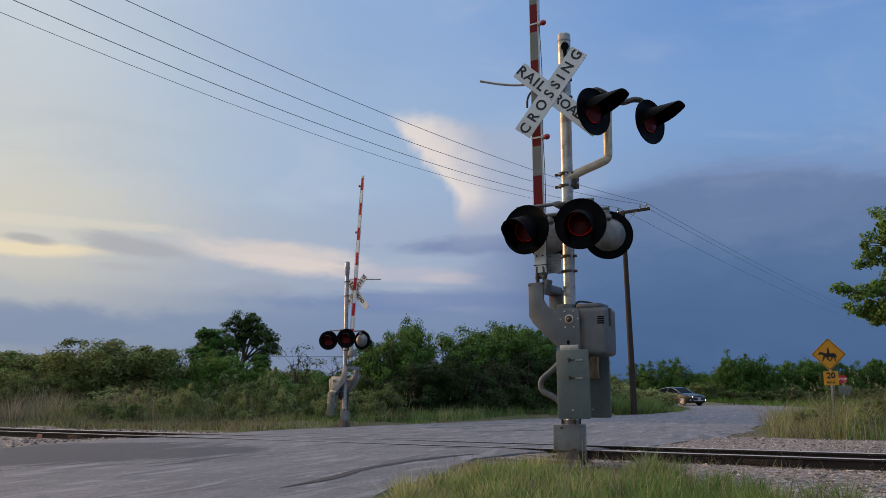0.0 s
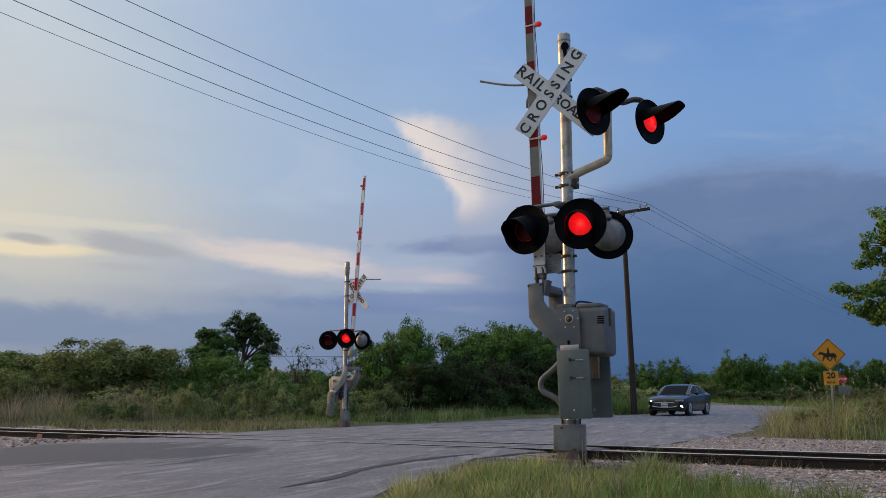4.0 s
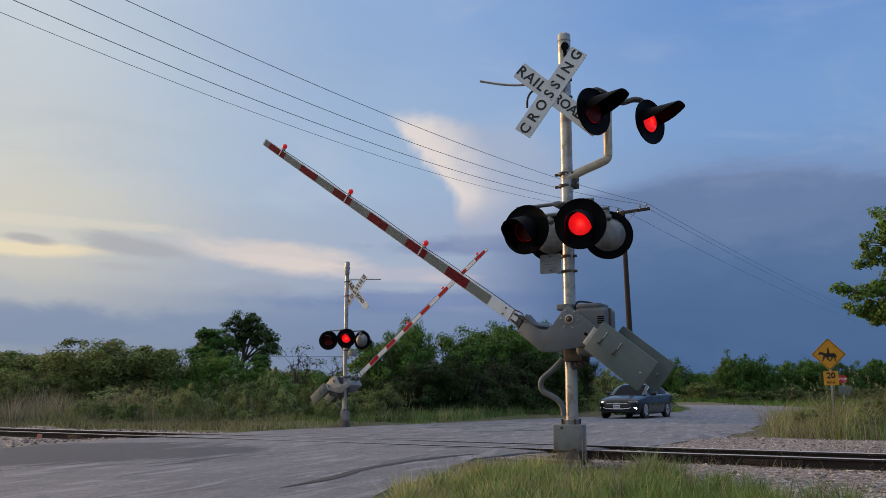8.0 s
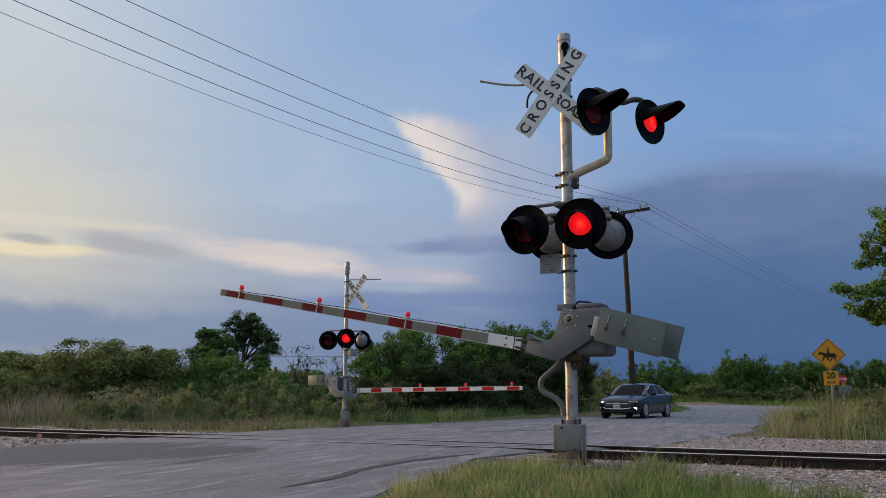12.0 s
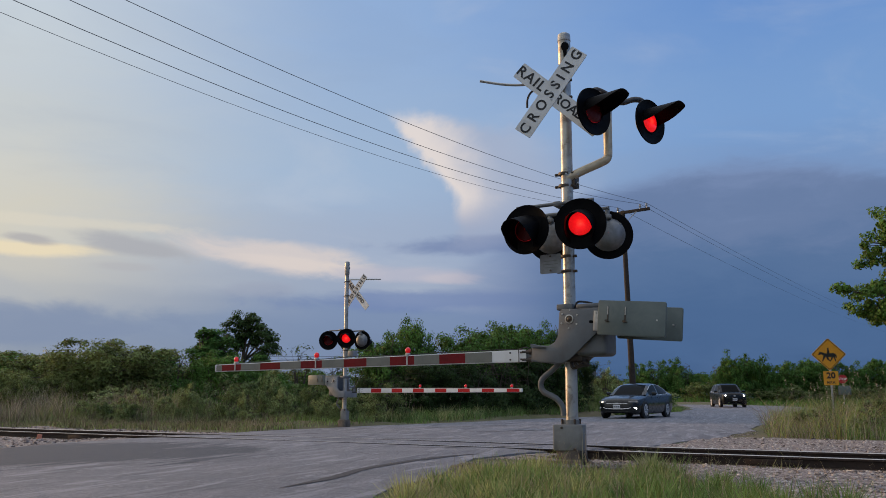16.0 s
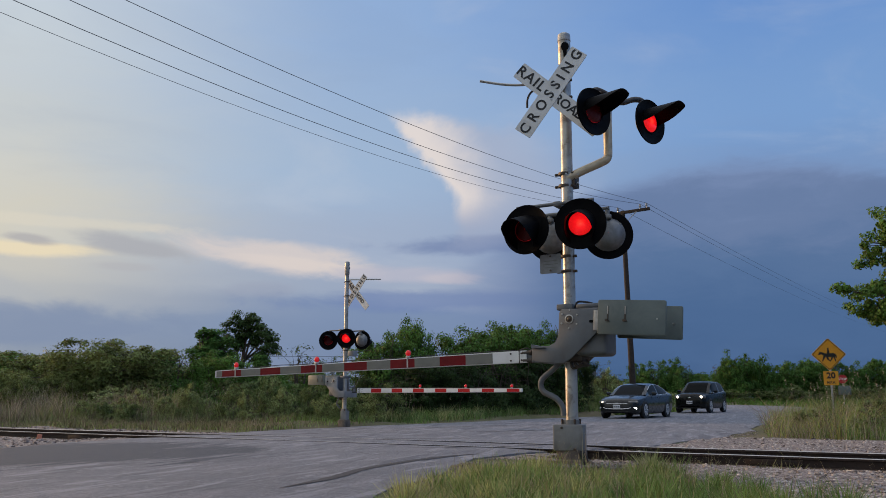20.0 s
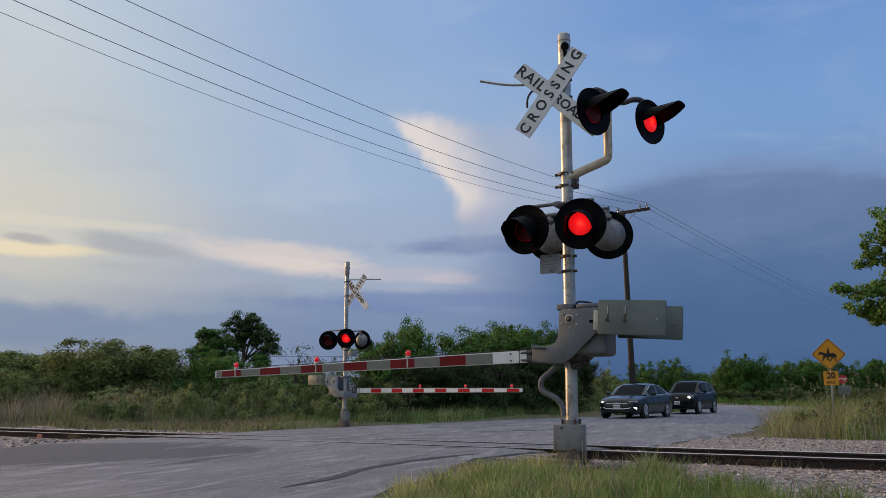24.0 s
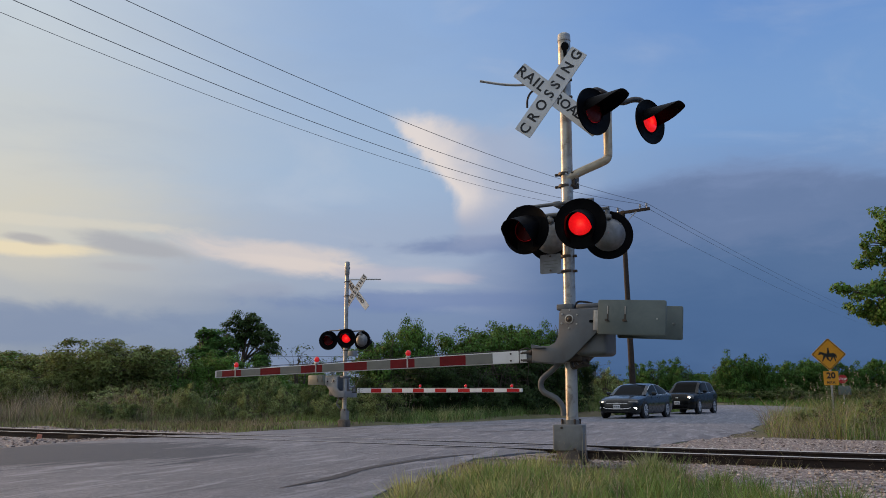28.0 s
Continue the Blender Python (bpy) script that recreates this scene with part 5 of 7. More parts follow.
def build_signs():
    s = thing("horse_crossing_sign", pose(12.75, 28.2, 0.0, 0, 0, -14), "amber diamond horse crossing sign above a speed plate", "road sign")
    bm = bmesh.new()
    box(bm, (0.06, 0.03, 2.75), (0.02, 0.03, 1.32), 0.004)
    part("post", bm, GALV, s, "grey steel channel post")
    bm = bmesh.new()
    plate(bm, rounded(0.762, 0.762, 0.05), -0.004, 0.004)
    bmesh.ops.transform(bm, matrix=Matrix.Translation((0, 0, 2.30)) @ Matrix.Rotation(radians(45), 4, "Y"), verts=bm.verts[:])
    board = part("diamond_board", bm, SIGN_YELLOW, s, "amber diamond board with thin black border")
    bm = bmesh.new()
    o, i = rounded(0.725, 0.725, 0.04), rounded(0.69, 0.69, 0.035)
    vo = [bm.verts.new((x, -0.0065, z)) for x, z in o]
    vi = [bm.verts.new((x, -0.0065, z)) for x, z in i]
    for a in range(len(o)):
        b = (a + 1) % len(o)
        bm.faces.new((vo[a], vo[b], vi[b], vi[a]))
    bmesh.ops.transform(bm, matrix=Matrix.Translation((0, 0, 2.30)) @ Matrix.Rotation(radians(45), 4, "Y"), verts=bm.verts[:])
    part("border", bm, SIGN_BLACK, board)
    # plain dark horse shape with its load as a simple block
    bm = bmesh.new()

    def flat(pts):
        vs = [bm.verts.new((x, -0.0075, 2.30 + z)) for x, z in pts]
        bm.faces.new(vs)
    flat([(-0.15, 0.045), (-0.08, 0.03), (0.05, 0.035), (0.15, 0.045), (0.21, 0.01), (0.21, -0.06), (0.14, -0.085), (-0.05, -0.09), (-0.14, -0.075), (-0.18, -0.03)])
    flat([(-0.13, 0.04), (-0.17, -0.04), (-0.23, 0.005), (-0.30, -0.03), (-0.325, 0.0), (-0.285, 0.065), (-0.27, 0.10), (-0.245, 0.075), (-0.2, 0.075)])
    flat([(-0.17, -0.05), (-0.10, -0.085), (-0.14, -0.15), (-0.20, -0.235), (-0.23, -0.22), (-0.185, -0.14)])
    flat([(-0.09, -0.08), (-0.02, -0.085), (0.0, -0.16), (0.06, -0.215), (0.035, -0.24), (-0.045, -0.175)])
    flat([(0.08, -0.075), (0.15, -0.08), (0.105, -0.15), (0.05, -0.225), (0.02, -0.215), (0.065, -0.145)])
    flat([(0.14, -0.07), (0.21, -0.05), (0.195, -0.13), (0.225, -0.23), (0.19, -0.235), (0.155, -0.14)])
    flat([(0.20, 0.015), (0.235, -0.02), (0.245, -0.12), (0.22, -0.13), (0.205, -0.05)])
    flat([(-0.055, 0.03), (0.03, 0.03), (0.015, 0.15), (-0.035, 0.15)])
    flat([(-0.035, 0.155), (0.01, 0.155), (0.012, 0.215), (-0.037, 0.215)])
    bmesh.ops.recalc_face_normals(bm, faces=bm.faces[:])
    part("horse_symbol", bm, SIGN_BLACK, board, "plain black horse symbol")
    bm = bmesh.new()
    plate(bm, rounded(0.457, 0.457, 0.03, 0.02, 1.52), -0.004, 0.004)
    pl = part("speed_plate", bm, SIGN_YELLOW, s, "square amber advisory speed plate")
    words("20", 0.27, Matrix.Translation((0.02, -0.007, 1.60)), SIGN_BLACK, pl, bold=0.01)
    words("M.P.H.", 0.10, Matrix.Translation((0.02, -0.007, 1.38)), SIGN_BLACK, pl, bold=0.003)

    st = thing("stop_sign", pose(35.8, 76.8, 0.35, 0, 0, -20), "small faded red octagonal stop sign behind tall grass", "stop sign")
    bm = bmesh.new()
    rod(bm, (0, 0.04, 0), (0, 0.04, 2.6), 0.035, seg=8)
    part("post", bm, GALV, st)
    bm = bmesh.new()
    plate(bm, [(0.41 * math.cos(radians(22.5 + 45 * i)), 2.33 + 0.41 * math.sin(radians(22.5 + 45 * i))) for i in range(8)], -0.01, 0.01)
    b = part("octagon", bm, SIGN_RED, st, "red octagonal board")
    words("STOP", 0.30, Matrix.Translation((0, -0.014, 2.33)), WHITE_SIGN, b)
    bm = bmesh.new()
    box(bm, (1.05, 0.02, 0.8), (0.1, 0, 1.35), 0.02)
    part("lower_board", bm, GREYGREEN, st, "pale board below the octagon")
    bd = thing("warning_sign", pose(42.0, 80.0, 0.35, 0, 0, -20), "distant small amber diamond sign on a post", "road sign")
    bm = bmesh.new()
    rod(bm, (0, 0.04, 0), (0, 0.04, 2.9), 0.04, seg=8)
    part("post", bm, GALV, bd)
    bm = bmesh.new()
    plate(bm, [(0.52, 2.5), (0, 3.02), (-0.52, 2.5), (0, 1.98)], -0.01, 0.01)
    part("diamond_board", bm, SIGN_YELLOW, bd)
    mk = thing("track_marker", pose(-8.85, 19.0, -0.12, 0, 0, 20), "small faded orange wooden stake beside the rail", "marker stake")
    bm = bmesh.new()
    box(bm, (0.10, 0.05, 0.22), (0, 0, 0.08), 0.008, Matrix.Rotation(radians(8), 4, "Y"))
    part("stake", bm, ORANGE, mk)
    bx = thing("small_post_sign", pose(8.2, 47.0, 0.2, 0, 0, -10), "grey back of a small sign on a post", "road sign")
    bm = bmesh.new()
    rod(bm, (0, 0, 0), (0, 0, 2.2), 0.03, seg=8)
    part("post", bm, GALV, bx)
    bm = bmesh.new()
    plate(bm, rounded(0.40, 0.55, 0.03, 0, 2.05), -0.03, -0.02)
    part("board", bm, GREY, bx, "bare grey back of the sign board")


ORANGE = material("faded_orange_paint", (0.55, 0.20, 0.12), 0.8, second=(0.42, 0.17, 0.11), scale=14)

# ---------------------------------------------------------------- cars
CAR_GREY = material("dark_blue_grey_metallic_paint", (0.009, 0.0105, 0.0115), 0.3, 0.0, second=(0.011, 0.0125, 0.0135), scale=2, amount=0.4, coat=0.75, spec=0.12)
CAR_BLACK = material("black_car_paint", (0.005, 0.0055, 0.006), 0.3, 0.0, second=(0.006, 0.0065, 0.007), scale=2, amount=0.4, coat=0.4, spec=0.08)
CAR_GLASS = material("dark_car_window", (0.003, 0.004, 0.0045), 0.12, second=(0.005, 0.006, 0.006), scale=1, spec=0.03)
CHROME = material("chrome_trim", (0.8, 0.8, 0.8), 0.25, 0.55, second=(0.7, 0.7, 0.7), scale=4)
ALLOY = material("silver_alloy_rim", (0.62, 0.62, 0.63), 0.3, 0.25, second=(0.5, 0.5, 0.51), scale=6)
PLASTIC = material("black_grille_plastic", (0.015, 0.015, 0.016), 0.5)
HEAD_ON = material("lit_headlamp", (0.9, 0.9, 0.85), 0.2, emit=((1.0, 0.88, 0.68), 14.0))
HEAD_DIM = material("dipped_headlamp", (0.9, 0.9, 0.85), 0.2, emit=((1.0, 0.88, 0.68), 4.0))
HEAD_WARM = material("dim_headlamp_cover", (0.16, 0.15, 0.14), 0.12, second=(0.06, 0.06, 0.06), scale=14, coat=0.6)
DRL = material("lit_running_lamp", (0.9, 0.9, 0.95), 0.2, emit=((0.92, 0.95, 1.0), 6.0))
PLATE_WHITE = material("white_plate", (0.62, 0.62, 0.64), 0.5)
SEATCLOTH = material("dark_cabin_cloth", (0.03, 0.03, 0.032), 0.9)


def loft(bm, sections, mat_of=None, caps=True):
    """Skin rows of points (each the same count) into a surface."""
    rings = [[bm.verts.new(q) for q in s] for s in sections]
    n = len(rings[0])
    for k, (a, b) in enumerate(zip(rings, rings[1:])):
        for j in range(n - 1):
            f = bm.faces.new((a[j], a[j + 1], b[j + 1], b[j]))
            f.material_index = mat_of(k, j) if mat_of else 0
    if caps:
        bm.faces.new(rings[0])
        bm.faces.new(rings[-1][::-1])
    return bm


def smooth_grid(rows, nu, nv):
    """Rows of points refined along and across by smooth curves."""
    wide = [smooth_path(r, nv) for r in rows]
    cols = [smooth_path([r[j] for r in wide], nu) for j in range(len(wide[0]))]
    return [[c[i] for c in cols] for i in range(len(cols[0]))]


def car(label, paint, L, W, H, hood, belt, suv, category="car"):
    """A car; local -Y is its front. Ground at z = 0."""
    c = thing("car", Matrix(), label, category, "cars waiting at the crossing")
    hw = W / 2
    # stations from front to back: y, half width at side, sill z, hood or deck height at the middle, shoulder height
    if suv:
        st = [(0, 0.60, 0.34, 0.78, 0.66), (0.06, 0.78, 0.24, 0.90, 0.78), (0.20, 0.90, 0.20, 0.985, 0.88), (0.55, 0.97, 0.20, 1.02, 0.93), (1.05, 1.0, 0.20, 1.06, 0.97), (1.5, 1.0, 0.20, 1.06, 0.99),
              (2.3, 1.0, 0.20, 1.06, 1.02), (3.2, 1.0, 0.20, 1.08, 1.05), (3.8, 0.98, 0.22, 1.09, 1.06), (4.12, 0.93, 0.26, 1.05, 1.02), (L, 0.80, 0.36, 0.95, 0.90)]
    else:
        st = [(0, 0.56, 0.30, 0.62, 0.55), (0.07, 0.76, 0.20, 0.74, 0.64), (0.25, 0.90, 0.17, 0.82, 0.73), (0.6, 0.97, 0.17, 0.88, 0.80), (1.1, 1.0, 0.17, 0.95, 0.88), (1.6, 1.0, 0.18, 0.97, 0.91),
              (2.5, 1.0, 0.18, 0.97, 0.94), (3.4, 1.0, 0.19, 0.99, 0.97), (4.2, 0.98, 0.22, 1.04, 0.99), (4.7, 0.92, 0.28, 1.03, 0.98), (L, 0.78, 0.36, 0.92, 0.85)]
    secs = []
    for y, w, sill, top, sh in st:
        w *= hw
        secs.append([(sx * px, y - L / 2, pz) for sx, px, pz in
                     [(-1, w * 0.86, sill), (-1, w * 0.97, sill + 0.06), (-1, w, (sill + sh) * 0.5), (-1, w * 0.985, sh - 0.06), (-1, w * 0.93, sh), (-1, w * 0.55, top - 0.015), (1, 0.0, top),
                      (1, w * 0.55, top - 0.015), (1, w * 0.93, sh), (1, w * 0.985, sh - 0.06), (1, w, (sill + sh) * 0.5), (1, w * 0.97, sill + 0.06), (1, w * 0.86, sill)]])
    bm = bmesh.new()
    loft(bm, smooth_grid(secs, 4, 3))
    bmesh.ops.recalc_face_normals(bm, faces=bm.faces[:])
    body = part("body", bm, paint, c, "glossy painted car body")
    bm = bmesh.new()
    box(bm, (W * 0.86, L * 0.9, 0.10), (0, 0, 0.25), 0.03)
    part("underbody", bm, PLASTIC, c)
    # cabin from cowl to tail: place along the car, height, half width of the roof, height of the belt
    if suv:
        cab = [(1.02, 1.03, 0.86, 1.00), (1.38, 1.30, 0.78, 1.02), (1.80, 1.58, 0.75, 1.03), (2.3, H - 0.005, 0.73, 1.04), (3.1, H - 0.01, 0.72, 1.06), (3.72, H - 0.07, 0.71, 1.09), (3.98, 1.36, 0.72, 1.08), (4.12, 1.08, 0.82, 1.05)]
        tops, tail = (2, 5), 3.62
    else:
        cab = [(1.28, 0.95, 0.84, 0.92), (1.70, 1.18, 0.80, 0.93), (2.14, 1.385, 0.73, 0.94), (2.6, H - 0.005, 0.70, 0.95), (3.15, H - 0.015, 0.69, 0.97), (3.68, 1.36, 0.69, 0.99), (4.10, 1.20, 0.74, 1.01), (4.50, 1.045, 0.80, 1.02)]
        tops, tail = (2, 5), 4.02
    rows = []
    for y, z, wr, zb in cab:
        d = max(0.02, z - zb)
        half = [(hw * 0.925, zb - 0.02), (hw * wr + 0.30 * hw * (0.925 - wr), zb + 0.62 * d), (hw * wr, zb + 0.86 * d), (hw * wr * 0.80, zb + 0.97 * d), (hw * wr * 0.42, z - 0.003)]
        rows.append([(-x, y - L / 2, q) for x, q in half] + [(0.0, y - L / 2, z)] + [(x, y - L / 2, q) for x, q in half[::-1]])
    nu, nv = 5, 3
    grid = smooth_grid(rows, nu, nv)
    sets = collections.defaultdict(list)
    for a in range(len(grid) - 1):
        for b in range(len(grid[0]) - 1):
            y = (grid[a][b].y + grid[a + 1][b].y) / 2 + L / 2
            u, seg = a // nu, b // nv
            if seg in (0, 1, 8, 9):
                shut = y > tail or abs(y - 2.72) < 0.055 or y < cab[0][0] + 0.34
                key = "cabin_shell" if shut else ("side_window", seg > 4, y > 2.72)
            elif seg in (2, 7):
                key = "cabin_shell"
            else:
                key = "windscreen" if u < tops[0] else ("cabin_shell" if u < tops[1] else "rear_window")
            sets[key].append((a, b))
    for key, cells in sets.items():
        bm = bmesh.new()
        at = {}
        for a, b in cells:
            bm.faces.new([at.setdefault(q, bm.verts.new(grid[q[0]][q[1]])) if q not in at else at[q] for q in ((a, b), (a, b + 1), (a + 1, b + 1), (a + 1, b))])
        bmesh.ops.recalc_face_normals(bm, faces=bm.faces[:])
        shell = key == "cabin_shell"
        part(key if isinstance(key, str) else key[0], bm, paint if shell else CAR_GLASS, c, "glossy painted roof and pillars" if shell else "dark tinted glass")
    zb = 1.03 if suv else 0.94
    for sx in (-1, 1):
        bm = bmesh.new()
        tube(bm, [(sx * hw * 0.93, cab[0][0] + 0.30 - L / 2, zb), (sx * hw * 0.935, 2.7 - L / 2, zb + 0.02), (sx * hw * 0.925, tail - L / 2, zb + 0.07)], 0.012, 6)
        if not suv:
            tube(bm, smooth_path([(sx * (x + 0.006), y, z + 0.006) for x, y, z in [tuple(rows[q][8]) for q in (1, 2, 3, 4, 5, 6)]], 4), 0.010, 6)
        part("window_trim", bm, CHROME, c)
        # door seams and handles
        for y in (1.72, 2.72, 3.62):
            bm = bmesh.new()
            box(bm, (0.012, 0.014, 0.55), (sx * hw * 0.992, y - L / 2, 0.62), 0.002)
            part("door_seam", bm, PLASTIC, body)
        for y in (2.52, 3.42):
            bm = bmesh.new()
            box(bm, (0.03, 0.18, 0.03), (sx * hw * 0.995, y - L / 2, 0.84 if not suv else 0.9), 0.01)
            part("door_handle", bm, paint, body)
        # mirrors
        bm = bmesh.new()
        box(bm, (0.20, 0.10, 0.14), (sx * (hw + 0.09), cab[0][0] + 0.45 - L / 2, zb + 0.07), 0.035)
        box(bm, (0.10, 0.04, 0.03), (sx * (hw - 0.02), cab[0][0] + 0.45 - L / 2, zb + 0.03), 0.008)
        part("mirror", bm, paint, c)
        # wheels with arches
        for y in ((0.92, 3.75) if not suv else (0.82, 3.40)):
            wr = 0.335 if not suv else 0.345
            bm = bmesh.new()
            rod(bm, (sx * (hw - 0.10), y - L / 2, wr), (sx * (hw + 0.004), y - L / 2, wr), wr + 0.045, seg=28)
            part("wheel_arch", bm, PLASTIC, body)
            bm = bmesh.new()
            lathe(bm, [(wr - 0.10, -0.10), (wr - 0.02, -0.11), (wr, -0.08), (wr, 0.08), (wr - 0.02, 0.11), (wr - 0.10, 0.10), (wr - 0.10, -0.10)], 28)
            wheel = part("wheel", bm, RUBBER, c, "car wheel with alloy rim")
            wheel.matrix_local = pose(sx * (hw - 0.09), y - L / 2, wr, 0, 0, 90)
            bm = bmesh.new()
            lathe(bm, [(wr - 0.10, 0.095), (wr - 0.125, 0.105), (wr - 0.135, 0.08), (wr - 0.13, -0.05)], 28)
            rod(bm, (0, -0.02, 0), (0, 0.085, 0), 0.06, seg=14)
            for i in range(10):
                a = radians(36 * i)
                tube(bm, [(0.05 * math.cos(a), 0.08, 0.05 * math.sin(a)), ((wr - 0.12) * math.cos(a), 0.09, (wr - 0.12) * math.sin(a))], 0.020, 6)
            if sx > 0:
                bmesh.ops.transform(bm, matrix=Matrix.Rotation(math.pi, 4, "Z"), verts=bm.verts[:])
            part("rim", bm, ALLOY, wheel, "silver ten-spoke rim")
            bm = bmesh.new()
            rod(bm, (0, -0.06, 0), (0, 0.06, 0), wr - 0.10, seg=20)
            part("brake_disc", bm, PLASTIC, wheel)
        # headlamp and running lamp
        bm = bmesh.new()
        fz = 0.64 if not suv else 0.80
        fy = 0.20
        if suv:
            box(bm, (0.34, 0.30, 0.17), (sx * 0.62, fy - L / 2 - 0.02, fz), 0.06, Matrix.Rotation(radians(sx * 32), 4, "Z"), 3)
        else:
            box(bm, (0.42, 0.22, 0.10), (sx * 0.64, fy - L / 2 - 0.02, fz), 0.04, Matrix.Rotation(radians(sx * 34), 4, "Z"), 3)
        hl = part("headlight", bm, HEAD_WARM, c, "clear headlamp cover")
        if suv:
            bm = bmesh.new()
            ball(bm, (sx * 0.60, fy - L / 2 - 0.16, fz), (0.075, 0.06, 0.065))
            part("bulb", bm, HEAD_ON, hl, "lit headlamp")
        else:
            bm = bmesh.new()
            x0 = sx * 0.60
            tube(bm, [(x0, 0.055 - L / 2, 0.43), (x0 + sx * 0.17, 0.13 - L / 2, 0.425), (x0 + sx * 0.19, 0.15 - L / 2, 0.36)], 0.027, 8)
            part("running_lamp", bm, DRL if sx > 0 else CHROME, c, "white running lamp in the bumper")
            if sx < 0:
                bm = bmesh.new()
                ball(bm, (sx * 0.62, 0.06 - L / 2, fz + 0.01), (0.07, 0.05, 0.035))
                part("bulb", bm, HEAD_DIM, hl, "dimly lit headlamp")
    bm = bmesh.new()
    if suv:
        box(bm, (1.0, 0.08, 0.16), (0, 0.055 - L / 2, 0.76), 0.03)
        box(bm, (1.05, 0.08, 0.22), (0, 0.05 - L / 2, 0.50), 0.04)
    else:
        box(bm, (0.95, 0.08, 0.07), (0, 0.03 - L / 2, 0.62), 0.02)
        box(bm, (1.12, 0.08, 0.17), (0, 0.035 - L / 2, 0.46), 0.05)
        box(bm, (1.1, 0.08, 0.07), (0, 0.06 - L / 2, 0.27), 0.02)
    part("grille", bm, PLASTIC, c, "black grille")
    bm = bmesh.new()
    if suv:
        box(bm, (0.16, 0.02, 0.05), (0, 0.005 - L / 2, 0.77), 0.01)
    else:
        tube(bm, smooth_path([(-0.60, 0.06 - L / 2, 0.50), (-0.52, 0.01 - L / 2, 0.40), (0, -0.015 - L / 2, 0.365), (0.52, 0.01 - L / 2, 0.40), (0.60, 0.06 - L / 2, 0.50)], 5), 0.016, 8)
        tube(bm, [(-0.46, 0.0 - L / 2, 0.585), (0.46, 0.0 - L / 2, 0.585)], 0.012, 8)
        box(bm, (0.16, 0.02, 0.05), (0, -0.015 - L / 2, 0.59), 0.01)
    part("chrome_trim", bm, CHROME, c, "thin chrome front trim")
    bm = bmesh.new()
    box(bm, (0.31, 0.012, 0.16), (0, -0.02 - L / 2, 0.46 if not suv else 0.52), 0.004)
    pl = part("number_plate", bm, PLATE_WHITE, c, "pale number plate with plain bars")
    bm = bmesh.new()
    for i in range(3):
        box(bm, (0.07, 0.004, 0.05), (-0.09 + 0.09 * i, -0.028 - L / 2, 0.46 if not suv else 0.52))
    part("bar", bm, GREY, pl)
    bm = bmesh.new()
    for sx in (-1, 1):
        box(bm, (0.42, 0.10, 0.60), (sx * 0.36, 2.45 - L / 2, zb - 0.02), 0.06)
        box(bm, (0.24, 0.08, 0.16), (sx * 0.36, 2.45 - L / 2, zb + 0.36), 0.04)
    part("seat_back", bm, SEATCLOTH, c)
    return c


# ---------------------------------------------------------------- plants
LEAF = material("bush_leaf", (0.115, 0.20, 0.038), 0.6, second=(0.07, 0.125, 0.026), scale=0.8, amount=0.9, island=0.5, trans=0.25, spec=0.15)
LEAF_WARM = material("yellow_green_leaf", (0.19, 0.215, 0.065), 0.6, second=(0.12, 0.142, 0.045), scale=0.6, amount=1.0, island=0.5, trans=0.3, spec=0.15)
# bush leaf with the shade of the low front row put into its colour
LEAF_SHADED = material("shaded_bush_leaf", (0.040, 0.067, 0.017), 0.6, second=(0.027, 0.046, 0.013), scale=0.8, amount=0.9, island=0.5, trans=0.2, spec=0.15)
LEAF_BRIGHT = material("oak_leaf", (0.135, 0.22, 0.045), 0.55, second=(0.09, 0.155, 0.034), scale=1.5, amount=0.8, island=0.45, trans=0.35, spec=0.15)
LEAF_FAR = material("far_tree_leaf", (0.092, 0.172, 0.036), 0.7, second=(0.058, 0.115, 0.026), scale=0.5, amount=0.9, island=0.45, trans=0.25, spec=0.15)
LEAF_TALL = material("dark_tree_leaf", (0.08, 0.122, 0.036), 0.6, second=(0.052, 0.084, 0.026), scale=0.8, amount=0.9, island=0.5, trans=0.2, spec=0.15)
SHRUB = material("olive_shrub_leaf", (0.28, 0.315, 0.115), 0.65, second=(0.175, 0.21, 0.08), scale=1.0, amount=0.9, island=0.5, trans=0.3, spec=0.15)
SHRUB_DARK = material("dull_green_shrub_leaf", (0.155, 0.19, 0.065), 0.65, second=(0.10, 0.128, 0.045), scale=1.0, amount=0.9, island=0.5, trans=0.3, spec=0.15)
OLIVE_GRASS = material("dull_olive_grass", (0.185, 0.19, 0.10), 0.75, second=(0.125, 0.122, 0.07), scale=0.7, amount=0.9, island=0.5, trans=0.3, spec=0.12)
BROWN_GRASS = material("brown_dry_grass", (0.31, 0.25, 0.19), 0.8, second=(0.21, 0.172, 0.13), scale=0.8, amount=0.9, island=0.45, trans=0.25, spec=0.12)
GREEN_WEED = material("dark_green_weed", (0.25, 0.29, 0.11), 0.65, second=(0.16, 0.20, 0.075), scale=1.0, amount=0.9, island=0.5, trans=0.3, spec=0.15)
BARK = material("rough_bark", (0.085, 0.066, 0.05), 0.95, second=(0.05, 0.04, 0.03), scale=9, bump=0.8)
GRASS = material("green_grass_blade", (0.23, 0.31, 0.09), 0.65, second=(0.14, 0.205, 0.058), scale=0.9, amount=0.9, island=0.45, trans=0.35, spec=0.15)
GRASS_YELLOW = material("yellowing_grass_blade", (0.38, 0.33, 0.11), 0.7, second=(0.26, 0.24, 0.08), scale=0.8, amount=0.9, island=0.45, trans=0.35, spec=0.15)
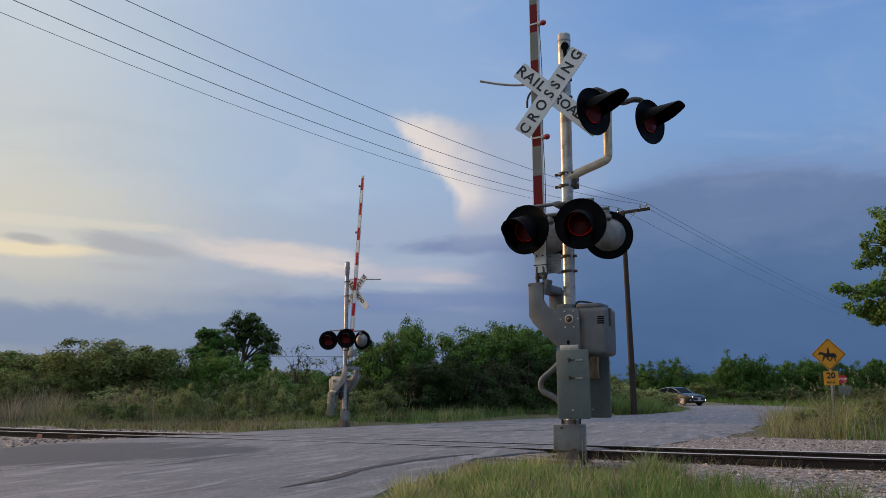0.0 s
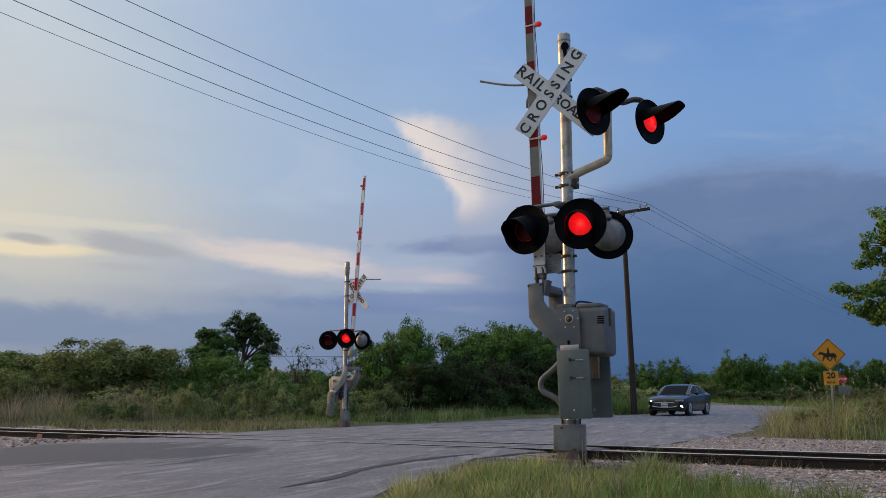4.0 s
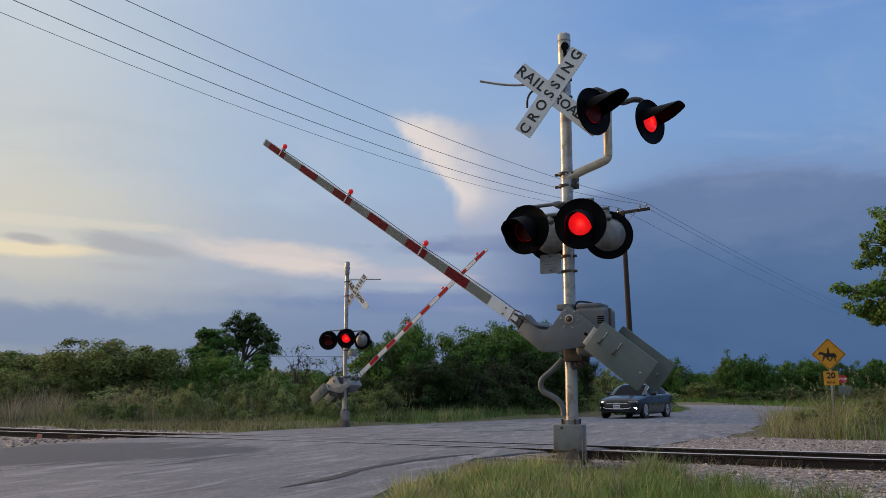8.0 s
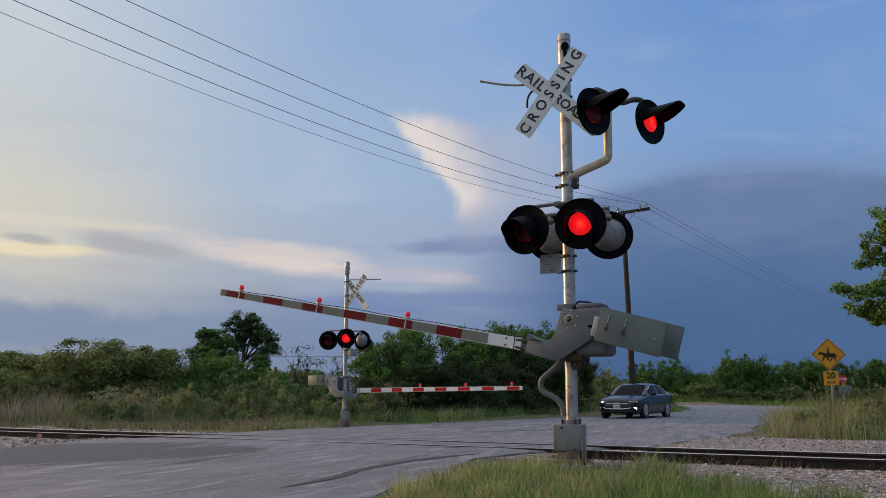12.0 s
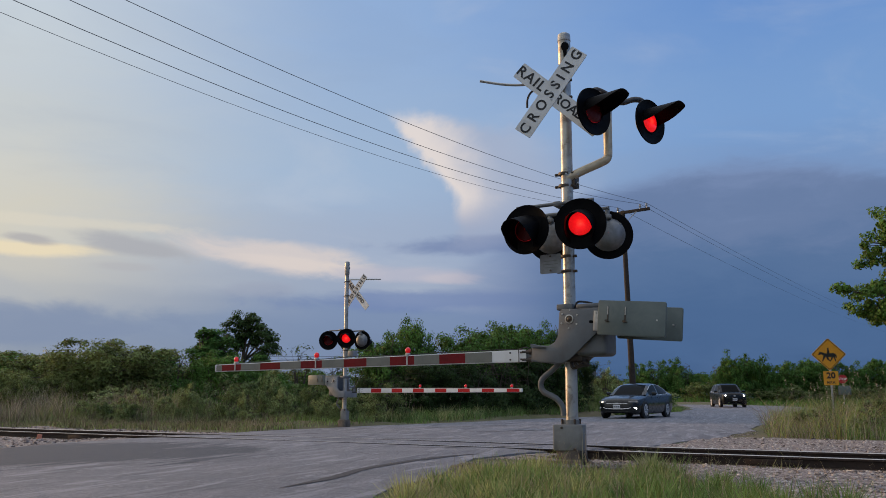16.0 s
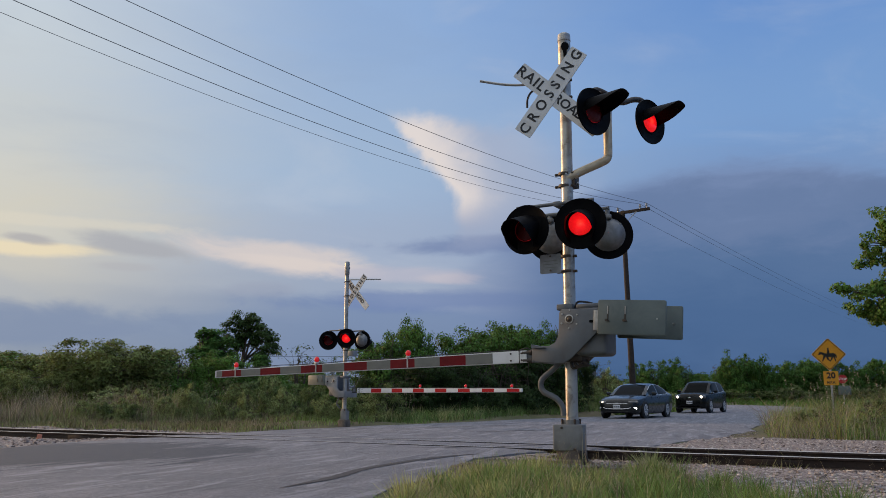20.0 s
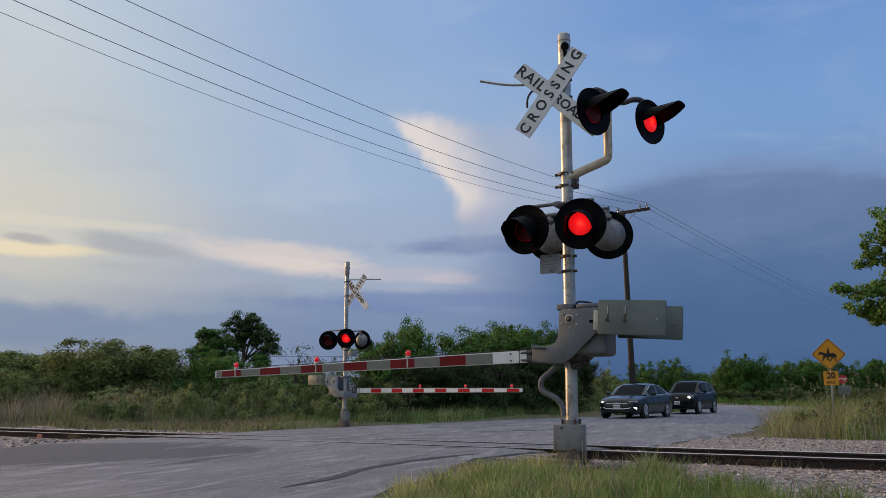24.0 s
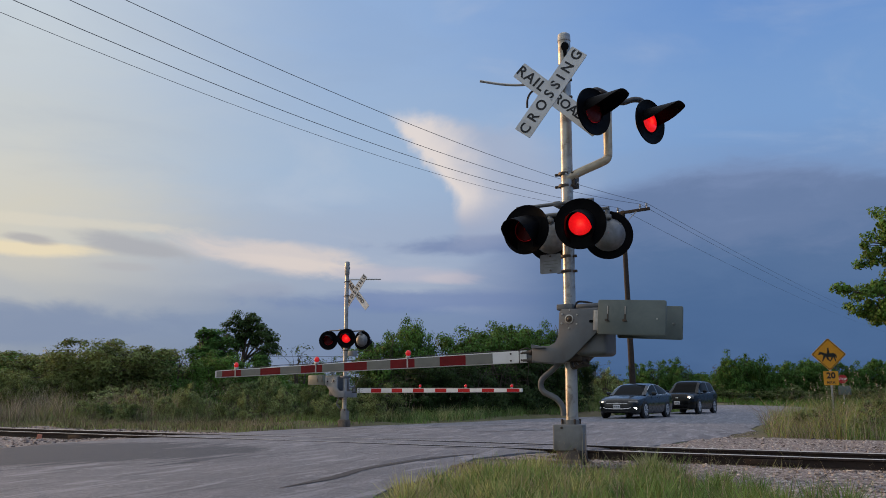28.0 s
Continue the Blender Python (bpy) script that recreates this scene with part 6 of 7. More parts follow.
GRASS_FRESH = material("fresh_green_grass_blade", (0.17, 0.255, 0.075), 0.6, second=(0.10, 0.165, 0.05), scale=1.2, amount=0.9, island=0.4, trans=0.45, spec=0.2)
# grass blade with the low sun's yellow put into its colour
GRASS_GOLD = material("sunlit_yellow_green_blade", (0.42, 0.43, 0.19), 0.65, second=(0.28, 0.30, 0.125), scale=1.0, amount=0.9, island=0.35, trans=0.45, spec=0.15)
STRAW = material("dry_straw_grass", (0.40, 0.335, 0.235), 0.8, second=(0.29, 0.24, 0.165), scale=0.8, amount=0.9, island=0.4, trans=0.25, spec=0.15)
WEED = material("weed_leaf", (0.26, 0.265, 0.09), 0.65, second=(0.18, 0.195, 0.065), scale=1.0, amount=0.9, island=0.5, trans=0.3, spec=0.15)


def leaves(g, centers, sizes, per, leaf, flat=0.75, tri=False):
    """Leaves scattered over clumps, thickest on each clump's upper side: arrays of verts and faces, kites or triangles."""
    k = len(centers)
    c = np.repeat(centers, per, 0)
    s = np.repeat(sizes, per)[:, None]
    d = g.normal(size=(k * per, 3))
    if tri:
        d[:, 2] = np.where(g.random(len(d)) < 0.55, np.abs(d[:, 2]), d[:, 2])
    d /= np.linalg.norm(d, axis=1, keepdims=True)
    rad = g.random((k * per, 1)) ** 0.40
    p = c + d * rad * s * np.array([1, 1, flat])
    u = g.normal(size=p.shape)
    u /= np.linalg.norm(u, axis=1, keepdims=True)
    ctr = centers.mean(0)
    out = (p - ctr) / np.maximum(np.linalg.norm(p - ctr, axis=1, keepdims=True), 1e-6)
    n = d * 0.95 + out * 0.4 + g.normal(size=p.shape) * 0.40 + np.array([0, 0, 0.30])
    v = np.cross(n, u)
    v /= np.maximum(np.linalg.norm(v, axis=1, keepdims=True), 1e-6)
    u = np.cross(v, n / np.linalg.norm(n, axis=1, keepdims=True))
    l = leaf * (0.6 + g.random((len(p), 1)) * 0.8)
    w = l * 0.5
    if tri:
        verts = np.stack([p - v * w * 0.9, p + v * w * 0.9, p + u * l], 1).reshape(-1, 3)
        return verts, np.arange(len(verts)).reshape(-1, 3)
    verts = np.stack([p, p + u * l * 0.5 + v * w, p + u * l, p + u * l * 0.5 - v * w], 1).reshape(-1, 3)
    return verts, np.arange(len(verts)).reshape(-1, 4)


def crown_points(g, n, h, w, low, skirt=0.0):
    """Clump centres for an uneven crown between heights low and h, of width w."""
    lobes = g.integers(5, 8)
    lc = np.stack([(g.random(lobes) - 0.5) * w * 0.6, (g.random(lobes) - 0.5) * w * 0.6, low + (h - low) * (0.40 + 0.26 * g.random(lobes))], 1)
    lr = (0.26 + 0.16 * g.random(lobes)) * w
    out = []
    for i in range(n):
        j = g.integers(0, lobes)
        d = g.normal(size=3)
        d /= np.linalg.norm(d)
        q = lc[j] + d * lr[j] * np.array([1, 1, 0.5 * h / w * 1.5]) * (0.62 + 0.45 * g.random())
        q[2] = min(max(q[2], low * 0.6 + 0.1 * g.random()), h * (0.93 + 0.07 * g.random()))
        if g.random() < skirt:
            a, rr = g.random() * 6.283, w * (0.30 + 0.18 * g.random())
            q = np.array([math.cos(a) * rr, math.sin(a) * rr, h * (0.04 + 0.34 * g.random())])
        out.append(q)
    return np.array(out)


def plant(name, seed, h, w, low, clumps, per, leaf, mat, stems=4, clump=0.30, label="", category="bush", lobes=None, sprigs=0):
    """A shrub or tree: tapered stems with limbs and a crown of small leaves."""
    g = np.random.default_rng(seed)
    r = random.Random(seed)
    t = thing(name, Matrix(), label, category)
    if lobes:
        cs = []
        for i in range(clumps):
            x, y, z, rad = lobes[i % len(lobes)]
            d = g.normal(size=3)
            cs.append(np.array((x, y, z)) + d / np.linalg.norm(d) * rad * g.random() ** 0.4)
        cs = np.array(cs)
    else:
        cs = crown_points(g, clumps, h, w, low, 0.32 if stems > 1 and low < 0.5 else 0.0)
    sizes = clump * (0.6 + 0.8 * g.random(len(cs)))
    # long shoots that stand out of the crown's top
    shoots = []
    order = np.argsort(-cs[:, 2])
    for i in range(sprigs):
        q = cs[order[g.integers(0, max(4, len(cs) // 3))]]
        d = np.array((g.normal() * 0.35, g.normal() * 0.35, 1.0))
        ln = h * (0.03 + 0.06 * g.random())
        shoots.append((q, d * ln))
        cs = np.concatenate([cs, [q + d * ln * u for u in (0.35, 0.6, 0.8, 1.0)]])
        sizes = np.concatenate([sizes, np.array((0.55, 0.42, 0.30, 0.2)) * clump])
    for i in range(stems):
        bm = bmesh.new()
        a = r.uniform(0, 6.28)
        b = Vector((math.cos(a), math.sin(a), 0)) * (0.12 * w * (stems > 1))
        top = Vector((math.cos(a) * w * 0.22, math.sin(a) * w * 0.22, h * r.uniform(0.6, 0.8)))
        pts = smooth_path([b * 0.4, b + Vector((0, 0, h * 0.25)), b.lerp(top, 0.5) + Vector((r.uniform(-.1, .1), r.uniform(-.1, .1), h * 0.2)), top], 3)
        rr = (0.013 if stems > 1 else 0.035) * h
        tube(bm, pts, [rr * (1 - 0.8 * j / (len(pts) - 1)) for j in range(len(pts))], 7)
        for q in range(5 if stems > 1 else 16):
            k = pts[r.randrange(len(pts) // 3, len(pts))]
            e = Vector(cs[r.randrange(clumps)])
            tube(bm, [k, k.lerp(e, 0.5) + Vector((0, 0, 0.08 * h)), e], [rr * 0.35, rr * 0.22, rr * 0.08], 5)
        for q, d in shoots[i::stems]:
            tube(bm, [pts[-1], tuple(q), tuple(q + d)], [rr * 0.2, 0.010, 0.004], 4)
        part("stem" if stems > 1 else "trunk", bm, BARK, t, "rough brown stem" if stems > 1 else "slender rough trunk with limbs")
    v, f = leaves(g, cs[:clumps], sizes[:clumps], per, leaf, tri=True)
    if sprigs:
        v2, f2 = leaves(g, cs[clumps:], sizes[clumps:], 20, leaf, tri=True)
        v, f = np.concatenate([v, v2]), np.concatenate([f, f2 + len(v)])
    part("crown", mesh_np("crown", v, f, mat), None, t, "dense crown of small leaves")
    return t


def blades(g, xy, h, width, lean=0.35, z0=None):
    """Bent grass blades standing at xy."""
    n = len(xy)
    z = ground_z(xy[:, 0], xy[:, 1]) if z0 is None else z0
    a = g.random(n) * 6.283
    hh = h * (0.55 + 0.6 * g.random(n))
    ln = hh * lean * (0.3 + g.random(n) * 1.2)
    b = g.random(n) * 6.283
    dx, dy = np.cos(b) * ln, np.sin(b) * ln
    wx, wy = np.cos(a) * width / 2, np.sin(a) * width / 2
    p = np.zeros((n, 6, 3))
    for i, (t, ws) in enumerate(((0, 1.0), (0.5, 0.8), (1.0, 0.1))):
        px, py, pz = xy[:, 0] + dx * t * t, xy[:, 1] + dy * t * t, z - 0.02 + hh * t * (1 - 0.15 * t * lean)
        p[:, 2 * i] = np.stack([px - wx * ws, py - wy * ws, pz], 1)
        p[:, 2 * i + 1] = np.stack([px + wx * ws, py + wy * ws, pz], 1)
    f = np.array([(0, 1, 3, 2), (2, 3, 5, 4)])
    faces = (f[None] + (np.arange(n) * 6)[:, None, None]).reshape(-1, 4)
    return p.reshape(-1, 3), faces


def scatter(g, n, poly, clear=0.1, clump=0.0):
    """Random places inside a polygon and off the road."""
    poly = np.array(poly, float)
    lo, hi = poly.min(0), poly.max(0)
    p = lo + g.random((n * 3, 2)) * (hi - lo)
    inside = np.zeros(len(p), bool)
    for (x0, y0), (x1, y1) in zip(poly, np.roll(poly, -1, 0)):
        if y0 != y1:
            inside ^= ((y0 > p[:, 1]) != (y1 > p[:, 1])) & (p[:, 0] < (x1 - x0) * (p[:, 1] - y0) / (y1 - y0) + x0)
    p = p[inside & ~in_road(p[:, 0], p[:, 1], clear)]
    if clump:
        f = np.sin(p[:, 0] * 2.1 / clump + 1.3 * np.sin(p[:, 1] * 1.7 / clump)) + np.sin(p[:, 1] * 2.6 / clump + p[:, 0] / clump)
        p = p[f + g.normal(0, 0.8, len(p)) > -0.5]
    return p[:n]


def field(name, seed, n, poly, h, width, mat, label, lean=0.35, clear=0.1, clump=0.0, keep_off=0.0, slope=0.0, fade=None):
    g = np.random.default_rng(seed)
    p = scatter(g, n, poly, clear, clump)
    if fade:
        # thin out along x, from fade[0] (all stay) to fade[1] (none stays)
        p = p[g.random(len(p)) > (p[:, 0] - fade[0]) / (fade[1] - fade[0])]
    # trodden short round the near mast's foot
    p = p[(((p[:, 0] - 1.6) / 0.42) ** 2 + ((p[:, 1] - 9.45) / 0.75) ** 2 > 1) | (g.random(len(p)) < 0.12)]
    if keep_off:
        tn = track_n(p[:, 0], p[:, 1])
        p = p[(tn < 13.9 - keep_off) | (tn > 13.9 + keep_off)]
    hv = h * (0.78 + 0.28 * np.sin(p[:, 0] * 1.9 + 2 * np.sin(p[:, 1] * 1.3)) + 0.25 * np.sin(p[:, 0] * 7.3 + 2.5 * np.sin(p[:, 1] * 5.1))) * (1 + slope * p[:, 0])
    v, f = blades(g, p, hv, width, lean)
    return tagged(new(name, mesh_np(name, v, f, mat)), label, "grass", kind="stuff")


def tufts(name, seed, n, per, poly, h, width, mats, label, clear=0.05, spread=0.035):
    """Grass growing in tufts: blades that fan out from common roots."""
    g = np.random.default_rng(seed)
    c = scatter(g, n, poly, clear)
    c = c[((c[:, 0] - 1.62) / 0.55) ** 2 + ((c[:, 1] - 9.5) / 0.8) ** 2 > 1]
    size = np.repeat(0.55 + 0.65 * g.random(len(c)), per)
    off = g.normal(0, spread, (len(c) * per, 2)) * size[:, None]
    p = np.repeat(c, per, 0) + off
    v, f = blades(g, p, h * size, width, 0.25)
    v = v.reshape(-1, 6, 3)
    fan = off / spread * 0.055 * h / 0.2
    v[:, 2:4, :2] += fan[:, None] * 0.35
    v[:, 4:, :2] += fan[:, None]
    return tagged(new(name, mesh_np(name, v.reshape(-1, 3), f, mats)), label, "grass", kind="stuff")


def stalks(name, seed, n, poly, h, label, mat, clear=0.2, head=0.05, leaf=0.03, thin=0.008):
    """Tall seed stalks: a thin stem with a feathery head."""
    g = np.random.default_rng(seed)
    p = scatter(g, n, poly, clear)
    v, f = blades(g, p, h, thin, 0.25)
    tips = v.reshape(-1, 6, 3)[:, 4]
    hv, hf = leaves(g, tips, np.full(len(tips), head * 0.6), 12, leaf * 0.8, 4.5)
    return tagged(new(name, mesh_np(name, np.concatenate([v, hv]), np.concatenate([f, hf + len(v)]), mat)), label, "grass", kind="stuff")


def build_plants():
    protos = []
    for i in range(6):
        protos.append(plant("bush", 30 + i, 3.7, 4.2, 0.2, 140, 122, 0.089, (LEAF_WARM, LEAF_WARM, LEAF, LEAF, LEAF_SHADED, LEAF_SHADED)[i], 5, 0.42, label="dense wild green bush on the verge behind the road", sprigs=4))
    low = [plant("shrub", 40 + i, 1.7, 1.8, 0.1, 44, 64, 0.072, (SHRUB, SHRUB_DARK, SHRUB)[i], 4, 0.24, label="low olive green wild shrub in tall grass", category="shrub", sprigs=14) for i in range(3)]
    weeds = [plant("weed_clump", 50 + i, 1.0, 1.0, 0.05, 40, 46, 0.046, SHRUB_DARK if i == 2 else GREEN_WEED, 3, 0.15, label="tall leafy green weeds beside the road sign", category="weeds", sprigs=16) for i in range(3)]
    far = [plant("tree", 60 + i, 5.2, 6.5, 0.2, 150, 95, 0.16, LEAF_FAR, 3, 0.62, label="rounded far tree in a dark hedgerow", category="tree", sprigs=14) for i in range(4)]
    tall = plant("tree", 80, 5.7, 3.0, 1.5, 150, 120, 0.085, LEAF_TALL, 1, 0.27, label="slim dark tree rising above the bushes with gaps in its crown", category="tree",
                 lobes=((-0.1, 0, 4.9, 0.50), (0.35, 0, 4.95, 0.45), (-0.5, 0, 4.4, 0.55), (0.3, 0.2, 4.3, 0.5), (0.95, 0, 4.4, 0.36), (1.35, 0, 3.95, 0.40), (1.5, 0, 3.35, 0.38), (-0.85, 0, 3.8, 0.45), (-0.4, 0.2, 3.6, 0.35), (1.0, 0, 2.85, 0.45), (0.6, 0.2, 3.75, 0.28), (-0.9, 0.1, 2.9, 0.5)))
    slim = plant("tree", 82, 4.4, 2.4, 1.0, 110, 130, 0.09, LEAF_FAR, 1, 0.30, label="slim green tree among the bushes", category="tree",
                 lobes=((0.1, 0, 3.6, 0.55), (-0.3, 0, 2.9, 0.7), (0.4, 0, 2.7, 0.7), (0, 0, 2.0, 0.8)), sprigs=4)
    bare = plant("sapling", 81, 3.0, 2.6, 0.9, 26, 18, 0.08, SHRUB_DARK, 5, 0.24, label="sparse twiggy sapling with few leaves", category="sapling")
    r = random.Random(5)

    def put(proto, used, x, y, h, w, turn=None):
        base_h = proto["h"]
        m = pose(x, y, float(ground_z([x], [y])[0]) - 0.03, 0, 0, r.uniform(0, 360) if turn is None else turn)
        o = proto if proto not in used else copy_thing(proto, m)
        used.add(proto)
        o.matrix_world = m
        o.scale = (w / proto["w"], w / proto["w"], h / base_h)

    for group, h, w in ((protos, 3.7, 4.2), (low, 1.7, 1.8), (far, 5.2, 6.5), ([tall], 5.7, 3.0), ([slim], 4.4, 2.4), ([bare], 3.0, 2.6), (weeds, 1.0, 1.0)):
        for p in group:
            p["h"], p["w"] = h, w
    used = set()
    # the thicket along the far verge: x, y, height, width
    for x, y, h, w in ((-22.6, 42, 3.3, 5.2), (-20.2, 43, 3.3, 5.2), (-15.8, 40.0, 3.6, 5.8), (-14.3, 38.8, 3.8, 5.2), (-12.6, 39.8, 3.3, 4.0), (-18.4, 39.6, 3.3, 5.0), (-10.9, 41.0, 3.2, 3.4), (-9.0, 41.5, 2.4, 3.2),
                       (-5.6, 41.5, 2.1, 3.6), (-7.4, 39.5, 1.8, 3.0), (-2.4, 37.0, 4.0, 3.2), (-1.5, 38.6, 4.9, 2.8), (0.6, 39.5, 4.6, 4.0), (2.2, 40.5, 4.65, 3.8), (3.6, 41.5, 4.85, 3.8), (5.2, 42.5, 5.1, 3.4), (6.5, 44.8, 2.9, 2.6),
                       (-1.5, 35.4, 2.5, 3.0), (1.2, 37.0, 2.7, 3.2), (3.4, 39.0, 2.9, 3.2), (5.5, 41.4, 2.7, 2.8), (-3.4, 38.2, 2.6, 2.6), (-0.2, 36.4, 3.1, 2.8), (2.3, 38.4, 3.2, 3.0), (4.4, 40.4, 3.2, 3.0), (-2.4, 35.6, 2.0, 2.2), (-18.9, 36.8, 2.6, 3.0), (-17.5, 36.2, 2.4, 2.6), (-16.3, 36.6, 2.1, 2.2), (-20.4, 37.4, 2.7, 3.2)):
        # low bushes before the thicket take the leaves darkened for shade
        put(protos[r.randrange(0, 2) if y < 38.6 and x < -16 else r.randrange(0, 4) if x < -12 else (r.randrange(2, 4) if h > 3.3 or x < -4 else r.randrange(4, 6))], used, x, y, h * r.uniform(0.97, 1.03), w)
    for i in range(11):
        x = -27 + i * 3.4
        put(protos[r.randrange(1, 6)], used, x, 48.5 + r.uniform(-1.5, 1.5) + max(0, x + 4) * 0.2, (2.7 if x < 4 else 1.9) + r.uniform(-0.4, 0.4), 4.4)
    put(tall, used, -10.9, 46.2, 5.45, 3.2, 0)
    put(slim, used, -12.2, 45.0, 4.5, 3.0)
    put(slim, used, -9.6, 45.0, 3.0, 2.0)
    put(bare, used, -7.2, 42.6, 3.3, 2.8)
    put(bare, used, 8.9, 49.0, 2.7, 2.4)
    put(bare, used, -5.4, 43.5, 2.8, 2.2)
    for x, y, h, w in ((-11.6, 33.0, 1.3, 1.4), (-9.4, 32.0, 1.2, 1.2), (-7.6, 31.4, 1.5, 1.3), (-6.6, 32.2, 1.7, 1.1), (-5.7, 30.4, 1.3, 0.9), (-4.7, 31.0, 1.65, 0.9), (-2.0, 31.4, 1.45, 1.5), (-3.4, 32.6, 1.2, 1.5), (-8.8, 35.5, 1.9, 2.2),
                       (-13.5, 35.5, 1.4, 2.0), (-6.0, 35.6, 1.5, 1.6), (-6.9, 34.4, 2.1, 1.0), (9.2, 46.8, 1.5, 2.0), (10.6, 49.5, 1.4, 2.4), (12.4, 52.5, 1.2, 2.4), (13.6, 55.0, 1.35, 2.4), (11.8, 55.5, 1.5, 3.0), (13.2, 58.5, 1.6, 3.2),
                       (8.2, 44.6, 0.9, 1.6), (8.0, 48.4, 1.9, 2.2), (5.6, 40.2, 0.7, 1.0), (6.6, 41.8, 0.8, 1.1), (7.7, 46.5, 2.3, 1.7), (9.0, 48.0, 2.6, 1.6), (10.0, 50.5, 2.0, 1.8)):
        put(low[r.randrange(3) if x < 7 else 0], used, x, y, h, w)
    for i in range(34):
        x = -12.5 + i * 0.28 + r.uniform(-0.3, 0.3)
        put(low[r.randrange(3)], used, x, 29.9 + r.uniform(0, 4.0), r.choice((0.4, 0.6, 0.9, 1.3)) * r.uniform(0.8, 1.15), r.uniform(0.4, 1.0))
    for i in range(26):
        x = 9.4 + 0.16 * i + r.uniform(-0.3, 0.3)
        y = 19.7 + r.uniform(0, 4.2) + max(0, x - 12) * 0.3
        put(weeds[2 if i % 3 == 1 else i % 2], used, x, y, (0.45 + 0.20 * (x - 9)) * r.uniform(0.8, 1.35), r.uniform(0.5, 1.0))
    for i in range(22):
        x = -13.0 + i * 0.5 + r.uniform(-0.3, 0.3)
        put(weeds[i % 3], used, x, 28.6 + r.uniform(0, 1.6) + max(0, -8 - x) * 0.3, r.uniform(0.45, 1.15), r.uniform(0.45, 0.9))
    # hedgerow beyond the far bend
    for x, y, h, w in ((24.3, 100, 4.5, 5.2), (27.6, 99, 4.9, 5.0), (30.4, 101, 3.5, 4.2), (21.0, 103, 3.2, 6), (29.2, 90.5, 4.3, 3.6), (31.2, 90.0, 5.4, 4.6), (33.8, 91.5, 4.6, 4.2), (36.2, 92, 4.3, 4.6), (38.6, 92, 5.1, 4.8), (41.2, 91, 5.3, 4.6), (44.0, 92, 4.5, 4.6),
                       (46.8, 92, 5.0, 4.6), (49.2, 93, 4.2, 4.4), (51.6, 91, 5.0, 4.6), (54.5, 92, 4.4, 5), (58, 92, 4.9, 6), (63, 94, 4.6, 7), (15, 106, 3.0, 7), (9, 106, 3.0, 7), (34.5, 97, 3.6, 6), (40, 97, 4.0, 7), (46.0, 97, 4.0, 7), (27, 105, 3.4, 8)):
        put(far[r.randrange(4)], used, x, y, h * 1.10, w)
    for i in range(17):
        put(low[1], used, 25.5 + 2.1 * i + r.uniform(-0.5, 0.5), 87.5 + r.uniform(-1, 1), r.uniform(1.3, 2.2), r.uniform(2.6, 3.6))
    for p in protos + low + far + weeds + [tall, slim, bare]:
        for k in ("h", "w"):
            for o in bpy.data.objects:
                if k in o:
                    del o[k]


def build_oak():
    """The tree at the roadside whose lower boughs reach into view."""
    g = np.random.default_rng(91)
    r = random.Random(91)
    t = thing("tree", pose(17.12, 25.5, 0.0), "large roadside oak with bright green overhanging boughs", "tree")
    bm = bmesh.new()
    tube(bm, smooth_path([(0, 0, -0.2), (0.1, 0, 1.6), (-0.1, 0.1, 3.2), (0.1, 0, 5.0), (0, 0, 7.2)], 4), [0.30 - 0.015 * i for i in range(17)], 12)
    ends = [(-4.1, -0.6, 5.95), (-4.0, 0.2, 5.3), (-3.6, -0.4, 6.5), (-4.9, -0.5, 3.95), (-4.3, 0.2, 3.55), (-4.1, -0.5, 3.3), (-3.7, 0.1, 4.4), (-3.4, 0.3, 3.3), (-3.3, -0.6, 5.0), (-3.5, 0.4, 3.25), (-4.15, -0.3, 5.5), (-3.2, 0.0, 5.8), (-3.9, 0.3, 4.15), (-3.2, -0.3, 4.7), (-4.5, -0.2, 3.45), (-3.0, 0.2, 3.7)]
    cs = []
    for e in ends:
        e = Vector(e)
        b = Vector((0, 0, max(2.6, e.z - 1.0)))
        m = b.lerp(e, 0.55) + Vector((0, r.uniform(-.2, .2), 0.25))
        pts = smooth_path([b, m, e], 4)
        tube(bm, pts, [0.09 - 0.009 * i for i in range(len(pts))], 7)
        for k in range(9):
            q = m.lerp(e, r.uniform(0.5, 1.08)) + Vector((r.gauss(0, 0.2), r.gauss(0, 0.3), r.gauss(0, 0.16)))
            cs.append(q)
            tube(bm, [m.lerp(e, 0.6), q], [0.02, 0.006], 5)
    for k in range(150):
        a, z = r.uniform(0, 6.28), r.uniform(2.8, 9.0)
        rad = 3.4 * math.sqrt(max(0.05, 1 - ((z - 5.5) / 3.8) ** 2)) * r.uniform(0.5, 1)
        q = Vector((math.cos(a) * rad + 0.6, math.sin(a) * rad, z))
        if q.x > -2.9:
            cs.append(q)
            if k % 5 == 0:
                tube(bm, [(0, 0, z - 0.8), q], [0.06, 0.015], 6)
    part("trunk", bm, BARK, t, "rough grey-brown trunk and limbs")
    v, f = leaves(g, np.array([tuple(c) for c in cs]), 0.23 * (0.6 + 0.7 * g.random(len(cs))), 120, 0.080)
    part("crown", mesh_np("crown", v, f, LEAF_BRIGHT), None, t, "open crown of bright green leaves")


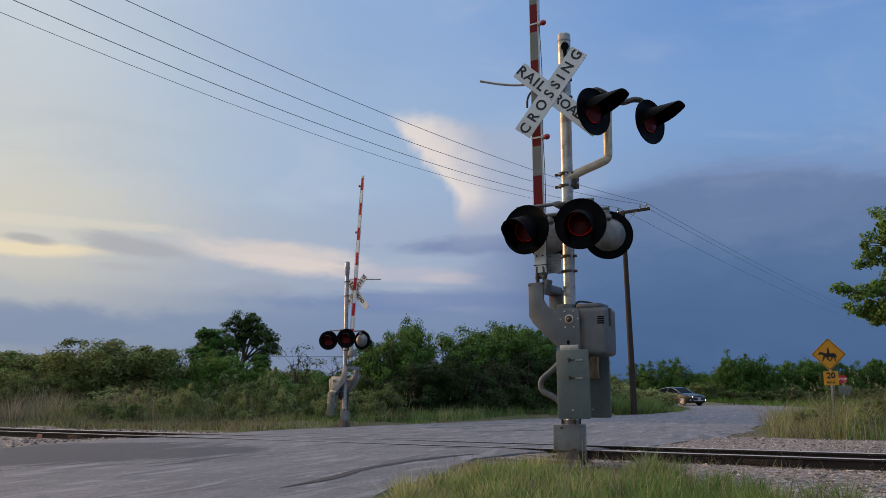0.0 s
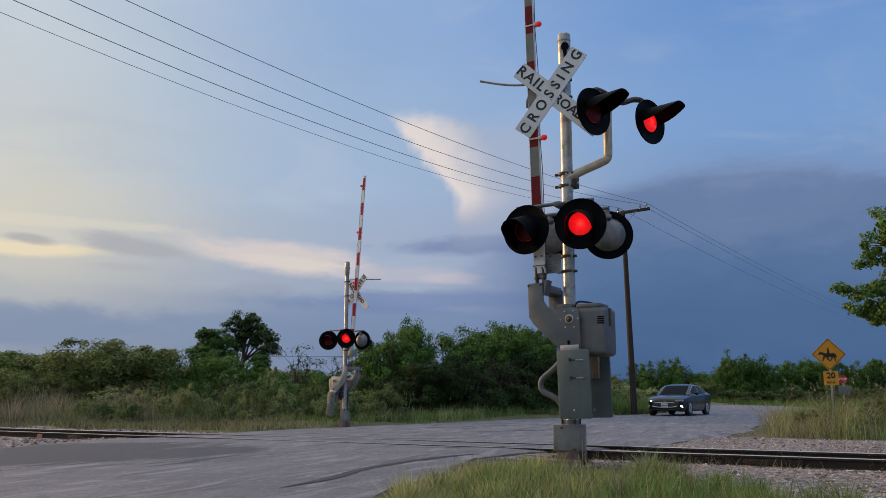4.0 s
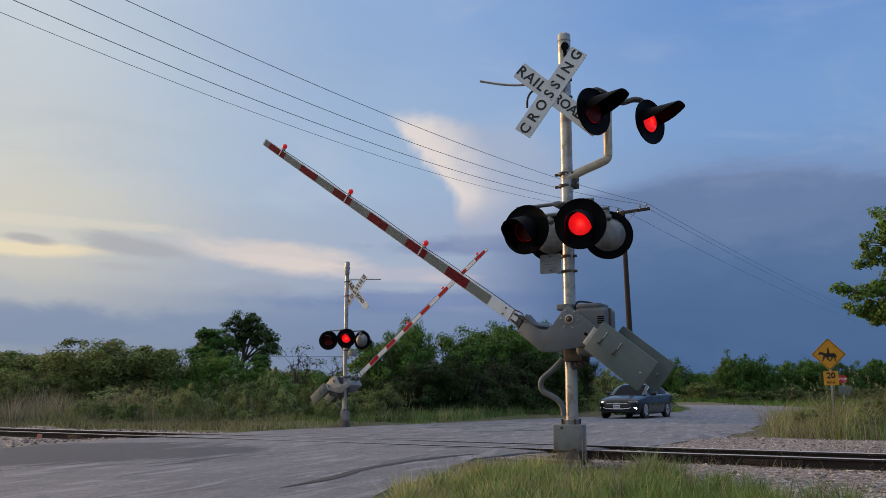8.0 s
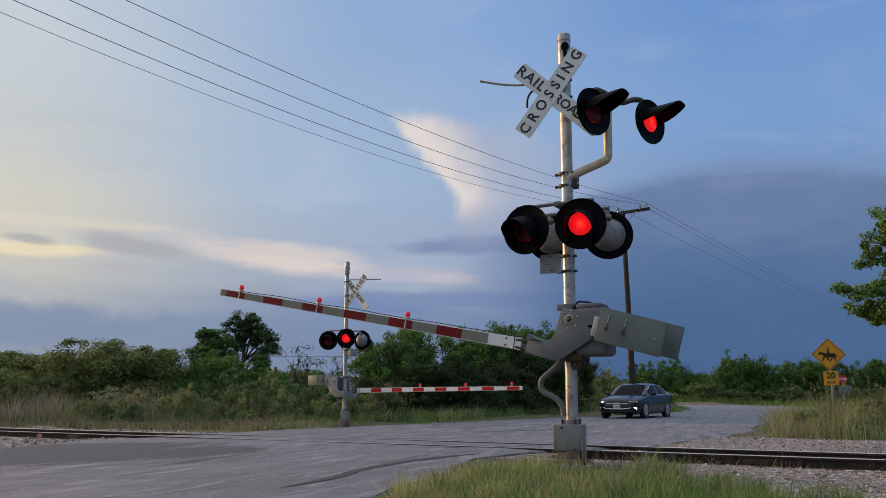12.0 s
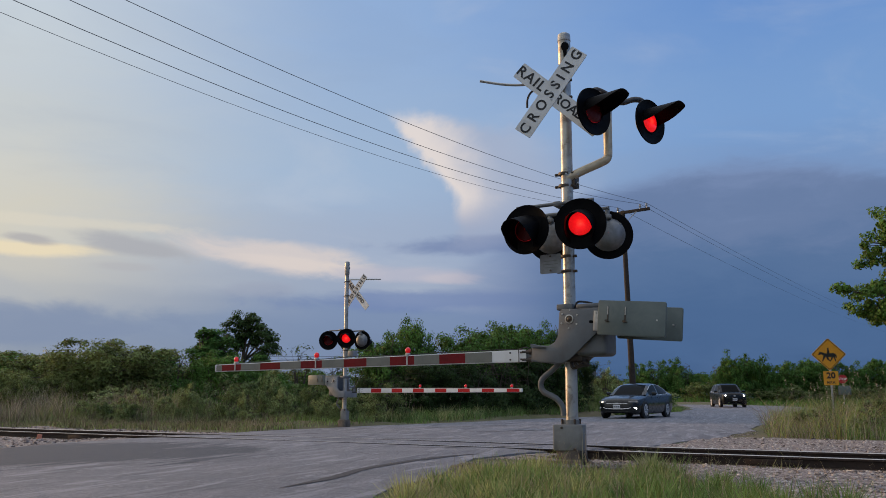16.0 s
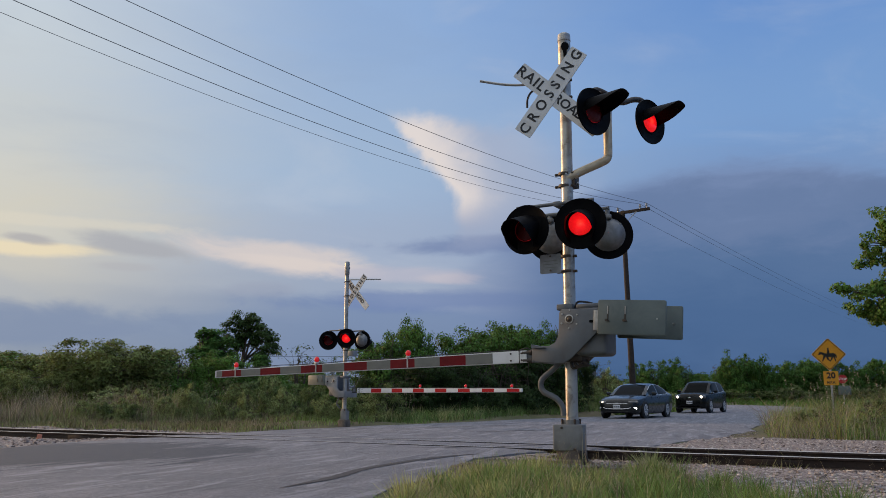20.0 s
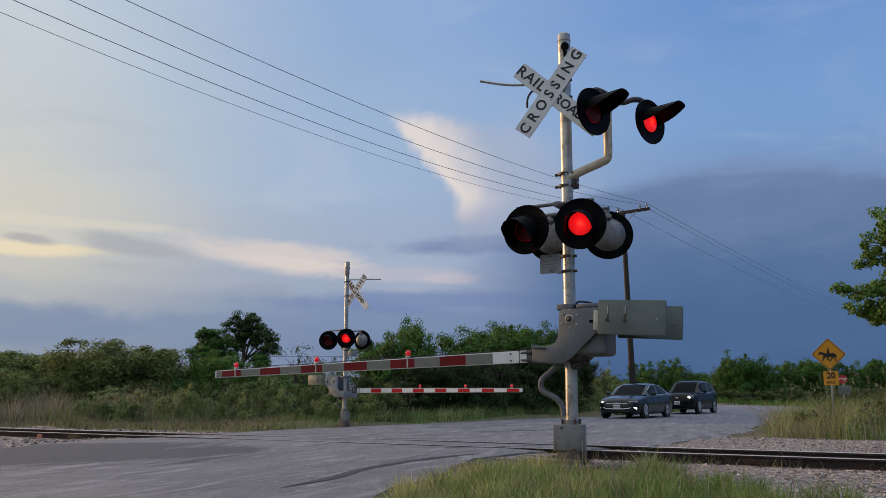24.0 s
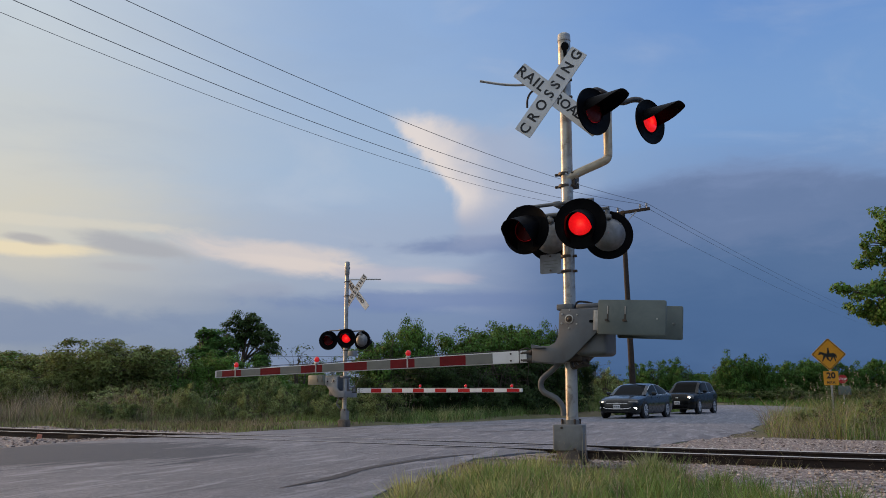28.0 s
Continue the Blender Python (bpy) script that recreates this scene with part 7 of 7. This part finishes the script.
def build_grass():
    front = [(-0.55, 6.4), (-0.15, 8.1), (0.35, 8.9), (0.95, 9.5), (1.9, 9.75), (2.4, 9.5), (2.9, 8.5), (3.2, 7.0), (3.0, 5.2), (0.0, 4.6)]
    field("verge_grass", 1, 8000, front, 0.10, 0.008, GRASS, "short green grass round the mast foot", 0.5, 0.12, 0.5)
    field("verge_grass", 2, 7000, front, 0.12, 0.008, GRASS_YELLOW, "short yellowing grass blades round the mast foot", 0.5, 0.02, 0.45, 0.0, 0.0, (0.4, 4.0))
    tufts("verge_tufts", 34, 170, 40, front, 0.25, 0.010, GRASS_FRESH, "thick fresh green tufts in the verge grass")
    tufts("verge_tufts", 35, 130, 40, [q for q in front if q[0] < 2.5] + [(1.6, 5.0)], 0.23, 0.010, GRASS_GOLD, "thick sunlit yellow-green tufts in the verge grass", 0.0)
    tufts("verge_tufts", 37, 120, 40, front, 0.24, 0.009, GRASS, "dull green tufts in the verge grass")
    tufts("verge_tufts", 36, 34, 40, [(0.2, 8.9), (0.8, 9.5), (1.6, 9.75), (2.5, 9.3), (2.2, 8.8), (0.6, 8.4)], 0.20, 0.009, GRASS_GOLD, "tall yellow tufts before the mast foot", 0.0)
    field("straw_tips", 31, 2600, front, 0.26, 0.005, STRAW, "thin pale straw blades in the verge grass", 0.5, 0.03, 0.45)
    field("tall_tufts", 32, 500, [(0.7, 9.3), (0.9, 9.9), (1.7, 10.0), (2.2, 9.6), (1.8, 9.2)], 0.17, 0.006, GRASS_YELLOW, "tall yellow tufts close to the mast foot", 0.55, 0.1, 0.3)
    field("tall_tufts", 16, 500, front, 0.31, 0.009, GRASS_FRESH, "taller green blades standing out of the verge grass", 0.5, 0.1, 0.4)
    stalks("seed_stalks", 3, 200, front, 0.44, "thin dry seed stalks among the verge grass", STRAW, 0.0, 0.030, 0.006, 0.005)
    verge = [(-4.6, 23.6), (-3.2, 25.6), (-0.6, 28.9), (4.8, 37.0), (9, 42.5), (12.6, 48.6), (16.0, 58.5), (14.5, 60), (9, 52), (3, 42), (-4, 34), (-7, 33)]
    field("far_verge_grass", 4, 30000, verge, 0.26, 0.018, GRASS, "green grass strip along the far road edge", 0.5, 0.03, 1.5, 2.4)
    field("far_verge_grass", 5, 10000, verge, 0.34, 0.016, OLIVE_GRASS, "dull grass along the far road edge", 0.5, 0.1, 2.0, 2.4)
    verge_left = [(-40, 25), (-22, 29.5), (-14, 26.0), (-9, 23.2), (-5.4, 22.2), (-4.2, 24.6), (-6, 33), (-22, 37), (-40, 36)]
    field("far_verge_grass", 21, 26000, verge_left, 0.28, 0.018, OLIVE_GRASS, "dull olive grass along the far road edge", 0.5, 0.03, 1.5, 2.4)
    field("far_verge_grass", 22, 9000, verge_left, 0.20, 0.018, GRASS, "patches of green grass along the far road edge", 0.5, 0.03, 1.1, 2.4)
    field("far_verge_grass", 23, 9000, verge_left, 0.36, 0.014, BROWN_GRASS, "brown dry grass along the far road edge", 0.6, 0.03, 1.9, 2.4)
    rough = [(-40, 29), (-16, 29.5), (-8, 28.6), (-4.6, 30.2), (-2.6, 33.5), (-4, 38), (-40, 40)]
    field("rough_grass", 6, 8000, rough, 0.75, 0.020, OLIVE_GRASS, "tall rough weeds below the bushes", 0.45, 0.3, 2.5)
    field("rough_grass", 24, 6000, rough, 0.95, 0.016, GREEN_WEED, "tall green grass below the bushes", 0.45, 0.3, 1.7)
    thin = [(-1.6, 31.6), (4, 39.4), (8, 44.6), (7, 45.2), (0, 36.0), (-2.4, 33.0)]
    field("rough_grass", 25, 2600, thin, 0.62, 0.016, OLIVE_GRASS, "thin tall grass before the dark bushes", 0.4, 0.3, 1.2)
    strip = [(-3.4, 29.6), (-1.0, 30.6), (4.6, 38.4), (8.4, 43.4), (7.6, 44.0), (3.4, 39.0), (-1.6, 32.4), (-3.6, 31.0)]
    tufts("roadside_tufts", 38, 420, 22, strip, 0.42, 0.020, GRASS_FRESH, "fresh green tufts along the far road edge", 0.1, 0.09)
    tufts("roadside_tufts", 39, 260, 20, strip, 0.50, 0.018, GRASS_GOLD, "pale yellow-green tufts along the far road edge", 0.1, 0.09)
    bank = [(7.9, 42.8), (9.3, 43.0), (11.6, 46.0), (12.4, 47.6), (11.2, 48.2), (9.6, 47.2), (8.0, 45.2)]
    tufts("roadside_tufts", 40, 300, 20, bank, 0.72, 0.028, GRASS, "tall green grass on the bank beside the utility pole", 0.1, 0.12)
    tufts("roadside_tufts", 41, 140, 18, bank, 0.62, 0.026, OLIVE_GRASS, "tall olive grass on the bank beside the utility pole", 0.1, 0.12)
    shoulder = [(11.6, 46.2), (12.6, 47.7), (14.6, 52.6), (15.6, 56.0), (14.2, 56.0), (12.2, 50.0)]
    tufts("roadside_tufts", 42, 260, 18, shoulder, 0.24, 0.026, GRASS, "low green grass on the road shoulder", 0.1, 0.12)
    field("dry_grass", 7, 8500, [(-30, 30), (-18, 30.5), (-9.5, 31), (-8.5, 34.5), (-14, 36.5), (-30, 38)], 1.25, 0.014, STRAW, "tall pale dry grass before the bushes", 0.35, 0.3, 1.6)
    field("dry_grass", 26, 6000, [(-30, 30), (-18, 30), (-6.5, 30.5), (-6.5, 33.5), (-14, 36.0), (-30, 37)], 1.0, 0.014, BROWN_GRASS, "tall brown dry grass before the bushes", 0.45, 0.3, 1.3)
    stalks("seed_stalks", 8, 110, rough, 1.25, "tall dry seed stalks before the bushes", STRAW, 0.4)
    stalks("seed_stalks", 27, 150, thin, 1.05, "thin pale seed stalks before the dark bushes", STRAW, 0.3, 0.04, 0.03, 0.010)
    right = [(7.4, 19.6), (8.6, 18.5), (9.6, 18.6), (13, 17.2), (20, 14), (24, 20), (20, 30), (13.4, 32), (10.0, 26.0), (8.3, 22.4)]
    field("tall_roadside_grass", 9, 24000, right, 0.34, 0.014, GRASS, "tall green roadside grass beside the gravel", 0.55, 0.1, 1.6, 0.0, 0.09)
    back = [(10.4, 22.0), (10.8, 19.6), (13, 18.6), (20, 16), (24, 20), (20, 30), (13.4, 31), (11.6, 27.0), (10.6, 24.0)]
    field("tall_roadside_grass", 28, 11000, back, 0.44, 0.015, GREEN_WEED, "dull green roadside grass taller towards the sign", 0.5, 0.1, 1.2, 0.0, 0.10)
    field("tall_roadside_grass", 33, 5000, back, 0.58, 0.014, OLIVE_GRASS, "tall olive roadside grass before the sign", 0.55, 0.1, 0.7, 0.0, 0.09)
    field("tall_roadside_grass", 10, 5000, right, 0.46, 0.012, GRASS_YELLOW, "tall yellow and dry roadside grass", 0.6, 0.1, 0.9, 0.0, 0.08)
    field("dry_roadside_grass", 15, 9000, right, 0.52, 0.011, STRAW, "dry straw-coloured grass mixed into the roadside grass", 0.65, 0.05, 0.8, 0.0, 0.07, (8.3, 11.4))
    field("dry_roadside_grass", 29, 12000, right, 0.54, 0.011, BROWN_GRASS, "dry brown grass mixed into the roadside grass", 0.7, 0.05, 0.8, 0.0, 0.06, (8.3, 11.2))
    stalks("seed_stalks", 11, 160, right, 1.15, "tall feathery seed stalks beside the road", BROWN_GRASS, 0.2, 0.025, 0.018, 0.007)
    stalks("seed_stalks", 30, 40, [(8.4, 20.2), (11.0, 19.4), (12, 23), (9.2, 23)], 1.45, "pale plumes of tall reed grass beside the road", STRAW, 0.2, 0.04, 0.03, 0.008)
    field("far_field_grass", 12, 12000, [(19, 66), (27, 62), (34, 50), (70, 80), (70, 104), (10, 102), (6, 92)], 0.6, 0.06, LEAF_FAR, "distant rough grass below the hedgerow", 0.4, 0.2, 3.0)
    field("track_weeds", 13, 500, [(2.2, 12.3), (4.6, 11.2), (6.5, 11.8), (5, 14.8), (2.6, 15.0)], 0.16, 0.012, OLIVE_GRASS, "sparse weeds growing between the rails", 0.6, 0.0, 0.5)
    field("bed_weeds", 14, 1200, [(-25, 17), (-8.4, 15.5), (-8.6, 19), (-8, 24), (-25, 36)], 0.12, 0.015, WEED, "low weeds along the ballast", 0.6, 0.1, 1.0, 1.5)


# ---------------------------------------------------------------- motion of the gates, lamps and cars
GATE_NEAR = [(0, 89.6), (3.5, 89.6), (4.1, 88.0), (4.8, 78.8), (5.5, 68.6), (6, 60.9), (6.5, 53.6), (7, 46.3), (7.5, 39.6), (8, 34.7), (8.5, 30.7), (9, 26.9), (9.5, 23.5), (10, 20.4), (10.5, 17.7), (11, 14.9), (11.5, 12.5),
             (12, 10.8), (12.5, 8.8), (13.5, 5.6), (14.5, 3.0), (15, 1.6), (15.5, 0.4), (16, -0.6), (16.5, -1.25), (17, -1.5), (28, -1.5)]
GATE_FAR = [(0, 86.2), (3.5, 86.2), (4.1, 85.0), (4.8, 77.8), (5.5, 69.4), (6, 62.9), (6.5, 55.9), (7, 49.0), (7.5, 42.6), (8, 36.2), (8.5, 30.5), (9, 25.2), (9.5, 20.2), (10, 15.7), (10.5, 11.2), (11, 6.8), (11.5, 2.5), (12, 0.2), (12.5, -0.3), (28, -0.3)]
# seconds, x, y, heading in degrees from straight towards -Y, turning to -X
CAR_ONE = [(0, 19.2, 70.5, -27), (0.5, 20.1, 66.9, -12), (1.0, 20.5, 63.6, 2), (1.5, 20.35, 60.3, 12), (2.0, 19.35, 57.0, 21), (2.5, 17.25, 52.0, 26), (3.0, 14.75, 46.9, 28), (3.5, 12.9, 43.6, 31.5), (4.5, 10.5, 40.7, 32.5), (5.5, 9.45, 39.2, 32.5), (6, 9.05, 38.5, 32.5), (6.5, 8.72, 38.0, 32.5),
           (7, 8.56, 37.75, 32.5), (7.5, 8.5, 37.7, 32.5), (28, 8.5, 37.7, 32.5)]
CAR_TWO = [(0, -25, 110, -50), (8, -16, 103.5, -54), (12.5, 8, 83, -48), (13.5, 15.0, 76.2, -36), (14.5, 19.3, 70.5, -14), (15, 20.25, 67.2, -8), (15.5, 20.6, 64.7, -2), (16, 20.6, 62.3, 5), (16.5, 20.4, 60.2, 11), (17, 19.75, 57.9, 16), (17.5, 18.8, 55.5, 21), (18, 17.75, 53.5, 24),
           (18.5, 16.7, 51.5, 26), (19, 15.7, 49.7, 30), (19.5, 14.85, 48.2, 32), (20, 14.1, 47.0, 33), (20.5, 13.63, 46.2, 33.5), (21, 13.28, 45.6, 33.5), (21.5, 13.06, 45.25, 33.5), (22.5, 12.92, 45.0, 33.5), (28, 12.92, 45.0, 33.5)]


def blink_rows(base, phase, slow=0.0):
    """Rows for a lens that turns its lit face outwards half of the time. phase 0: lit first, 1: lit second."""
    period, half = 0.983, 0.2458
    rows = [(0.0, base)]

    def turn(t, a0, a1):
        f0 = round(t * FPS)
        whole = round(t + 0.03) * FPS
        if 0 < whole - f0 < 3:
            f0 = whole - 3 if a0 else whole
        for j in range(4):
            rows.append(((f0 + j) / FPS, base @ Matrix.Rotation(radians(a0 + (a1 - a0) * j / 3), 4, "Z")))

    for k in range(32):
        c = 2.75 + period * (k - 2) + (period / 2 if phase else 0)
        start, end = c - half, c + half
        if phase == 0 and k == 0:
            start = 0.40
        if end < 0.4 or start > 27.9:
            continue
        turn(max(start - 0.1, 0.04) + (slow if c < 4 else 0.0) + (0.12 if phase and c < 2.5 and not slow else 0.0), 0, 180)
        if end + 0.1 < 28.0:
            turn(end, 180, 360)
            rows[-1] = (rows[-1][0], base)
    rows.append((28.0, rows[-1][1]))
    return rows


def motions():
    for g, crank, at, rows, give in ((gate_near, crank_near, NEAR_PIVOT, GATE_NEAR, 5.4), (gate_far, crank_far, FAR_PIVOT, GATE_FAR, 0.5)):
        # the near arm settles a little in its socket as it comes to rest
        settle = 0.033 if g is gate_near else 0.0
        walk(g, [(t, Matrix.Translation((0, 0, -settle * min(1, max(0, (20 - a) / 20)))) @ at @ Matrix.Rotation(radians(a), 4, "Y")) for t, a in rows])
        # the arm sags as it comes down, so the crank stays a little behind it
        walk(crank, [(t, Matrix.Rotation(radians(-a), 4, "Y") @ Matrix.Translation((0, 0, settle * min(1, max(0, (20 - a) / 20)))) @ Matrix.Rotation(radians(a + give * math.cos(radians(min(a, 90))) ** 2), 4, "Y")) for t, a in rows])
    for lens, phase in ((near_lens["front_a"], 0), (near_lens["front_b"], 1), (upper[0], 0), (upper[1], 1), (far_lens["back_a"], 0), (far_lens["back_b"], 1)):
        walk(lens, blink_rows(Matrix(), phase, 0.12 if lens is upper[1] else 0.0))
    for beads in (near_beads, far_beads):
        for bead, at in beads:
            base = Matrix.Translation(at)
            spin = 0 if beads is near_beads else 180
            walk(bead, [(t, base @ Matrix.Rotation(radians(a + spin), 4, "Z")) for t, a in ((0, 0), (1.2, 0), (1.25, 60), (1.3, 120), (1.35, 180), (28, 180))])
    for ob, rows in ((car_one, CAR_ONE), (car_two, CAR_TWO)):
        walk(ob, [(t, pose(x, y, float(road_z(y)) + 0.012, 0, 0, -a)) for t, x, y, a in rows])


build_ground()
road = build_road()
build_road_marks(road)
build_track()
build_ballast()
near_signal, near_lens, upper, gate_near, crank_near, near_beads = build_near_signal()
far_signal, far_lens, gate_far, crank_far, far_beads = build_far_signal()
build_wires(build_utility_pole())
build_signs()
car_one = car("dark blue-grey mid-size saloon car waiting on the road", CAR_GREY, 4.92, 1.85, 1.46, 0.95, 0.93, False)
car_two = car("black compact sport utility car with lit headlamps", CAR_BLACK, 4.26, 1.78, 1.66, 1.05, 1.0, True)
build_plants()
build_oak()
build_grass()
motions()
